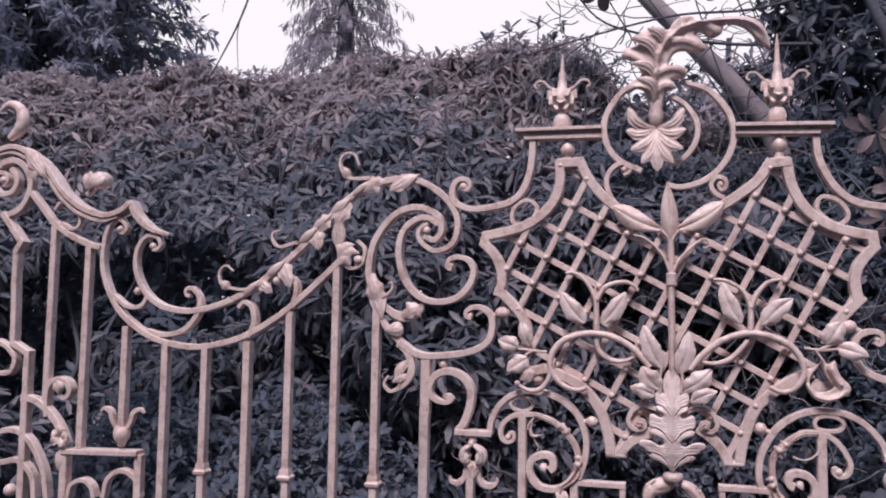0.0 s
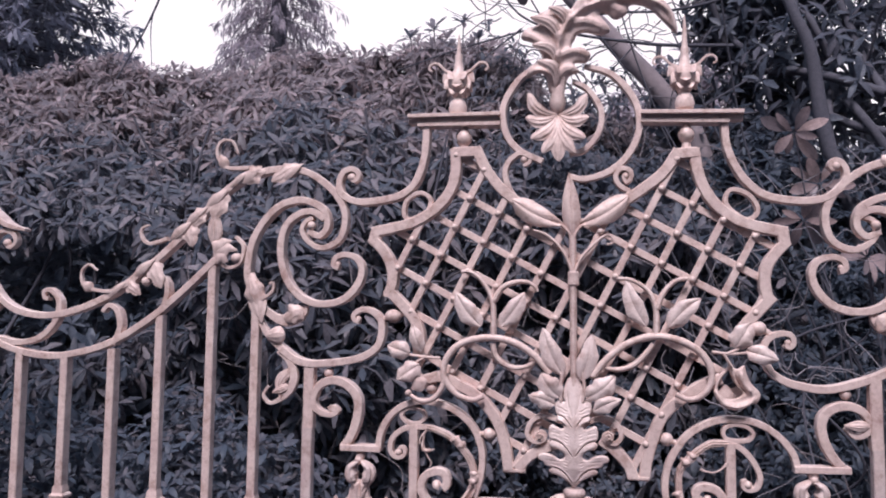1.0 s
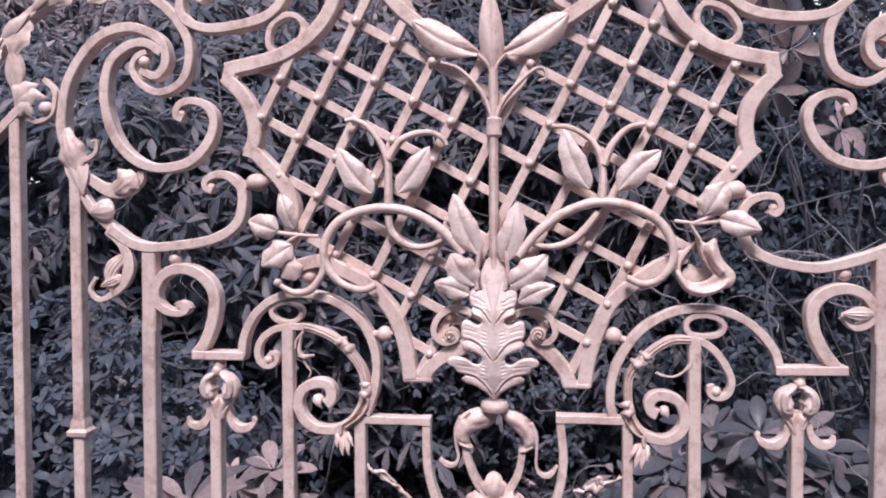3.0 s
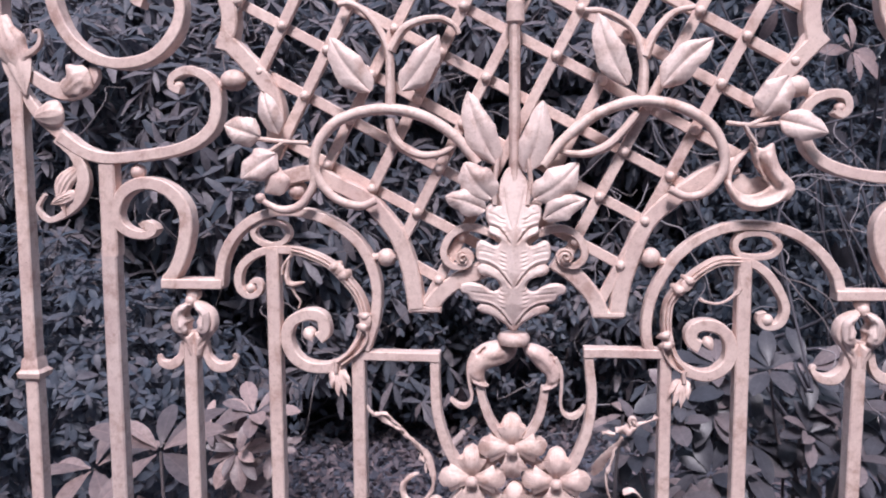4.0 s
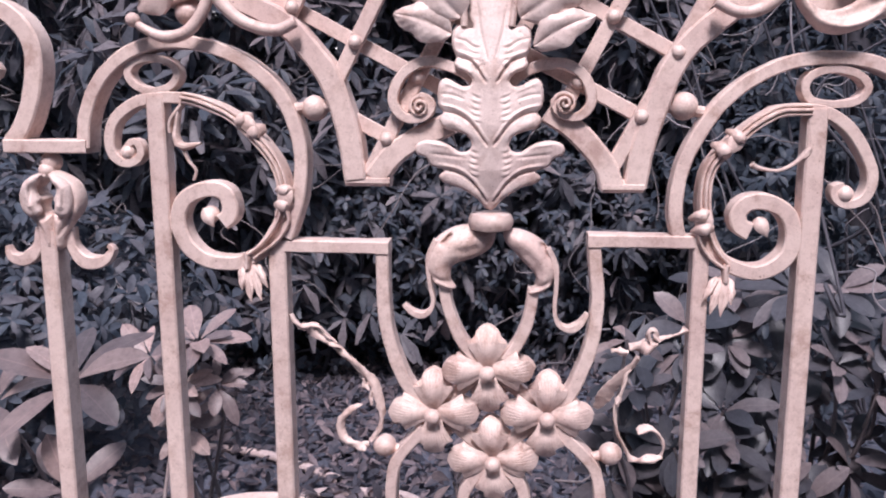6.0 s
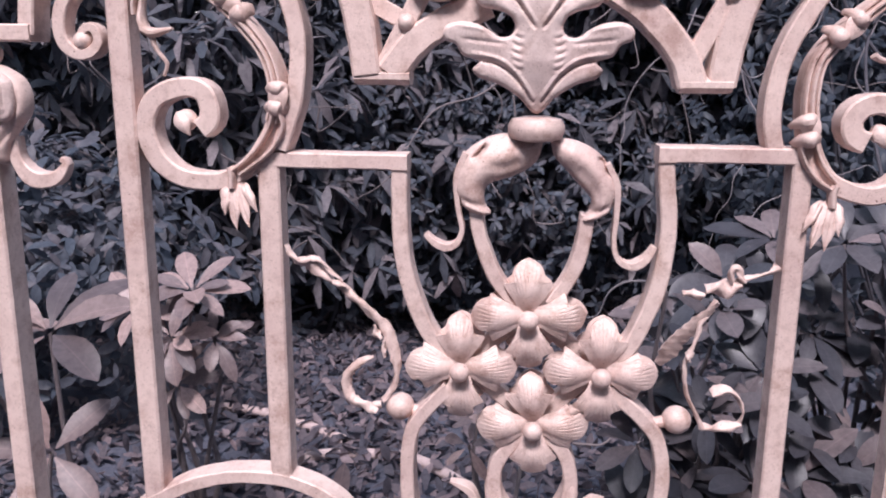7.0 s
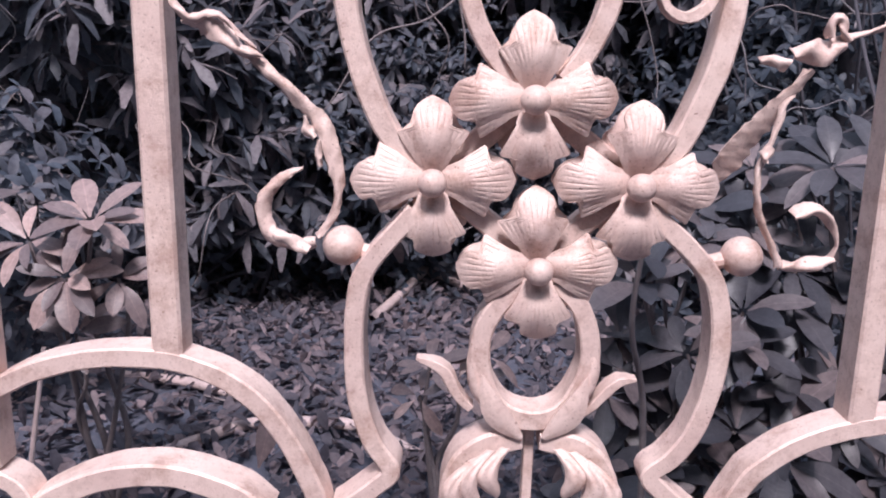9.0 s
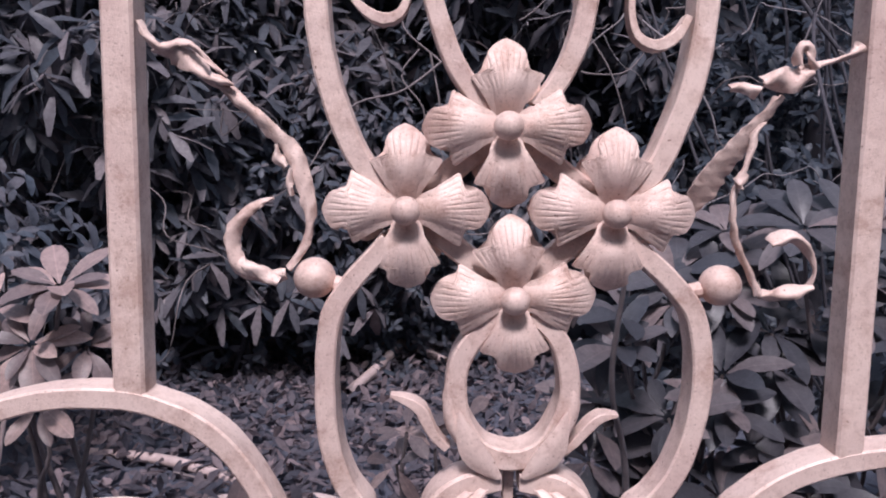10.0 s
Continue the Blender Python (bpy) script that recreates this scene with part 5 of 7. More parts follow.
# oval below the flowers, its ring, knobs and end scrolls
scroll([(-0.080, 0.997), (-0.1008, 0.9728), (-0.1128, 0.9535), (-0.1169, 0.933), (-0.1182, 0.914), (-0.1183, 0.8934), (-0.1172, 0.872), (-0.1135, 0.8505), (-0.1055, 0.8275), (-0.0930, 0.8062), (-0.1036, 0.793), (-0.128, 0.773)], 0.0135, 0.026, name="oval_bar", ext=0.005, step=0.004)
scroll([(0.080, 1.002), (0.0931, 0.9901), (0.109, 0.975), (0.1240, 0.956), (0.1300, 0.9365), (0.1325, 0.916), (0.1325, 0.8965), (0.130, 0.876), (0.1250, 0.8555), (0.1170, 0.835), (0.105, 0.818), (0.0915, 0.8047), (0.1049, 0.789), (0.128, 0.770)], 0.0138, 0.026, name="oval_bar", ext=0.005, step=0.004)
scroll([(-0.002, 0.950), (-0.0110, 0.9440), (-0.0220, 0.9311), (-0.0300, 0.9148), (-0.0318, 0.8944), (-0.0280, 0.8730), (-0.0150, 0.8545), (0.0065, 0.8477), (0.0260, 0.8545), (0.0374, 0.871), (0.0440, 0.8914), (0.0425, 0.915), (0.0361, 0.9335), (0.0263, 0.9448), (0.017, 0.951)], 0.0135, 0.026, name="centre_ring", taper=[0.9, 1.0, 1.1, 1.12, 1.15, 1.1, 1.05, 1.0, 0.9])
for k, pts in enumerate(([(-0.0360, 0.9080), (-0.0365, 0.8920), (-0.0325, 0.8720), (-0.0215, 0.8560), (-0.0120, 0.8480)], [(0.0245, 0.8500), (0.0355, 0.8600), (0.0435, 0.8750), (0.0465, 0.8900), (0.0450, 0.9050)])):
    bar("ring_leaf", pts, 0.0115, 0.010, I, gate, rounded=True, taper=[0.3, 0.8, 1.0, 0.95, 0.35], y=-0.010)
scroll([(-0.076, 0.8908), (-0.0652, 0.8876), (-0.0554, 0.8814), (-0.0496, 0.8691), (-0.0440, 0.8600), (-0.037, 0.853)], 0.0068, 0.012, name="leaf_tip", taper=[0.35, 1, 1.2, 1, 0.8])
scroll([(0.079, 0.8777), (0.0671, 0.8768), (0.0581, 0.8687), (0.0500, 0.8585), (0.042, 0.851)], 0.0062, 0.012, name="leaf_tip", taper=[0.35, 1, 1.1, 1, 0.8])
for s in (-1, 1):
    blade("husk", (s * 0.008 + 0.006, 0.836), (s * 0.036 + 0.006, 0.885), 0.018, I, gate, y=-0.017, bulge=0.004, bend=-0.1 * s, seed=70 + s)
    cx = 0.006
    bar("end_scroll", [(cx + s * 0.006, 0.831), (cx + s * 0.026, 0.829), (cx + s * 0.044, 0.815), (cx + s * 0.053, 0.79), (cx + s * 0.05, 0.765), (cx + s * 0.035, 0.748), (cx + s * 0.02, 0.752)], 0.022, 0.028, I, gate, taper=[0.6, 1, 1.1, 1, 0.8, 0.6])
    for k, (a, b, c, d, w) in enumerate(((0.018, 0.829, 0.024, 0.792, 0.017), (0.028, 0.828, 0.036, 0.782, 0.016), (0.038, 0.822, 0.047, 0.776, 0.015))):
        blade("acanthus_lobe", (cx + s * a, b), (cx + s * c, d), w, I, gate, y=-0.020 - 0.002 * k, bulge=0.010, fold=0.4, bend=0.28 * s, pleat=0.0008, pleats=2, m=13, n=16, shape="lobe", seed=80 + s + k)
bar("scroll_stem", [(0.006, 0.835), (0.006, 0.06)], 0.007, 0.010, I, gate, y=0.010)
ball("ball", -0.1264, 0.9735, 0.0142, I, gate, y=-0.002)
ball("ball", 0.1440, 0.9715, 0.0142, I, gate, y=-0.002)
bar("ball_neck", [(-0.126, 0.973), (-0.1, 0.965)], 0.012, 0.013, I, gate, rounded=True)
bar("ball_neck", [(0.144, 0.9715), (0.120, 0.965)], 0.012, 0.013, I, gate, rounded=True)

# low arches under the inner bars
scroll([(-0.445, 0.785), (-0.424, 0.820), (-0.397, 0.8465), (-0.3668, 0.8648), (-0.3461, 0.8757), (-0.3255, 0.8826), (-0.3059, 0.8872), (-0.2853, 0.8892), (-0.2657, 0.8892), (-0.2461, 0.8875), (-0.2275, 0.8818), (-0.208, 0.8730), (-0.1885, 0.8575), (-0.1739, 0.8389), (-0.1624, 0.8194), (-0.1527, 0.7968), (-0.1468, 0.7817), (-0.137, 0.74), (-0.135, 0.70)], 0.0148, 0.025, name="low_arch")
scroll([(0.131, 0.70), (0.139, 0.755), (0.1595, 0.8005), (0.1706, 0.8140), (0.1886, 0.8285), (0.2077, 0.8385), (0.2267, 0.8450), (0.2497, 0.8500), (0.285, 0.8525), (0.33, 0.845), (0.37, 0.828), (0.41, 0.798), (0.435, 0.765)], 0.0148, 0.025, name="low_arch")
scroll([(-0.362, 0.755)] + [(-0.341, 0.774), (-0.309, 0.79), (-0.279, 0.797), (-0.249, 0.797), (-0.221, 0.789), (-0.2, 0.779)] + [(-0.185, 0.765)], 0.018, 0.028, name="low_arch")
scroll([(-0.40, 0.792), (-0.385, 0.793), (-0.367, 0.786), (-0.358, 0.770), (-0.366, 0.755), (-0.38, 0.752)], 0.013, 0.024, name="scroll", taper=[0.7, 1, 1, 0.8, 0.6])
for x in (-0.445, -0.135, 0.131, 0.435):
    square_bar(x, 0.06, 0.78 if abs(x) > 0.3 else 0.705, 0.02)

ball("knob", -0.343, 1.494, 0.016, I, gate, y=0.002)

# withered leaf tendrils beside the flowers
def crinkled(points, w, y, amp, taper, seed, name="leaf_tendril"):
    """A torn, rolled strip of sheet iron along a curve."""
    r = np.random.default_rng(seed)
    c = glide(points, 0.0035)
    n, m = len(c), 9
    t = np.gradient(c, axis=0)
    t /= np.linalg.norm(t, axis=1)[:, None]
    nr = np.stack([-t[:, 1], t[:, 0]], 1)
    s = np.linspace(0, 1, n)
    k = np.interp(s, np.linspace(0, 1, len(taper)), taper)
    jag = np.convolve(r.normal(0, 1, n + 4), np.ones(5) / 5, mode="valid")
    jag2 = np.convolve(r.normal(0, 1, n + 4), np.ones(5) / 5, mode="valid")
    roll = 0.9 * np.sin(s * 9 + r.random() * 6)
    if isinstance(y, tuple):
        y = y[0] + (y[1] - y[0]) * s
    front = np.zeros((n, m, 3))
    for j in range(m):
        u = j / (m - 1) * 2 - 1
        edge = w * 0.5 * k * (u + (0.45 * jag if u > 0 else 0.45 * jag2) * abs(u) ** 3)
        yy = y - amp * (1 - u * u) * np.cos(roll * 0.6) + amp * u * np.sin(roll) + 0.0012 * np.sin(s * 60 + 3 * u) * abs(u)
        front[:, j] = np.stack([c[:, 0] + nr[:, 0] * edge, yy, c[:, 1] + nr[:, 1] * edge], 1)
    front = front.reshape(-1, 3)
    N = n * m
    faces = []
    for i in range(n - 1):
        for j in range(m - 1):
            a, c2 = i * m + j, (i + 1) * m + j
            faces.append((a, c2, c2 + 1, a + 1))
            faces.append((N + a, N + a + 1, N + c2 + 1, N + c2))
    rim = [i * m for i in range(n)] + [(n - 1) * m + j for j in range(1, m)] + [i * m + m - 1 for i in range(n - 2, -1, -1)] + [j for j in range(m - 2, 0, -1)]
    for a, c2 in zip(rim, rim[1:] + rim[:1]):
        faces.append((a, N + a, N + c2, c2))
    return finish(name, np.vstack([front, front + np.array([0, 0.0022, 0])]), faces, I, gate, sharp=50)


crinkled([(-0.2353, 1.1416), (-0.2304, 1.1324), (-0.2246, 1.1263), (-0.2197, 1.1242), (-0.2108, 1.1282), (-0.2020, 1.1271)], 0.0050, -0.008, 0.002, [0.7, 0.8, 0.9, 1.2, 1.3, 0.9], 1)
crinkled([(-0.2280, 1.1240), (-0.2150, 1.1235), (-0.2030, 1.1150), (-0.1920, 1.1050), (-0.1870, 1.1020)], 0.0125, -0.003, 0.004, [0.35, 1.1, 1.0, 0.7, 0.4], 4)
crinkled([(-0.2030, 1.1275), (-0.1971, 1.1225), (-0.1893, 1.1142), (-0.1800, 1.1065)], 0.0040, -0.010, 0.0015, [0.9, 0.8, 0.7, 0.5], 5)
crinkled([(-0.1895, 1.1055), (-0.1830, 1.1040), (-0.1755, 1.1015)], 0.0062, -0.012, 0.002, [0.8, 1.0, 0.3], 12)
crinkled([(-0.1874, 1.1045), (-0.1698, 1.0884), (-0.1522, 1.0730), (-0.1434, 1.0617), (-0.1356, 1.0495), (-0.1318, 1.0362), (-0.1289, 1.0219), (-0.1290, 1.0107), (-0.1311, 0.9985), (-0.1381, 0.9874), (-0.1431, 0.9803)], 0.0085, -0.006, 0.0025, [0.75, 0.9, 1.0, 1.15, 1.2, 1.1, 0.8, 0.7, 0.5], 13)
crinkled([(-0.1490, 1.0640), (-0.1478, 1.0550), (-0.1430, 1.0490)], 0.0065, -0.012, 0.003, [0.5, 1.1, 0.5], 14)
crinkled([(-0.1400, 1.0480), (-0.1412, 1.0380), (-0.1395, 1.0300)], 0.0055, -0.013, 0.002, [0.5, 1.1, 0.4], 15)
crinkled([(-0.1515, 1.0282), (-0.1614, 1.0243), (-0.1703, 1.0172), (-0.1775, 1.0072), (-0.1795, 0.9950), (-0.1760, 0.9837), (-0.1677, 0.9775), (-0.1549, 0.9754), (-0.1441, 0.9763)], 0.0098, -0.008, 0.003, [0.2, 0.5, 0.8, 1.0, 1.1, 1.15, 1.1, 1.0, 0.7], 2)
crinkled([(-0.1480, 0.9720), (-0.1600, 0.9790), (-0.1700, 0.9850)], 0.0110, -0.016, 0.003, [0.6, 1.2, 0.4], 3)
# the other side's tendril: stalk, rolled fold, tongue, torn sheet and curl
crinkled([(0.2249, 1.1339), (0.2198, 1.1289), (0.2098, 1.1249), (0.1958, 1.1209), (0.1850, 1.1165)], 0.0060, -0.008, 0.002, [1.2, 0.6, 0.6, 0.8, 1.2], 6)
crinkled([(0.1935, 1.1185), (0.1895, 1.1250), (0.1880, 1.1305), (0.1842, 1.1318), (0.1815, 1.1275), (0.1822, 1.1200)], 0.0050, -0.013, 0.003, [0.8, 1.1, 1.2, 1.1, 1.0, 0.7], 11)
crinkled([(0.1930, 1.1140), (0.1830, 1.1110), (0.1720, 1.1105), (0.1605, 1.1095)], 0.0135, -0.009, 0.005, [0.5, 1.1, 1.1, 0.6], 10)
crinkled([(0.1590, 1.1030), (0.1500, 1.1055), (0.1400, 1.1045)], 0.0072, -0.010, 0.003, [1.1, 1.0, 0.7], 16)
crinkled([(0.1707, 1.0997), (0.1580, 1.0790), (0.1440, 1.0540), (0.1330, 1.0280), (0.1290, 1.0170)], 0.0150, (-0.020, 0.030), 0.0012, [0.25, 0.55, 0.85, 1.15, 0.55], 9)
crinkled([(0.1710, 1.0997), (0.1640, 1.0860), (0.1590, 1.0775), (0.1568, 1.0640), (0.1525, 1.0485), (0.1475, 1.0350), (0.1475, 1.0212), (0.1482, 1.0141), (0.1518, 0.9987), (0.1596, 0.9833), (0.1674, 0.9668)], 0.0050, -0.010, 0.002, [0.8, 0.7, 0.8, 0.9, 1.2, 1.1, 0.8, 0.7, 0.9, 1.0], 7)
crinkled([(0.1530, 1.0480), (0.1495, 1.0440), (0.1490, 1.0390)], 0.0070, -0.014, 0.004, [0.7, 1.2, 0.5], 17)
crinkled([(0.1674, 0.9668), (0.1780, 0.9650), (0.1883, 0.9666), (0.1980, 0.9690), (0.2043, 0.9705)], 0.0072, -0.006, 0.004, [0.8, 1.0, 1.1, 1.1, 0.7], 18)
crinkled([(0.2020, 0.9710), (0.2058, 0.9838), (0.2010, 0.9972), (0.1907, 1.0054), (0.1817, 1.0045), (0.1747, 1.0015)], 0.0062, -0.004, 0.005, [0.6, 0.6, 0.7, 0.8, 1.4, 0.9], 8)

# crest: moulded shelves, finials, wreath, plume and palmette
for pts, low in (([(-0.409, 2.161), (-0.18, 2.163)], [(-0.386, 2.144), (-0.18, 2.144)]), ([(0.156, 2.159), (0.39, 2.155)], [(0.156, 2.144), (0.358, 2.139)])):
    bar("shelf", [(x, z + 0.003) for x, z in pts], 0.009, 0.062, I, gate)
    bar("shelf", [(x, z - 0.008) for x, z in pts], 0.013, 0.030, I, gate)
    bar("shelf", low, 0.010, 0.040, I, gate)
for x, zt, s in ((-0.288, 2.37, 1), (0.259, 2.395, -1)):
    fin = new("finial")
    fin.parent = gate
    v, f = lathe_data([(0.012, 0.0), (0.021, 0.006), (0.023, 0.020), (0.019, 0.034), (0.011, 0.044), (0.018, 0.054), (0.026, 0.068), (0.029, 0.082), (0.026, 0.096), (0.017, 0.108), (0.0125, 0.114), (0.0115, 0.128), (0.009, 0.138), (0.0105, 0.146), (0.0085, 0.155), (0.0075, zt - 2.24), (0.005, zt - 2.195), (0.0015, zt - 2.165)], x, 0, 2.168, 14)
    finish("spike", v, f, I, fin)
    for tier, (z0, z1, out) in enumerate(((2.272, 2.252, 0.040), (2.252, 2.232, 0.037), (2.236, 2.218, 0.028))):
        for k in range(6):
            a = (k + 0.5 * (tier % 2)) * math.tau / 6
            sx, sy = math.cos(a), math.sin(a)
            blade("leaf", (x + 0.006 * sx, z0), (x + out * sx, z1), 0.026, I, fin, y=-0.008 * sy, y_tip=-out * sy, bulge=0.003, fold=0.15, bend=0.25 * sx, seed=k)
    for s2 in (1, -1):
        bar("tendril", [(x + 0.006 * s2, 2.268), (x + 0.030 * s2, 2.280), (x + 0.052 * s2, 2.300), (x + 0.070 * s2, 2.298), (x + 0.074 * s2, 2.286), (x + 0.066 * s2, 2.282)], 0.0055, 0.006, I, fin, taper=[1.2, 1, 0.8])
for x in (-0.271, 0.262):
    v, f = lathe_data([(0.012, -0.04), (0.010, -0.026), (0.017, -0.018), (0.020, -0.006), (0.015, 0.006), (0.007, 0.016), (0.009, 0.026)], x, 0, 2.118, 14)
    finish("baluster", v, f, I, gate)
scroll([(-0.103, 2.281), (-0.141, 2.247), (-0.173, 2.187), (-0.168, 2.125), (-0.135, 2.079), (-0.077, 2.05)], 0.016, name="wreath_bar", taper=[0.7, 1, 1, 1, 0.9])
scroll([(0.023, 2.283), (0.087, 2.26), (0.136, 2.205), (0.153, 2.15), (0.145, 2.097), (0.114, 2.048), (0.073, 2.019), (0.023, 2.006), (-0.015, 2.013)], 0.016, name="wreath_bar", taper=[0.6, 1, 1, 1, 0.8])
scroll([(-0.005, 2.246), (0.033, 2.222), (0.063, 2.171), (0.057, 2.119), (0.025, 2.078), (-0.012, 2.068)], 0.014, name="wreath_bar", taper=[0.7, 1, 1, 0.8])
scroll([(-0.123, 2.04), (-0.107, 2.049), (-0.11, 2.067), (-0.135, 2.069), (-0.159, 2.049), (-0.167, 2.018), (-0.154, 1.98), (-0.124, 1.945), (-0.083, 1.92)], 0.013, name="wreath_curl", taper=[0.6, 1, 1, 1])
scroll([(0.114, 2.012), (0.122, 1.997), (0.133, 2.006), (0.131, 2.024), (0.111, 2.03), (0.097, 2.012), (0.106, 1.99), (0.13, 1.975)], 0.012, name="wreath_curl", taper=[0.6, 1, 1, 1])
eye(-0.121, 2.055, 0.010)
eye(0.121, 2.012, 0.010)
plume = new("plume")
plume.parent = gate
FROND = [(-0.059, 2.216), (-0.069, 2.252), (-0.089, 2.263), (-0.113, 2.254), (-0.111, 2.277), (-0.089, 2.292), (-0.079, 2.304), (-0.099, 2.334), (-0.129, 2.348), (-0.121, 2.369), (-0.094, 2.378), (-0.082, 2.387), (-0.089, 2.403), (-0.070, 2.414), (-0.041, 2.421),
         (-0.013, 2.412), (0.008, 2.438), (0.046, 2.446), (0.063, 2.431), (0.113, 2.438), (0.169, 2.438), (0.210, 2.424), (0.233, 2.388), (0.240, 2.347), (0.226, 2.357), (0.203, 2.381), (0.180, 2.404), (0.155, 2.416), (0.129, 2.417), (0.120, 2.395), (0.094, 2.386),
         (0.073, 2.401), (0.058, 2.397), (0.075, 2.377), (0.082, 2.357), (0.056, 2.350), (0.027, 2.357), (0.003, 2.351), (-0.009, 2.321), (0.013, 2.322), (0.037, 2.306), (0.027, 2.286), (-0.002, 2.285), (0.010, 2.264), (-0.016, 2.252), (-0.028, 2.215)]
SPINE = [(-0.045, 2.215), (-0.044, 2.261), (-0.040, 2.312), (-0.026, 2.363), (0.008, 2.402), (0.056, 2.422), (0.113, 2.428), (0.178, 2.423), (0.219, 2.397), (0.235, 2.357)]
humps = [(SPINE, 0.006, 0.010)]
for root, tip in (((-0.046, 2.24), (-0.104, 2.266)), ((-0.042, 2.29), (-0.118, 2.356)), ((-0.034, 2.34), (-0.082, 2.402)), ((-0.012, 2.385), (-0.030, 2.414)), ((0.02, 2.408), (0.036, 2.440)), ((0.055, 2.42), (0.112, 2.397)), ((-0.01, 2.38), (0.074, 2.362)), ((-0.04, 2.30), (0.030, 2.304)), ((-0.044, 2.25), (0.0, 2.268))):
    middle = (0.5 * root[0] + 0.5 * tip[0], 0.5 * root[1] + 0.5 * tip[1] + 0.010)
    humps += [([root, middle, tip], 0.009, 0.009), ([root, middle, tip], 0.002, -0.003)]
relief("frond", FROND, -0.014, humps, I, plume, lift=0.006, edge=0.008, step=0.003, thick=0.005, lean=((2.2, 2.3, 2.45), (0.0, 0.010, 0.024)))
for k, (b, e, w, bd) in enumerate((((-0.045, 2.225), (-0.088, 2.285), 0.030, -0.3), ((-0.042, 2.27), (-0.10, 2.325), 0.030, -0.3), ((-0.035, 2.32), (-0.105, 2.392), 0.030, -0.25), ((-0.02, 2.36), (-0.062, 2.415), 0.026, -0.25))):
    blade("leaflet", b, e, w, I, plume, y=-0.030, y_tip=-0.052, bulge=0.008, fold=0.3, bend=bd, pleat=0.0010, pleats=3, n=16, m=13, shape="lobe", seed=200 + k)
palmette = new("palmette")
palmette.parent = gate
v, f = lathe_data([(0.008, -0.03), (0.017, -0.02), (0.020, 0.0), (0.016, 0.02), (0.018, 0.03), (0.012, 0.045)], -0.041, -0.012, 2.195, 14)
finish("bud", v, f, I, palmette)
for k, (e, w, bd) in enumerate((((-0.037, 2.045), 0.036, 0.0), ((-0.075, 2.065), 0.030, 0.12), ((0.002, 2.065), 0.030, -0.12), ((-0.102, 2.10), 0.032, 0.15), ((0.026, 2.10), 0.032, -0.15), ((-0.116, 2.15), 0.03, 0.18), ((0.034, 2.15), 0.03, -0.18), ((-0.112, 2.21), 0.03, 0.2), ((0.03, 2.205), 0.03, -0.2))):
    blade("leaflet", (-0.04, 2.16), e, w, I, palmette, y=-0.018, y_tip=-0.034, bulge=0.012, fold=0.3, bend=bd, pleat=0.0016, pleats=3, n=13, m=11, ripple=0.08, shape="lobe", seed=230 + k)

# ---- iron pier section that the left-hand rail springs from ----
pier = tagged(new("iron_gate_pier"), "pale painted wrought-iron pier section with scrolls and rosettes", "gate pier")


def pier_bar(points, w=0.018, d=0.026, name="scroll", **more):
    return bar(name, points, w, d, I, pier, **more)


PF = [(-2.072, 1.95), (-2.031, 1.903), (-1.996, 1.862), (-2.015, 1.831), (-2.015, 1.731), (-2.01, 1.623), (-2.008, 1.543), (-1.95, 1.515), (-1.951, 1.448), (-1.949, 1.378)]
for seg in (PF[:3], PF[2:4], PF[3:7], PF[6:8], PF[7:]):
    pier_bar(seg, 0.02, 0.03, name="frame_bar", ext=0.006)
pier_bar([(-2.107, 2.098), (-2.082, 2.116), (-2.039, 2.121), (-1.998, 2.096), (-1.977, 2.049), (-1.986, 2.004), (-2.013, 1.967), (-2.061, 1.946)], 0.02, name="ring")
pier_bar([(-2.085, 2.042), (-2.068, 2.057), (-2.079, 2.079), (-2.11, 2.083), (-2.13, 2.061), (-2.112, 2.028), (-2.078, 2.014), (-2.04, 2.027), (-2.03, 2.063), (-2.054, 2.097)], 0.018, taper=[0.6, 0.9, 1, 1])
ball("scroll_eye", -2.083, 2.06, 0.014, I, pier, y=-0.006)
pier_bar([(-1.964, 1.374), (-1.917, 1.37), (-1.863, 1.338), (-1.818, 1.289), (-1.793, 1.239)], 0.022, name="arch")
pier_bar([(-2.112, 2.154), (-2.036, 2.163), (-1.957, 2.128), (-1.9, 2.081), (-1.843, 2.016), (-1.777, 1.969), (-1.693, 1.943), (-1.633, 1.955), (-1.599, 1.981)], 0.017, 0.045, name="moulded_rail")
pier_bar([(-1.599, 1.981), (-1.572, 1.937), (-1.52, 1.898), (-1.467, 1.884)], 0.017, 0.04, name="moulded_rail", taper=[1, 1.1, 0.4], ext=0.004)
pier_bar([(x - 0.010, z - 0.017) for x, z in [(-2.112, 2.154), (-2.036, 2.163), (-1.957, 2.128), (-1.9, 2.081), (-1.843, 2.016), (-1.777, 1.969), (-1.693, 1.943), (-1.633, 1.955)]], 0.010, 0.034, name="moulding")
pier_bar([(-2.119, 2.286), (-2.085, 2.304), (-2.047, 2.291), (-2.029, 2.258), (-2.039, 2.223), (-2.076, 2.194)], 0.032, 0.03, name="leaf_curl", taper=[0.4, 0.9, 1.2, 1.3, 0.7], rounded=True)
blade("leaf", (-1.99, 2.155), (-1.90, 2.06), 0.05, I, pier, y=-0.026, bulge=0.014, ripple=0.2, pleat=0.002, m=11, seed=301)
blade("leaf", (-1.95, 2.11), (-1.94, 2.05), 0.045, I, pier, y=-0.024, bulge=0.012, ripple=0.25, seed=302)
pier_bar([(-1.97, 2.018), (-1.923, 1.967), (-1.877, 1.921), (-1.811, 1.88), (-1.748, 1.855), (-1.702, 1.844)], 0.018, name="brace")
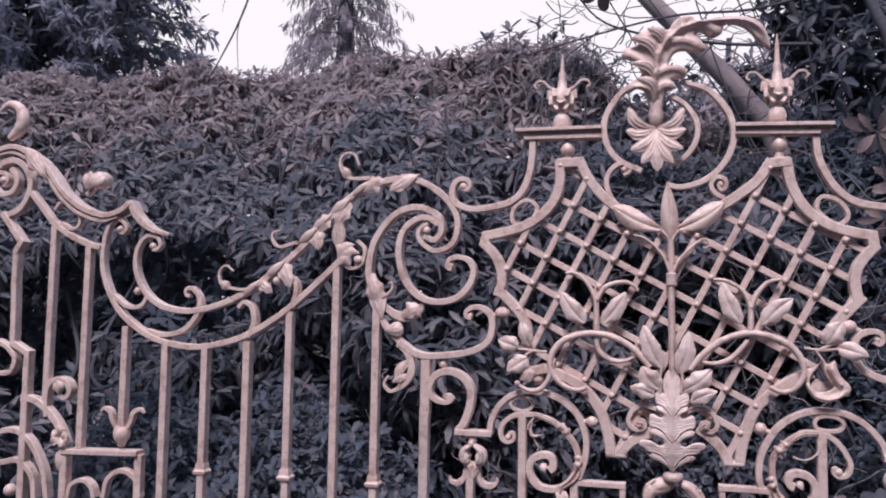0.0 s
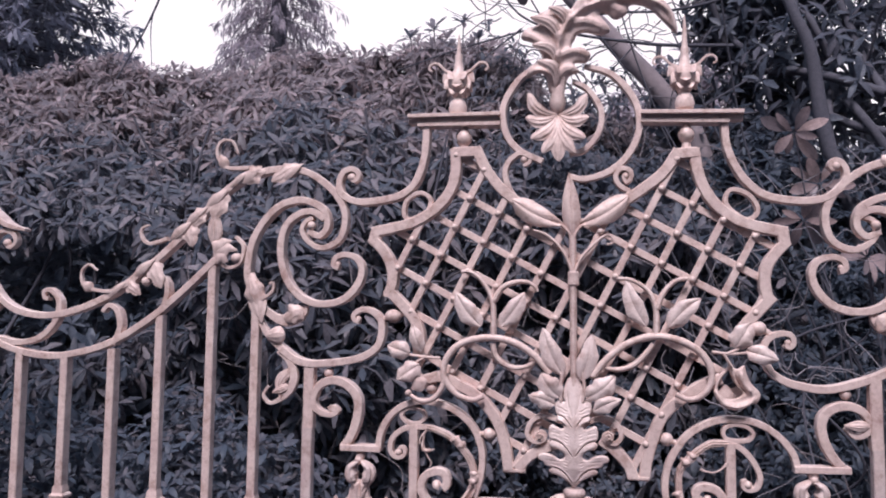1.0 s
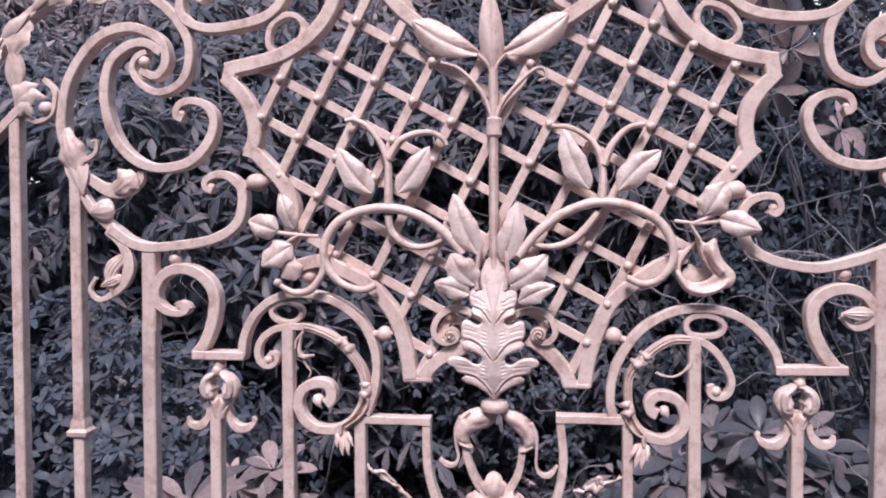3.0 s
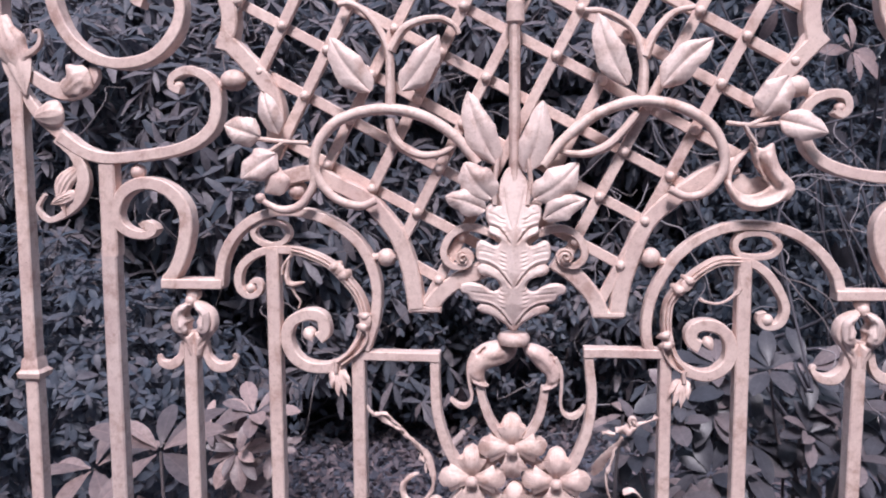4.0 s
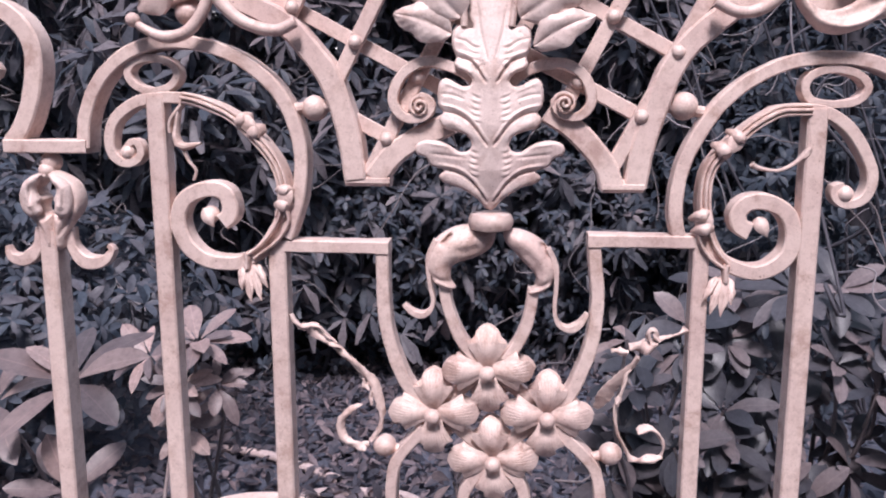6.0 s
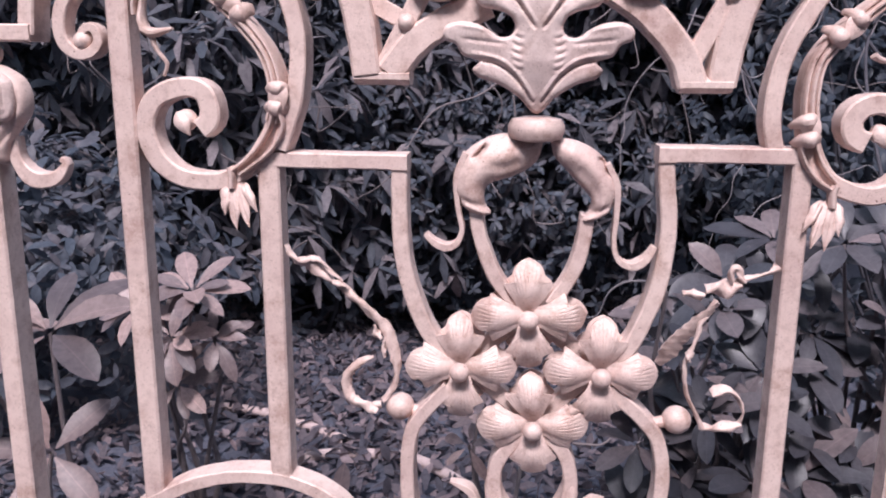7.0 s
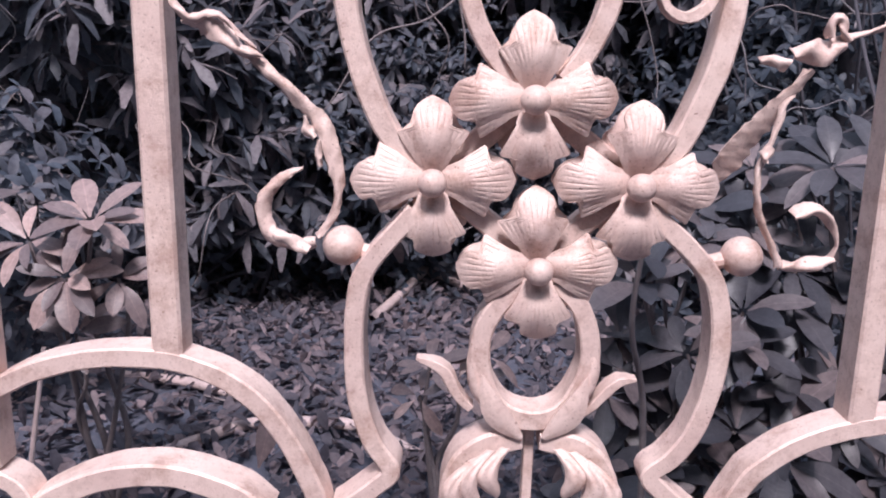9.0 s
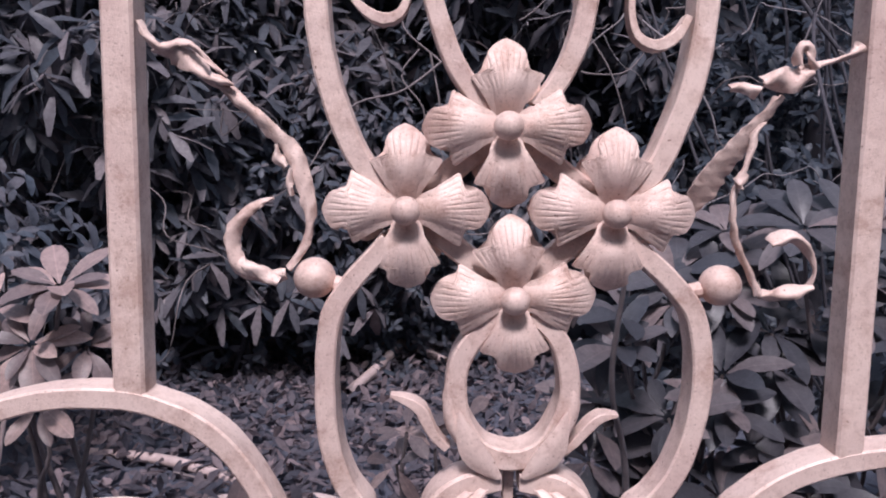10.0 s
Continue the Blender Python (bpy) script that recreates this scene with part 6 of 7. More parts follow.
pier_bar([(-1.88, 1.963), (-1.857, 1.988), (-1.819, 1.976), (-1.789, 1.944), (-1.787, 1.915), (-1.813, 1.903), (-1.852, 1.921)], 0.010, 0.018, name="ring")
pier_bar([(-1.765, 2.008), (-1.752, 2.020), (-1.74, 2.036)], 0.016, 0.014, name="acorn_stem")
ball("acorn", -1.719, 2.052, 0.033, I, pier, sz=0.85)
for k in range(5):
    blade("acorn_leaf", (-1.75 + 0.004 * k, 2.022 + 0.002 * k), (-1.752 + 0.018 * k, 2.078 - 0.008 * abs(k - 1)), 0.020, I, pier, y=-0.030, bulge=0.008, fold=0.3, shape="lobe", seed=330 + k)
bar("shelf", [(-1.802, 1.218), (-1.535, 1.225)], 0.017, 0.04, I, pier)
pier_bar([(-2.07, 1.55), (-2.026, 1.53), (-1.997, 1.495), (-2.013, 1.454), (-2.051, 1.449)], 0.016)
pier_bar([(-1.852, 1.07), (-1.871, 1.157), (-1.928, 1.245), (-1.993, 1.274), (-2.056, 1.26)], 0.018)
pier_bar([(-1.897, 1.067), (-1.911, 1.137), (-1.964, 1.18), (-2.027, 1.171)], 0.018)
ball("scroll_eye", -1.995, 1.085, 0.02, I, pier)
pier_bar([(-1.775, 1.076), (-1.764, 1.117), (-1.725, 1.134), (-1.694, 1.116), (-1.682, 1.083)], 0.013, name="ring")
pier_bar([(-1.652, 1.085), (-1.637, 1.143), (-1.59, 1.17), (-1.543, 1.147), (-1.527, 1.095)], 0.015, name="ring")
for x, z0, z1 in ((-1.876, 1.36, 1.92), (-1.745, 1.23, 1.85)):
    bar("bar", [(x, z0), (x, z1)], GREEK, 0.025, I, pier)
bar("bar", [(-1.599, 1.28), (-1.599, 1.605)], GREEK, 0.025, I, pier)
v, f = lathe_data([(0.012, 0.03), (0.02, 0.024), (0.026, 0.01), (0.024, -0.008), (0.014, -0.022), (0.01, -0.034)], -1.601, 0, 1.275, 14)
finish("bulb", v, f, I, pier)
for s in (1, -1):
    bar("curled_leaf", [(-1.6 + 0.010 * s, 1.285), (-1.6 + 0.03 * s, 1.315), (-1.6 + 0.04 * s, 1.345), (-1.6 + 0.062 * s, 1.355), (-1.6 + 0.075 * s, 1.345)], 0.012, 0.014, I, pier, taper=[0.8, 1, 1.4, 1.2, 0.4])
for k, (dx, dz) in enumerate(((-0.03, 0.02), (0.0, 0.045), (0.03, 0.01), (-0.035, -0.02), (0.02, -0.03))):
    blade("rosette_leaf", (-1.80, 1.262), (-1.80 + dx, 1.262 + dz), 0.036, I, pier, y=-0.02, bulge=0.014, pleat=0.002, m=11, ripple=0.2, seed=310 + k)
blade("leaf", (-1.80, 1.23), (-1.81, 1.16), 0.04, I, pier, y=-0.012, seed=320)
pier_bar([(-1.87, 1.32), (-1.868, 1.40), (-1.845, 1.432), (-1.805, 1.432), (-1.785, 1.405), (-1.80, 1.38), (-1.83, 1.385)], 0.013, name="scroll", taper=[1, 1, 1.2, 1.5, 1.2, 0.6])
blade("leaf", (-1.845, 1.405), (-1.80, 1.425), 0.035, I, pier, y=-0.016, ripple=0.3, seed=321)
for x in (-1.951, -1.795, -1.535):
    bar("bar", [(x, 0.0), (x, 1.22 if x > -1.9 else 1.39)], 0.024, 0.026, I, pier)
pier_bar([(-2.1, 0.06), (-1.53, 0.06)], 0.03, 0.03, name="bottom_rail")

# fitted shift of some millimetres that lines the drawn ironwork up with the camera
FIT_X = (0.00553, 0.00837, -0.00379, -0.01715, -0.00585, 0.00579, -0.0044)
FIT_Z = (-0.00105, 0.0014, -0.00716, 0.00105, -0.01721, 0.01278, 0.00099)


def refitted(v):
    """Points of the drawn ironwork after the fitted shift."""
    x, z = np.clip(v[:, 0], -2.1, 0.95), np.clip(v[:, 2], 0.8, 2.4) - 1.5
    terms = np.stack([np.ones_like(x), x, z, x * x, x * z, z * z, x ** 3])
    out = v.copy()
    out[:, 0] += np.array(FIT_X) @ terms
    out[:, 2] += (np.array(FIT_Z) @ terms) * np.clip((v[:, 2] - 0.3) / 0.4, 0, 1)
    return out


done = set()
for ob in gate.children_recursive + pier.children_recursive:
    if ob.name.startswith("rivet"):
        ob.location = refitted(np.array([ob.location]))[0]
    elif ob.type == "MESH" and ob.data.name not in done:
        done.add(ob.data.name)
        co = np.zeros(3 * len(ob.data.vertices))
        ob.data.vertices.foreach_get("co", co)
        ob.data.vertices.foreach_set("co", refitted(co.reshape(-1, 3)).ravel())
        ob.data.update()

# ---- plants ----
rng = np.random.default_rng(7)


def unit(v):
    return v / np.maximum(np.linalg.norm(v, axis=-1, keepdims=True), 1e-9)


def leaves_data(base, way, up, length, width, droop, fold=0.25, rows=4):
    """Many lance-shaped leaves at once: each a folded, drooping blade."""
    n = len(base)
    way = unit(way)
    side = unit(np.cross(way, up))
    up = np.cross(side, way)
    if rows == 4:
        us, ws = np.array([0, 0.32, 0.74, 1.0]), np.array([0.16, 0.92, 0.92, 0.22])
    elif rows == 3:
        us, ws = np.array([0, 0.58, 1.0]), np.array([0.26, 1.0, 0.34])
    elif rows == 2:
        us, ws = np.array([0, 0.5, 1.0]), np.array([0.25, 1.0, 0.10])
    else:
        us, ws = np.array([0, 0.12, 0.28, 0.45, 0.62, 0.78, 0.91, 1.0]), np.array([0.08, 0.26, 0.66, 0.94, 1.0, 0.88, 0.58, 0.06])
    k = len(us)
    length, width, droop = (np.broadcast_to(np.asarray(a, float), (n,)) for a in (length, width, droop))
    mid = base[:, None] + way[:, None] * (length[:, None] * us)[..., None] - up[:, None] * (length[:, None] * droop[:, None] * us ** 2)[..., None]
    half = 0.5 * width[:, None] * ws
    rise = (fold * half)[..., None] * up[:, None]
    if rows == 2:
        v = np.stack([mid - side[:, None] * half[..., None], mid + side[:, None] * half[..., None]], 2).reshape(-1, 3)
        cell = np.array([(0, 1, 3, 2), (2, 3, 5, 4)])
        return v, (cell[None] + (np.arange(n) * 6)[:, None, None]).reshape(-1, 4)
    v = np.stack([mid - side[:, None] * half[..., None] + rise, mid, mid + side[:, None] * half[..., None] + rise], 2).reshape(-1, 3)
    cell = []
    for i in range(k - 1):
        for j in range(2):
            a = i * 3 + j
            cell.append((a, a + 1, a + 4, a + 3))
    cell = np.array(cell)
    f = (cell[None] + (np.arange(n) * 3 * k)[:, None, None]).reshape(-1, 4)
    return v, f


def whorls(centre, axis, count, length, width, lift=(10, 55), spread=0.2, droop=(0.1, 0.4), rows=4):
    """Leaves in rosettes round the ends of twigs."""
    n = len(centre)
    axis = unit(axis)
    ref = np.where(np.abs(axis[:, 2:3]) > 0.9, np.array([[1.0, 0, 0]]), np.array([[0, 0, 1.0]]))
    a = unit(np.cross(axis, ref))
    b = np.cross(axis, a)
    ang = np.arange(count)[None] * 2.399963 + rng.random((n, 1)) * 6.28 + rng.normal(0, 0.15, (n, count))
    el = np.radians(rng.uniform(*lift, (n, count)))
    d = (np.cos(ang) * np.cos(el))[..., None] * a[:, None] + (np.sin(ang) * np.cos(el))[..., None] * b[:, None] + np.sin(el)[..., None] * axis[:, None]
    L = length * rng.uniform(1 - spread * 2, 1 + spread, (n, count))
    base = centre[:, None] + d * 0.02 * L[..., None] - axis[:, None] * rng.uniform(0, 0.25, (n, count, 1)) * length
    up = np.broadcast_to(axis[:, None] + np.array([0, 0, 0.6]), d.shape) + rng.normal(0, 0.15, d.shape)
    W = L * width * rng.uniform(0.85, 1.15, L.shape)
    return leaves_data(base.reshape(-1, 3), d.reshape(-1, 3), up.reshape(-1, 3), L.ravel(), W.ravel(), rng.uniform(*droop, L.size), rows=rows)


def big_mesh(name, v, f, mat, parent=None, label=""):
    me = bpy.data.meshes.new(name)
    f = np.asarray(f)
    me.vertices.add(len(v))
    me.vertices.foreach_set("co", np.ascontiguousarray(v, dtype=np.float32).ravel())
    me.loops.add(f.size)
    me.loops.foreach_set("vertex_index", f.astype(np.int32).ravel())
    me.polygons.add(len(f))
    me.polygons.foreach_set("loop_start", np.arange(0, f.size, f.shape[1], dtype=np.int32))
    me.polygons.foreach_set("use_smooth", np.ones(len(f), bool))
    me.update(calc_edges=True)
    me.materials.append(mat)
    ob = new(name, me)
    if parent is not None:
        ob.parent = parent
    if label:
        ob["label"] = label
    return ob


def joined(items):
    vs, fs, k = [], [], 0
    for v, f in items:
        vs.append(v)
        fs.append(f + k)
        k += len(v)
    return np.vstack(vs), np.vstack(fs)


def tube_data(points, r0, r1, sides=6, step=0.06):
    """A tapering, round stem through points in space."""
    p = np.array(points, float)
    p = np.vstack([2 * p[0] - p[1], p, 2 * p[-1] - p[-2]])
    out = []
    for k in range(1, len(p) - 2):
        a, b, c, d = p[k - 1:k + 3]
        n = max(2, int(np.ceil(np.linalg.norm(c - b) / step)))
        for u in np.arange(n) / n:
            out.append(0.5 * (2 * b + (c - a) * u + (2 * a - 5 * b + 4 * c - d) * u * u + (3 * b - a - 3 * c + d) * u ** 3))
    out.append(p[-2])
    c = np.array(out)
    t = unit(np.gradient(c, axis=0))
    ref = np.array([0.31, 0.12, 0.94]) if abs(t[:, 2]).mean() < 0.8 else np.array([1.0, 0.1, 0])
    a = unit(np.cross(t, ref))
    b = np.cross(t, a)
    r = np.linspace(r0, r1, len(c))
    ang = np.arange(sides) * math.tau / sides
    v = c[:, None] + r[:, None, None] * (np.cos(ang)[None, :, None] * a[:, None] + np.sin(ang)[None, :, None] * b[:, None])
    n = len(c)
    f = np.array([(i * sides + j, i * sides + (j + 1) % sides, (i + 1) * sides + (j + 1) % sides, (i + 1) * sides + j) for i in range(n - 1) for j in range(sides)])
    return v.reshape(-1, 3), f


def tube(name, points, r0, r1, mat, parent=None, label="", sides=6, step=0.06):
    v, f = tube_data(points, r0, r1, sides, step)
    return big_mesh(name, v, f, mat, parent, label)


def wander(start, end, wob, n=5):
    """Points of a crooked stem between two places."""
    s, e = np.array(start, float), np.array(end, float)
    u = np.linspace(0, 1, n)[:, None]
    return s + (e - s) * u + rng.normal(0, wob, (n, 3)) * np.sin(np.pi * u)


# tall rhododendron hedge behind the gate
def hedge_face(x, z):
    return 2.75 + 0.28 * np.sin(1.3 * x + 0.7) + 0.16 * np.sin(3.1 * x + 1.9 * z) + 0.12 * np.sin(5.2 * z + 2.3 * x) + 1.5 * np.clip(z - 2.15, 0, 4)


def hedge_top(x):
    return 4.27 + 0.07 * np.sin(1.3 * x + 0.4) + 0.07 * np.sin(3.1 * x) + 0.05 * np.sin(7 * x + 1) - 1.30 * np.clip((x + 0.95) / 1.0, 0, 1)


hedge = tagged(new("rhododendron_hedge"), "tall dense evergreen rhododendron hedge behind the iron gate", "hedge")
hx = rng.uniform(-8.0, 1.3, 8600)
hz = rng.uniform(0.05, 1, 8600) ** 0.8 * hedge_top(hx)
hollow = (((hx + 3.55) / 0.80) ** 2 + ((hz - 1.80) / 0.42) ** 2 < 1) | (((hx + 4.5) / 0.5) ** 2 + ((hz - 1.5) / 0.6) ** 2 < 1)
hollow |= (((hx - 0.34) / 0.20) ** 2 + ((hz - 3.05) / 0.36) ** 2 < 1)
hx, hz = hx[~hollow], hz[~hollow]
hy = hedge_face(hx, hz) + rng.exponential(0.10, len(hx)) + 0.16 * np.sin(7.3 * hx + 2.1 * np.sin(3.1 * hz)) * np.sin(8.9 * hz + 1.7 * np.sin(2.3 * hx))
# sparse, deeper growth in the shade behind the vines
hy += 0.9 * ((np.arange(len(hx)) % 9 < 5) & (hx > -0.25) & (hz < 2.0))
ax = np.stack([rng.normal(0, 0.35, len(hx)), -0.75 + rng.normal(0, 0.3, len(hx)), 0.65 + rng.normal(0, 0.3, len(hx))], 1)
# upper whorls that get the paler, sunlit colour
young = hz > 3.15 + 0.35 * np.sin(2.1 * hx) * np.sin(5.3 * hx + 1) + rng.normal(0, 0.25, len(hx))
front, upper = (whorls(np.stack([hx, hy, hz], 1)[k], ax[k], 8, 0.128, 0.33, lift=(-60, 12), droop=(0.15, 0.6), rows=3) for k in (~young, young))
dx = rng.uniform(-9.0, 1.5, 5000)
dz = rng.uniform(0.1, 1, 5000) * hedge_top(dx)
dark = whorls(np.stack([dx, hedge_face(dx, dz) + rng.uniform(0.45, 1.5, len(dx)), dz], 1), np.stack([rng.normal(0, 0.4, len(dx)), np.full(len(dx), -0.6), np.full(len(dx), 0.7)], 1), 6, 0.14, 0.48, rows=3)
tx = rng.uniform(-9.0, 1.2, 2100)
tz = hedge_top(tx) + rng.normal(0, 0.07, len(tx))
crown = whorls(np.stack([tx, hedge_face(tx, tz) + rng.uniform(-0.05, 1.6, len(tx)), tz], 1), np.stack([rng.normal(0, 0.3, len(tx)), -0.3 + rng.normal(0, 0.3, len(tx)), np.ones(len(tx))], 1), 7, 0.125, 0.34, lift=(-10, 55), rows=3)
ob = big_mesh("inner_foliage", dark[0], dark[1], leaf_dark, hedge)
ob["kind"] = "stuff"
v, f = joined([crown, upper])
ob = big_mesh("young_foliage", v, f, leaf_lit, hedge, "paler leaves along the top, sunlight put into their colour")
ob["kind"] = "stuff"
ob = big_mesh("foliage", front[0], front[1], leaf_hedge, hedge)
ob["kind"] = "stuff"
bx = rng.uniform(-10, 5.5, 7600)
bz = rng.uniform(0.0, 1, 7600) * (3.15 + 0.15 * np.sin(2 * bx) - 0.5 * np.exp(-((bx - 0.65) / 0.5) ** 2))
v, f = whorls(np.stack([bx, 5.4 + 2.2 * (bx < -1.2) + rng.uniform(0, 0.8, len(bx)) + 0.3 * np.sin(2.2 * bx), bz * np.where(bx < -1.2, 1.3, 1.0)], 1), np.stack([rng.normal(0, 0.4, len(bx)), np.full(len(bx), -0.7), np.full(len(bx), 0.6)], 1), 5, 0.25, 0.5, rows=2)
ob = big_mesh("rear_foliage", v, f, leaf_hedge, hedge)
ob["kind"] = "stuff"
ux, uz = rng.uniform(-0.6, 1.9, 3600), rng.uniform(0.55, 2.75, 3600)
v, f = whorls(np.stack([ux, 3.45 + 0.25 * np.sin(3 * ux + 2 * uz) + rng.exponential(0.18, len(ux)), uz], 1), np.stack([rng.normal(0, 0.5, len(ux)), -0.7 + rng.normal(0, 0.3, len(ux)), 0.6 + rng.normal(0, 0.3, len(ux))], 1), 5, 0.062, 0.46, lift=(-30, 45), rows=3)
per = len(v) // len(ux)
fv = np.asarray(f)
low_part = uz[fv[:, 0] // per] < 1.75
# the low part takes the darkened leaf, so shade is painted in below
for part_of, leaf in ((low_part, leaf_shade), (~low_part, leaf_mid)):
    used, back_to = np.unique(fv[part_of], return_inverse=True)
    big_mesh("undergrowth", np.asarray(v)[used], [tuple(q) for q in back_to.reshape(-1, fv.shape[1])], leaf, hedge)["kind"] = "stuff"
ux, uz = rng.uniform(-3.2, 0.1, 3000), rng.uniform(0.10, 1.75, 3000)
v, f = whorls(np.stack([ux, 3.25 + 0.2 * np.sin(3 * ux + 2 * uz) + rng.exponential(0.15, len(ux)), uz], 1), np.stack([rng.normal(0, 0.5, len(ux)), -0.7 + rng.normal(0, 0.3, len(ux)), 0.6 + rng.normal(0, 0.3, len(ux))], 1), 5, 0.075, 0.44, lift=(-35, 40), rows=3)
big_mesh("undergrowth", v, f, leaf_dark, hedge)["kind"] = "stuff"
for k in range(34):
    x = rng.uniform(-6.5, 1.0)
    y = 3.4 + rng.uniform(-0.3, 0.5)
    tube("stem", wander((x, y, -0.02), (x + rng.normal(0, 0.4), hedge_face(x, 2.6) + 0.15, rng.uniform(2.3, 3.2)), 0.10), 0.028, 0.008, bark_dark, hedge)


# rounded evergreen shrubs in front of the hedge
def shrub(name, label, c, r, n, L, wd, mat, per=6, seedstem=5, lo=0.0):
    ob = tagged(new(name), label, "shrub", "evergreen shrubs round the hedge")
    c, r = np.array(c), np.array(r)
    ob.location = (c[0], c[1], 0)
    d = unit(rng.normal(0, 1, (n, 3)) + np.array([0, -0.25, 0.25]))
    rad = rng.uniform(0.30, 1.0, (n, 1)) ** 0.5 * (1 + 0.14 * np.sin(5 * d[:, :1] + 3) + 0.12 * np.sin(7 * d[:, 2:3] + 1))
    p = c + d * rad * r
    keep = p[:, 2] > lo
    p, d = p[keep], d[keep]
    v, f = whorls(p, d + np.array([0, -0.2, 0.45]), per, L, wd, lift=(-25, 50), droop=(0.1, 0.7), spread=0.25)
    fo = big_mesh("foliage", v - np.array([c[0], c[1], 0]), f, mat, ob)
    fo["kind"] = "stuff"
    for k in range(seedstem):
        e = c + unit(rng.normal(0, 1, 3)) * r * 0.7
        e[2] = abs(e[2])
        pts = wander((c[0] + rng.normal(0, 0.06), c[1] + rng.normal(0, 0.06), -0.02), e, 0.10) - np.array([c[0], c[1], 0])
        tube("stem", pts, 0.012, 0.003, bark_dark, ob)
    return ob


shrub("evergreen_shrub", "small-leaved evergreen shrub on the leaf mould", (-1.75, 1.75, 0.62), (0.75, 0.5, 0.55), 700, 0.060, 0.44, leaf_small)
shrub("evergreen_shrub", "small-leaved evergreen shrub with dark gaps", (-2.75, 1.8, 0.55), (0.7, 0.5, 0.6), 520, 0.068, 0.42, leaf_small)
shrub("evergreen_shrub", "dense small-leaved shrub before the hedge", (-0.95, 2.95, 0.85), (0.75, 0.4, 0.85), 1050, 0.050, 0.46, leaf_small)
shrub("evergreen_shrub", "dense small-leaved shrub before the hedge", (0.15, 3.25, 0.75), (0.8, 0.4, 0.85), 1100, 0.044, 0.48, leaf_small)
shrub("dark_shrub", "small-leaved shrub, shade put into its leaf colour, behind pale vine stems", (1.35, 2.9, 0.95), (0.85, 0.6, 1.2), 1000, 0.050, 0.46, leaf_shade)
shrub("dark_shrub", "evergreen shrub with deep shade put into its leaf colour", (2.5, 2.6, 1.1), (0.8, 0.7, 1.3), 700, 0.075, 0.38, leaf_shade)
shrub("dark_shrub", "evergreen shrub with deep shade put into its leaf colour", (1.1, 3.5, 2.1), (0.8, 0.6, 0.75), 600, 0.085, 0.36, leaf_shade, lo=1.3)


# large-leaved young rhododendrons close behind the bars
BIG = []
for k in range(3):
    v, f = leaves_data(np.zeros((1, 3)), np.array([[1.0, 0, 0]]), np.array([[0, 0, 1.0]]), 1.0, (0.36, 0.41, 0.33)[k], (0.18, 0.34, 0.48)[k], fold=(0.25, 0.35, 0.18)[k], rows=8)
    me = bpy.data.meshes.new("leaf")
    me.from_pydata([tuple(q) for q in v], [], [tuple(q) for q in f])
    me.polygons.foreach_set("use_smooth", [True] * len(me.polygons))
    me.materials.append(None)
    BIG.append(me)


def leaf_material(name, low, mid, high):
    m, nd, ln, b = material(name, 0.45, 0.45)
    info = nd.new("ShaderNodeObjectInfo")
    col = ramp(nd, ln, info.outputs["Random"], [(0.0, low), (0.6, mid), (1.0, high)])
    co = nd.new("ShaderNodeTexCoord").outputs["Object"]
    sep = nd.new("ShaderNodeSeparateXYZ")
    ln.new(co, sep.inputs[0])
    ab = nd.new("ShaderNodeMath")
    ab.operation = "ABSOLUTE"
    ln.new(sep.outputs["Y"], ab.inputs[0])
    rib = ramp(nd, ln, ab.outputs[0], [(0.0, (1.35, 1.3, 1.28)), (0.014, (1, 1, 1))])
    n = noise_tex(nd, ln, 9.0, 5, 0.6, co)
    spots = ramp(nd, ln, n, [(0.3, (0.72, 0.70, 0.72)), (0.65, (1.08, 1.06, 1.05))])
    c = mix(nd, ln, 1.0, mix(nd, ln, 1.0, col, rib, "MULTIPLY"), spots, "MULTIPLY")
    through_leaf(m, nd, ln, b, c, 0.2)
    wave = nd.new("ShaderNodeTexWave")
    wave.bands_direction = "X"
    wave.inputs["Scale"].default_value = 4.5
    wave.inputs["Distortion"].default_value = 1.5
    ln.new(co, wave.inputs["Vector"])
    bump(nd, ln, b, wave.outputs["Fac"], 0.04, 0.006)
    return m


warm_leaf = leaf_material("pale_large_leaf", (0.13, 0.104, 0.110), (0.29, 0.210, 0.200), (0.48, 0.350, 0.320))
grey_leaf = leaf_material("grey_large_leaf", (0.044, 0.046, 0.058), (0.076, 0.072, 0.083), (0.205, 0.163, 0.165))
BIG_GREY = [me.copy() for me in BIG]
for meshes, wider in ((BIG, 1.12), (BIG_GREY, 1.22)):
    for me in meshes:
        for vert in me.vertices:
            vert.co.y *= wider
for a, b in zip(BIG, BIG_GREY):
    a.materials[0] = warm_leaf
    b.materials[0] = grey_leaf


def rosette(plant, at, axis, n, L, lift=(-12, 30), meshes=BIG):
    at, axis = Vector(at), Vector(axis).normalized()
    a = axis.orthogonal().normalized()
    b = axis.cross(a)
    turn = rng.random() * 6.28
    for k in range(n):
        g = turn + k * 2.399963 + rng.normal(0, 0.12)
        el = radians(rng.uniform(*lift) + 25 * (k / n))
        d = (a * math.cos(g) + b * math.sin(g)) * math.cos(el) + axis * math.sin(el)
        s = d.cross(axis + Vector((0, 0, 0.3))).normalized()
        up = s.cross(d)
        size = L * rng.uniform(0.72, 1.1) * (1 - 0.25 * k / n)
        m = Matrix((d, -s, up)).transposed().to_4x4()
        ob = new("leaf", meshes[int(rng.integers(3))])
        ob.parent = plant
        ob.matrix_basis = Matrix.Translation(at + d * 0.012 - plant.location) @ m @ Matrix.Diagonal((size, size * rng.uniform(0.78, 1.08), size, 1))


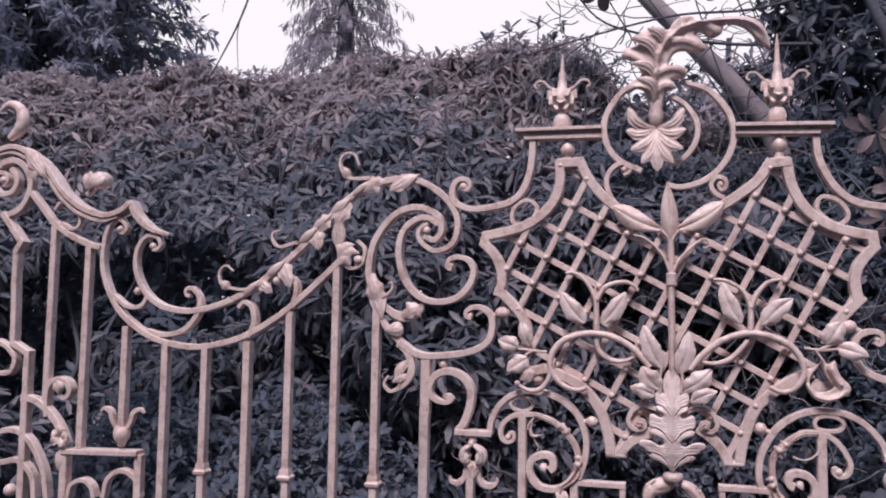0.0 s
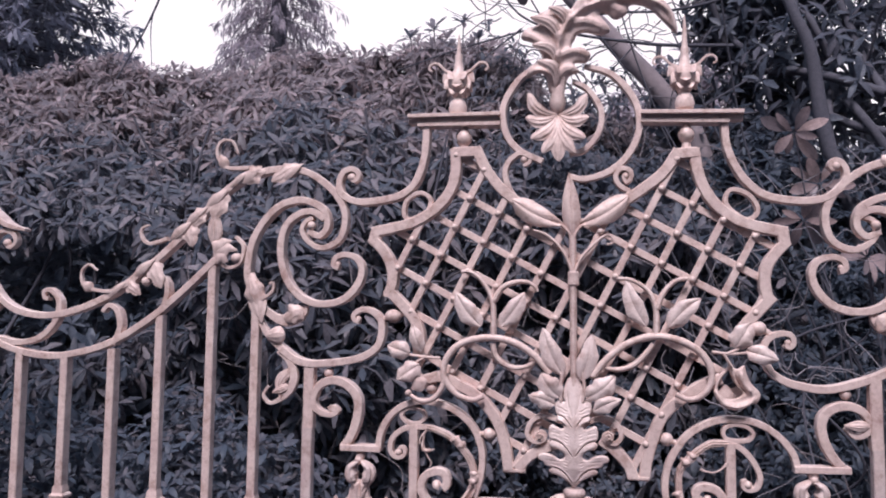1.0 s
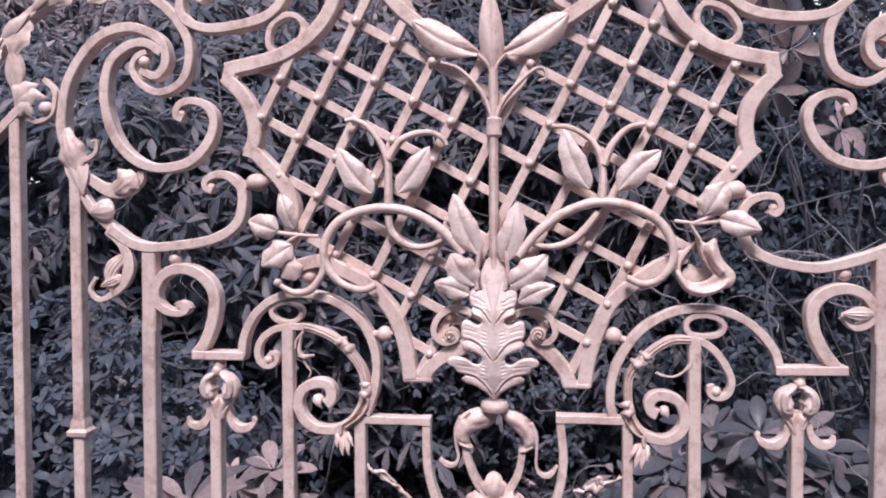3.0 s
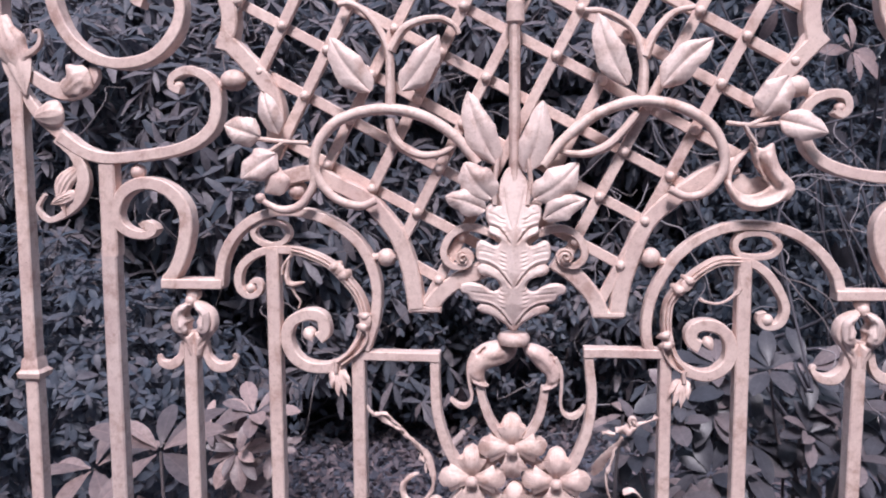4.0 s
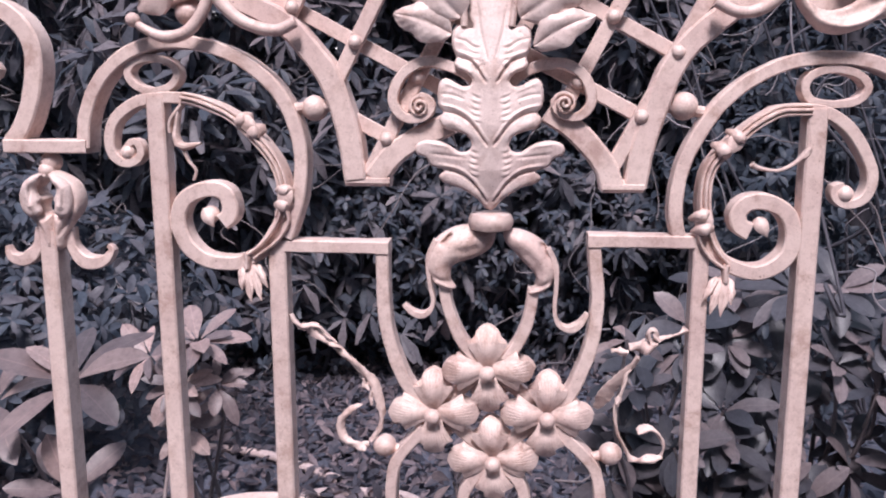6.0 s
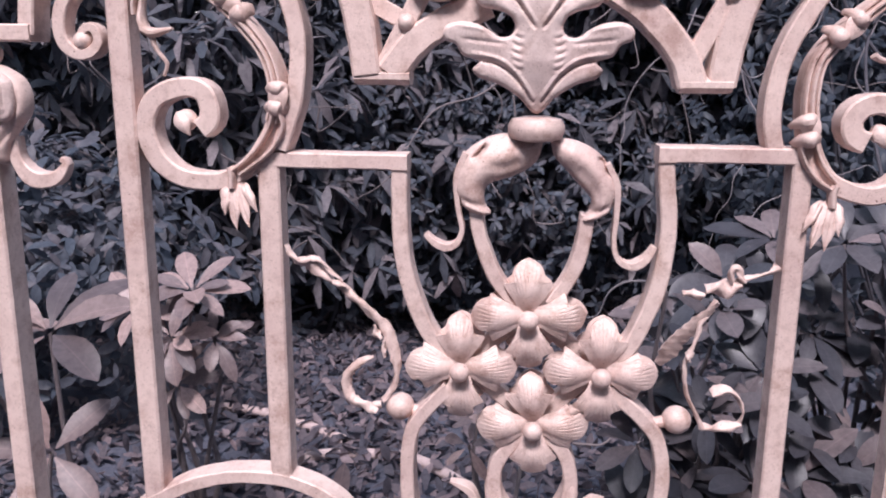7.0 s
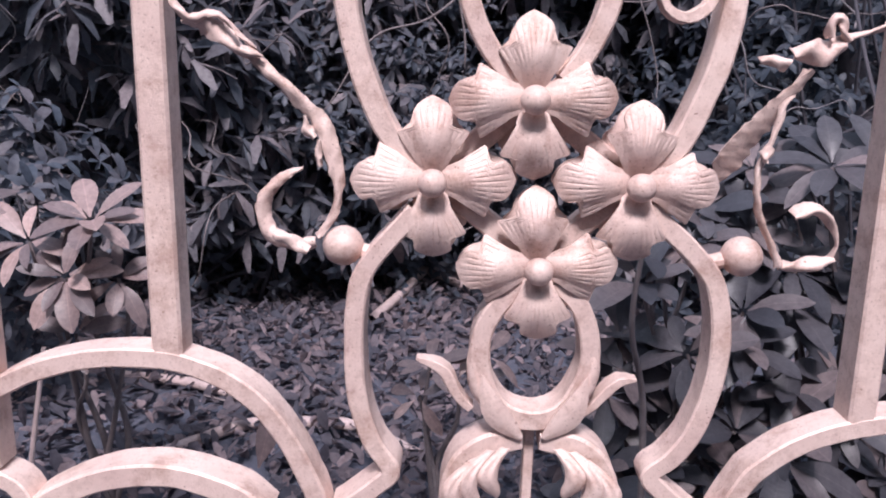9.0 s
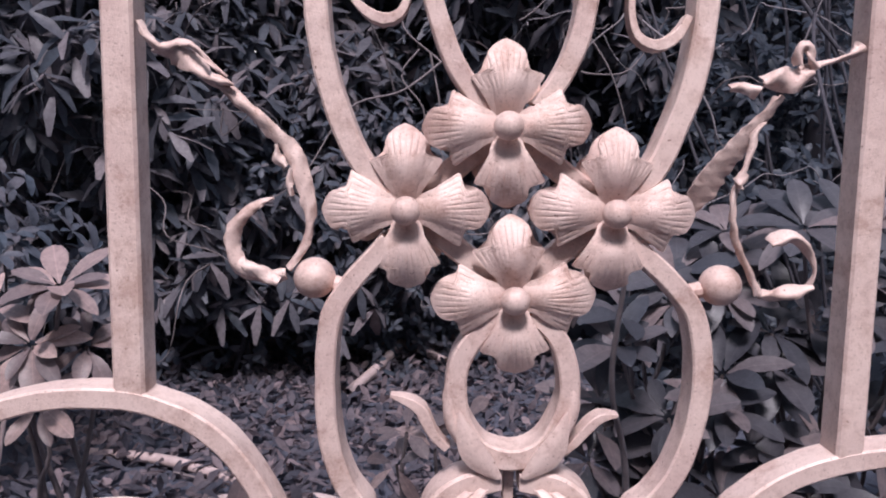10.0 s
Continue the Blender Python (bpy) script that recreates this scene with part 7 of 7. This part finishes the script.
def young_plant(label, root, heads, meshes=BIG):
    plant = tagged(new("young_rhododendron"), label, "shrub", "young rhododendrons behind the gate")
    plant.location = root
    r = np.array(root)
    for at, axis, n, L in heads:
        rosette(plant, at, axis, n, L, meshes=meshes)
        tall = at[2] > 1.6
        tube("stem", wander(r, at, 0.11 if tall else 0.03) - r, 0.007 if tall else 0.009, 0.004, bark_dark if tall else bark_vine, plant, step=0.04)
    return plant


young_plant("young rhododendron with large pale leathery leaves close to the bars", (-0.93, 0.68, 0.0),
            [((-0.89, 0.64, 0.80), (0.05, -0.45, 0.85), 7, 0.185), ((-1.08, 0.66, 0.74), (-0.2, -0.5, 0.8), 6, 0.17), ((-0.90, 0.62, 0.56), (0.1, -0.7, 0.5), 6, 0.17)])
young_plant("young rhododendron with pale whorled leaves on leaf mould", (-0.86, 1.25, 0.0),
            [((-0.80, 1.10, 0.755), (0.05, -0.55, 0.8), 11, 0.135), ((-0.855, 1.09, 0.635), (0.0, -0.8, 0.45), 13, 0.115), ((-0.755, 1.11, 0.630), (0.3, -0.7, 0.5), 9, 0.10), ((-0.95, 1.13, 0.70), (-0.3, -0.6, 0.6), 9, 0.12), ((-0.86, 1.12, 0.50), (0, -0.8, 0.4), 7, 0.11)])
young_plant("thin rhododendron shoot with a few pale leaves", (0.34, 0.92, 0.0), [((0.285, 0.80, 0.885), (-0.25, -0.45, 0.85), 4, 0.095)])
young_plant("low seedling with pinkish leaves on leaf mould", (-0.05, 1.08, 0.0), [((-0.029, 1.0, 0.468), (0.2, -0.6, 0.7), 5, 0.085), ((-0.085, 1.0, 0.500), (-0.3, -0.5, 0.8), 5, 0.085), ((-0.105, 1.02, 0.425), (-0.4, -0.6, 0.4), 4, 0.08), ((0.03, 1.02, 0.52), (0.3, -0.6, 0.6), 5, 0.085)])
young_plant("low seedling with one large pale leaf by the arch", (-0.36, 0.70, 0.0), [((-0.345, 0.62, 0.455), (0.5, -0.6, 0.5), 2, 0.11)])
HEADS = [[], [], []]
for k in range(84):
    x = 0.26 + 1.55 * (k * 0.618 % 1)
    z = 0.12 + 0.80 * (k * 0.414 % 1) * min(1, 0.72 + 0.35 * x)
    y = 0.98 + 0.30 * z + 0.18 * (k * 0.27 % 1)
    HEADS[0 if x < 0.68 else 1 if x < 1.1 else 2].append(((x, y, z), (rng.normal(0, 0.35), -0.55 + rng.normal(0, 0.2), 0.8), 9, rng.uniform(0.13, 0.165)))
young_plant("spreading rhododendron with grey-violet leaves beside the flowers", (0.55, 1.35, 0.0), HEADS[0], BIG_GREY)
young_plant("spreading rhododendron with grey-violet leaves in shade", (0.95, 1.40, 0.0), HEADS[1], BIG_GREY)
young_plant("spreading rhododendron with grey-violet leaves by the vines", (1.35, 1.40, 0.0), HEADS[2], BIG_GREY)
young_plant("overhanging rhododendron twig with drooping leaves", (1.75, 2.3, 0.0), [((0.95, 2.0, 2.53), (-0.3, -0.5, -0.3), 8, 0.15), ((1.08, 2.1, 2.30), (-0.2, -0.5, -0.2), 8, 0.15), ((0.98, 2.0, 2.12), (0, -0.6, -0.3), 7, 0.14), ((1.25, 2.0, 1.95), (0.2, -0.6, 0.1), 7, 0.14)])
young_plant("overhanging rhododendron twig with drooping leaves", (1.6, 2.6, 0.0), [((-0.34, 2.05, 3.36), (0, -0.3, -0.9), 9, 0.15), ((-0.18, 2.15, 3.44), (0.1, -0.3, -0.9), 8, 0.15), ((0.30, 2.1, 3.36), (0.1, -0.4, -0.8), 8, 0.15), ((0.62, 2.1, 3.42), (0, -0.3, -0.8), 8, 0.15), ((0.08, 2.2, 3.5), (0, -0.3, -0.8), 8, 0.14)], BIG_GREY)

bark_tangle = bark("pale_vine_stem", (0.20, 0.185, 0.20), (0.37, 0.32, 0.33))
# pale vine stems tangled on the right-hand side
tangle = tagged(new("vine_tangle"), "tangle of thin pale bare vine stems before dark shrubs", "vines")
for k in range(50):
    q = np.array((rng.uniform(0.25, 2.0), rng.uniform(0.8, 2.2), rng.uniform(0.85, 2.25)))
    if q[0] < 0.5 and q[1] < 0.9:
        q[1] += 0.8
    d = unit(rng.normal(0, 1, 3) * np.array((1, 0.35, 1)))
    pts = [q]
    for s in range(int(rng.integers(5, 12))):
        d = unit(d + rng.normal(0, 0.55, 3) * np.array((1, 0.3, 1)))
        pts.append(pts[-1] + d * rng.uniform(0.03, 0.085))
    r0 = rng.uniform(0.0014, 0.0028)
    tube("stem", pts, r0, r0 * 0.6, bark_tangle if k % 4 else bark_vine, tangle, sides=5, step=0.015)
for k in range(7):
    x = rng.uniform(0.6, 1.7)
    tube("stem", wander((x, rng.uniform(1.2, 2.0), -0.02), (x + rng.normal(0.1, 0.3), rng.uniform(1.0, 1.9), rng.uniform(1.5, 2.4)), 0.16, 8), 0.008, 0.003, bark_dark, tangle, step=0.04)
twigs = tagged(new("twig_tangle"), "thin crooked bare twigs among the shrubs", "twigs")
for k in range(60):
    x, y, z = rng.uniform(-2.2, 0.6), rng.uniform(1.8, 2.5), rng.uniform(0.5, 2.4)
    e = np.array((x, y, z)) + rng.normal(0, 0.28, 3) * np.array((1, 0.4, 1))
    tube("twig", wander((x, y, z), e, 0.05, 5), rng.uniform(0.002, 0.004), 0.0012, bark_vine, twigs, sides=5, step=0.03)

# fallen sticks on the leaf mould
def fallen(label, pts, r0, r1, mat=bark_pale):
    return tagged(tube("fallen_branch", pts, r0, r1, mat, sides=8, step=0.05), label, "branch", "dead sticks on the leaf mould")


fallen("thick pale fallen branch lying on leaf mould", [(-0.86, 1.44, 0.035), (-0.74, 1.55, 0.045), (-0.62, 1.65, 0.05), (-0.46, 1.67, 0.05), (-0.31, 1.65, 0.05), (-0.12, 1.52, 0.03)], 0.016, 0.020)
fallen("pale broken stick on leaf mould", [(-0.38, 2.68, 0.04), (-0.29, 3.0, 0.05), (-0.19, 3.42, 0.07)], 0.022, 0.024)
fallen("pale broken stick on leaf mould", [(-0.32, 3.44, 0.05), (-0.16, 3.39, 0.06), (0.03, 3.17, 0.05)], 0.020, 0.018)
fallen("pale fallen stick on leaf mould", [(-1.36, 3.46, 0.05), (-1.1, 3.58, 0.06), (-0.83, 3.45, 0.05)], 0.026, 0.022)
fallen("pale fallen stick on leaf mould", [(-1.15, 2.0, 0.04), (-0.95, 1.95, 0.05), (-0.79, 1.89, 0.05), (-0.57, 1.77, 0.04)], 0.017, 0.019)
fallen("thin upright pale cane leaning by the arch", [(-0.83, 0.75, 0.0), (-0.76, 0.7, 0.35), (-0.72, 0.72, 0.62)], 0.006, 0.004)
for k in range(14):
    x, y, a = rng.uniform(-1.7, 1.2), rng.uniform(1.2, 3.2), rng.uniform(0, 3.14)
    l = rng.uniform(0.15, 0.4)
    fallen("thin dead twig on leaf mould", wander((x, y, 0.03), (x + l * math.cos(a), y + l * math.sin(a), 0.05), 0.02, 4), 0.005, 0.003, bark_vine)

# dead leaves
n = 10000
lx, ly = rng.normal(-0.35, 0.95, n), rng.uniform(0.45, 3.7, n)
lb = np.stack([lx, ly, ground_height(lx, ly) + rng.uniform(0.004, 0.05, n)], 1)
lw = np.stack([rng.normal(0, 1, n), rng.normal(0, 1, n), rng.normal(0.15, 0.45, n)], 1)
v, f = leaves_data(lb, lw, np.stack([rng.normal(0, 0.4, n), rng.normal(-0.2, 0.4, n), np.ones(n)], 1), rng.uniform(0.03, 0.072, n), rng.uniform(0.018, 0.036, n), rng.uniform(-0.5, 0.5, n), fold=0.4, rows=3)
tagged(big_mesh("leaf_litter", v, f, litter_leaf), "scattered dead leaves on the dark ground", "leaf litter", kind="stuff")


# ---- trees ----
def conifer(label, x, y, h, reach, mat, z0=0.8, tiers=26, arms=9, sprays=26, size=0.5, hang=0.35, trunk=0.22, power=0.75, wide=(0.12, 0.22)):
    t = tagged(new("conifer_tree"), label, "tree", "conifers beyond the hedge")
    t.location = (x, y, 0)
    tube("trunk", [(0, 0, -0.1), (0.05, 0, h * 0.4), (0, 0.05, h * 0.75), (0, 0, h)], trunk, 0.03, bark_dark, t, sides=9, step=0.6)
    base, way, limb = [], [], []
    for k in range(tiers):
        z = z0 + (h - z0) * (k / tiers) ** 0.95
        r = reach * (1 - (z - z0) / (h - z0)) ** power + 0.15
        for j in range(arms):
            a = j * math.tau / arms + k * 1.3 + rng.normal(0, 0.25)
            rr = r * rng.uniform(0.65, 1.12)
            tip = np.array((math.cos(a) * rr, math.sin(a) * rr, z - hang * rr * 0.5 + rng.normal(0, 0.1)))
            root = np.array((0, 0, z + 0.1))
            mid = (root + tip) / 2 + np.array((0, 0, 0.12 * rr))
            limb.append(tube_data([root, mid, tip], 0.018, 0.004, 4, 0.9))
            u = rng.uniform(0.12, 1.0, sprays) ** 0.8
            p = root * ((1 - u) ** 2)[:, None] + mid * (2 * u * (1 - u))[:, None] + tip * (u ** 2)[:, None]
            d = unit(tip - root)[None] * 0.6 + rng.normal(0, 0.55, (sprays, 3)) + np.array((0, 0, -hang))
            base.append(p + rng.normal(0, 0.05, p.shape))
            way.append(d)
    v, f = joined(limb)
    big_mesh("branchwork", v, f, bark_dark, t)["kind"] = "stuff"
    base, way = np.vstack(base), np.vstack(way)
    m = len(base)
    v, f = leaves_data(base, way, np.tile((0.1, -0.3, 1.0), (m, 1)) + rng.normal(0, 0.4, (m, 3)), rng.uniform(0.6, 1.3, m) * size, rng.uniform(*wide, m) * size, rng.uniform(0.1, 0.6, m), rows=2)
    ob = big_mesh("crown", v, f, mat, t)
    ob["kind"] = "stuff"
    return t


conifer("tall dense dark conifer beyond the hedge", -13.0, 12.0, 13.5, 3.6, needle, z0=1.2, tiers=52, arms=20, sprays=96, size=0.24, hang=0.05, power=0.16, wide=(0.2, 0.42))
conifer("tall dense dark conifer beyond the hedge", -16.9, 12.6, 13.0, 3.4, needle, z0=1.2, tiers=44, arms=16, sprays=56, size=0.24, hang=0.05, power=0.16)
conifer("tall haze-paled spruce with drooping sprays against the sky", -10.1, 22.0, 18.0, 4.2, needle_pale, tiers=34, arms=9, sprays=60, size=0.34, hang=0.8, trunk=0.62)
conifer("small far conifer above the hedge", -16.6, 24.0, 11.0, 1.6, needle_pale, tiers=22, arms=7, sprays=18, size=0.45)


def broad_tree(label, x, y, h, clumps, n, L, mat, trunk=0.16, course=None):
    t = tagged(new("evergreen_tree"), label, "tree")
    t.location = (x, y, 0)
    o = np.array((x, y, 0.0))
    tube("trunk", course or [(0, 0, -0.1), (0.08, 0.05, h * 0.3), (-0.05, 0, h * 0.6), (0.1, 0.1, h)], trunk, trunk * 0.35, bark_dark, t, sides=10, step=0.25)
    parts = []
    for c, r in clumps:
        c, r = np.array(c), np.array(r)
        tube("limb", wander((0, 0, max(0.6, c[2] * 0.7)), c - o, 0.15, 5), trunk * 0.4, 0.02, bark_dark, t, step=0.2)
        for _ in range(4):
            e = c + rng.normal(0, 0.6, 3) * r
            tube("limb", wander(c - o, e - o, 0.08, 4), 0.018, 0.005, bark_dark, t, sides=5, step=0.15)
        d = unit(rng.normal(0, 1, (n, 3)))
        p = c + d * rng.uniform(0.2, 1.0, (n, 1)) ** 0.45 * r
        parts.append(whorls(p - o, d + np.array((0, -0.2, 0.2)), 6, L, 0.36, lift=(-20, 50), droop=(0.2, 0.7), rows=3))
    v, f = joined(parts)
    ob = big_mesh("crown", v, f, mat, t)
    ob["kind"] = "stuff"
    return t


broad_tree("dark evergreen tree with ragged hanging foliage and sky gaps", 1.78, 3.35, 5.5,
           [((1.6, 3.9, 3.3), (0.75, 0.6, 0.6)), ((2.6, 3.9, 2.9), (0.9, 0.7, 0.9)), ((2.4, 4.0, 4.2), (1.0, 0.8, 0.7)), ((1.15, 4.2, 4.35), (0.5, 0.5, 0.3)), ((3.7, 4.2, 3.4), (1.0, 0.8, 1.3)), ((2.0, 4.1, 3.6), (0.8, 0.6, 0.8)), ((2.1, 4.0, 2.6), (0.7, 0.5, 0.6)), ((0.98, 4.2, 3.85), (0.34, 0.4, 0.4)), ((1.35, 4.1, 4.0), (0.5, 0.4, 0.35)), ((1.25, 4.1, 3.25), (0.45, 0.4, 0.5)), ((0.62, 4.2, 3.25), (0.22, 0.3, 0.3)), ((1.2, 4.0, 2.75), (0.45, 0.4, 0.35)), ((0.25, 4.2, 4.35), (0.5, 0.4, 0.22))], 150, 0.12, leaf_mid, 0.075, [(0, 0, -0.1), (-0.02, 0, 1.2), (-0.21, 0, 2.36), (-0.33, 0, 2.7), (-0.385, 0, 3.0), (-0.415, 0, 3.26), (-0.46, 0, 3.44), (-0.55, 0.02, 3.67), (-0.7, 0.1, 4.4)])
broad_tree("dark evergreen tree in deep shade by the vines", 3.6, 3.2, 4.5, [((3.4, 3.0, 2.4), (0.9, 0.7, 1.1)), ((3.2, 2.9, 1.2), (0.8, 0.6, 0.9)), ((2.5, 3.2, 2.0), (0.6, 0.5, 0.7))], 380, 0.11, leaf_dark)
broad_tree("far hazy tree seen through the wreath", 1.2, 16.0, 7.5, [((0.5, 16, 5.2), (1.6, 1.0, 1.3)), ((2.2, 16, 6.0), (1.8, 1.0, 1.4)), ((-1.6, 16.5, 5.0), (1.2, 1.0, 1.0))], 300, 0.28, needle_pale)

# bare branches against the sky
bare = tagged(new("bare_branches"), "thin bare branches hanging against the white sky", "branches")
for pts, r in (([(-3.5, 4.5, 5.6), (-3.68, 4.5, 4.85), (-3.78, 4.5, 4.5), (-3.90, 4.5, 4.22), (-4.05, 4.5, 3.95), (-4.2, 4.5, 3.7)], 0.016), ([(-3.80, 4.5, 4.45), (-3.88, 4.5, 4.2), (-3.86, 4.5, 3.8)], 0.007), ([(-3.6, 4.5, 5.1), (-3.95, 4.5, 4.75), (-4.05, 4.5, 4.4)], 0.006), ([(-3.2, 4.5, 5.2), (-3.9, 4.5, 4.9), (-4.2, 4.5, 4.6)], 0.008),
               ([(1.3, 3.6, 3.9), (0.6, 3.5, 3.7), (0.0, 3.4, 3.65), (-0.8, 3.3, 3.45), (-1.3, 3.3, 3.3)], 0.012), ([(0.9, 3.4, 3.4), (0.3, 3.4, 3.45), (-0.4, 3.3, 3.6), (-0.7, 3.3, 4.0)], 0.014), ([(-0.45, 3.3, 3.55), (-0.75, 3.3, 3.3), (-0.9, 3.2, 2.9)], 0.007),
               ([(0.3, 3.4, 3.45), (0.0, 3.4, 3.15), (-0.3, 3.4, 3.0)], 0.006), ([(1.0, 3.5, 3.2), (0.6, 3.5, 2.95), (0.35, 3.5, 2.7)], 0.008), ([(0.8, 3.6, 3.6), (0.55, 3.6, 3.2), (0.5, 3.6, 2.8)], 0.007)):
    tube("branch", pts, r, r * 0.4, bark_dark, bare, sides=5, step=0.08)
bark_brown = bark("brown_bark", (0.15, 0.125, 0.13), (0.34, 0.27, 0.27), 22.0)
bark_twig = bark("brown_twig", (0.10, 0.085, 0.09), (0.22, 0.18, 0.185))
for k in range(95):
    q = np.array((rng.uniform(-0.9, 0.8), rng.uniform(3.3, 4.6), rng.uniform(2.7, 4.1)))
    d = unit(rng.normal(0, 1, 3) * np.array((1, 0.3, 1)))
    pts = [q]
    for s in range(int(rng.integers(4, 9))):
        d = unit(d + rng.normal(0, 0.4, 3) * np.array((1, 0.3, 1)))
        pts.append(pts[-1] + d * rng.uniform(0.05, 0.13))
    r0 = rng.uniform(0.003, 0.007)
    tube("twig", pts, r0, r0 * 0.5, bark_twig, bare, sides=4, step=0.03)
leaning = tagged(new("leaning_trunk"), "thick leaning brown tree trunk behind the crest", "tree")
leaning.location = (1.25, 3.75, 0)
tube("trunk", [(0, 0, -0.05), (-0.10, 0, 0.9), (-0.30, -0.03, 1.9), (-0.55, -0.05, 2.85), (-0.707, -0.05, 3.10), (-0.864, -0.05, 3.30), (-1.035, -0.05, 3.49), (-1.19, -0.05, 3.68), (-1.386, -0.05, 3.90), (-1.75, 0, 4.4)], 0.09, 0.060, bark_brown, leaning, sides=12, step=0.06)
shoots = tagged(new("rhododendron_shoots"), "upright rhododendron shoots with leaf whorls against the sky", "shrub")
shoots.location = (-1.15, 4.5, 2.9)
o = np.array((-1.15, 4.5, 2.9))
for x, z in ((-1.30, 4.02), (-1.05, 4.06), (-0.92, 3.92), (-1.18, 3.86), (-0.70, 3.75), (-0.55, 3.6), (-1.5, 3.95)):
    tip = np.array((x, 4.5, z)) - o
    tube("stem", wander((0.3 * tip[0], 0, 0), tip, 0.03), 0.010, 0.005, bark_twig, shoots)
    v, f = whorls(tip[None], np.array([[0.0, -0.2, 1.0]]), 10, 0.12, 0.36, lift=(-10, 60))
    big_mesh("leaves", v, f, leaf_hedge, shoots)

# ---- unseen dark screens, added at the sides and behind to block sky light ----
def sky_blocker(name, x, y0, y1, h):
    n, k = 60, 22
    yy, zz = np.meshgrid(np.linspace(y0, y1, n), np.linspace(0, h, k), indexing="ij")
    rows = []
    for s in (-0.6, 0.6):
        bumps = 0.12 * np.sin(2.3 * yy + s) * np.sin(1.9 * zz + 1) + rng.normal(0, 0.05, yy.shape)
        rows.append(np.stack([x + s * (1 - 0.25 * (zz / h) ** 3) + bumps, yy, zz], -1).reshape(-1, 3))
    faces = []
    N = n * k
    for i in range(n - 1):
        for j in range(k - 1):
            a = i * k + j
            faces.append((a, a + k, a + k + 1, a + 1))
            faces.append((N + a, N + a + 1, N + a + k + 1, N + a + k))
        a = i * k + k - 1
        faces.append((a, a + k, N + a + k, N + a))
    for i in (0, n - 1):
        faces += [(i * k + j, i * k + j + 1, N + i * k + j + 1, N + i * k + j) for j in range(k - 1)]
    return tagged(finish(name, np.vstack(rows), faces, leaf_dark), "unseen dark screen added to block sky light", "hedge", kind="structure")


sky_blocker("wall_west", -3.3, -12.0, -0.5, 6.0)
sky_blocker("wall_east", 2.6, -12.0, -0.4, 6.0)
behind = sky_blocker("wall_south", 0.0, -5.2, 5.2, 3.2)
behind.matrix_world = pose(-0.5, -6.5, 0, rz=90)

shrub("airy_shrub", "airy evergreen shrub with pale leaves against the sky", (-0.72, 4.7, 3.35), (0.55, 0.3, 0.62), 130, 0.095, 0.36, leaf_hedge, per=6, seedstem=9, lo=2.6)
shrub("airy_shrub", "airy twiggy shrub behind the wreath", (0.05, 4.5, 3.2), (0.42, 0.3, 0.5), 70, 0.085, 0.36, leaf_mid, per=5, seedstem=9, lo=2.5)

# more crooked pale vines with side shoots, hanging close behind the right-hand scrolls
vr = np.random.default_rng(41)
for k in range(12):
    q = np.array((vr.uniform(0.3, 1.5), vr.uniform(1.0, 1.7), vr.uniform(1.1, 2.3)))
    d = unit(np.array((vr.normal(0, 0.7), vr.normal(0, 0.2), -0.7 + vr.normal(0, 0.4))))
    pts = [q]
    for s in range(int(vr.integers(7, 13))):
        d = unit(d + vr.normal(0, 0.42, 3) * np.array((1, 0.25, 1)) + np.array((0, 0, -0.04)))
        pts.append(pts[-1] + d * vr.uniform(0.035, 0.09))
    r0 = vr.uniform(0.0016, 0.0032)
    tube("stem", pts, r0, r0 * 0.5, bark_tangle, tangle, sides=5, step=0.015)
    for j in (2, 5):
        e = unit(d + vr.normal(0, 0.9, 3) * np.array((1, 0.25, 1)))
        side = [pts[j]]
        for s in range(4):
            e = unit(e + vr.normal(0, 0.5, 3) * np.array((1, 0.25, 1)))
            side.append(side[-1] + e * vr.uniform(0.03, 0.06))
        tube("stem", side, r0 * 0.6, r0 * 0.35, bark_tangle, tangle, sides=4, step=0.015)
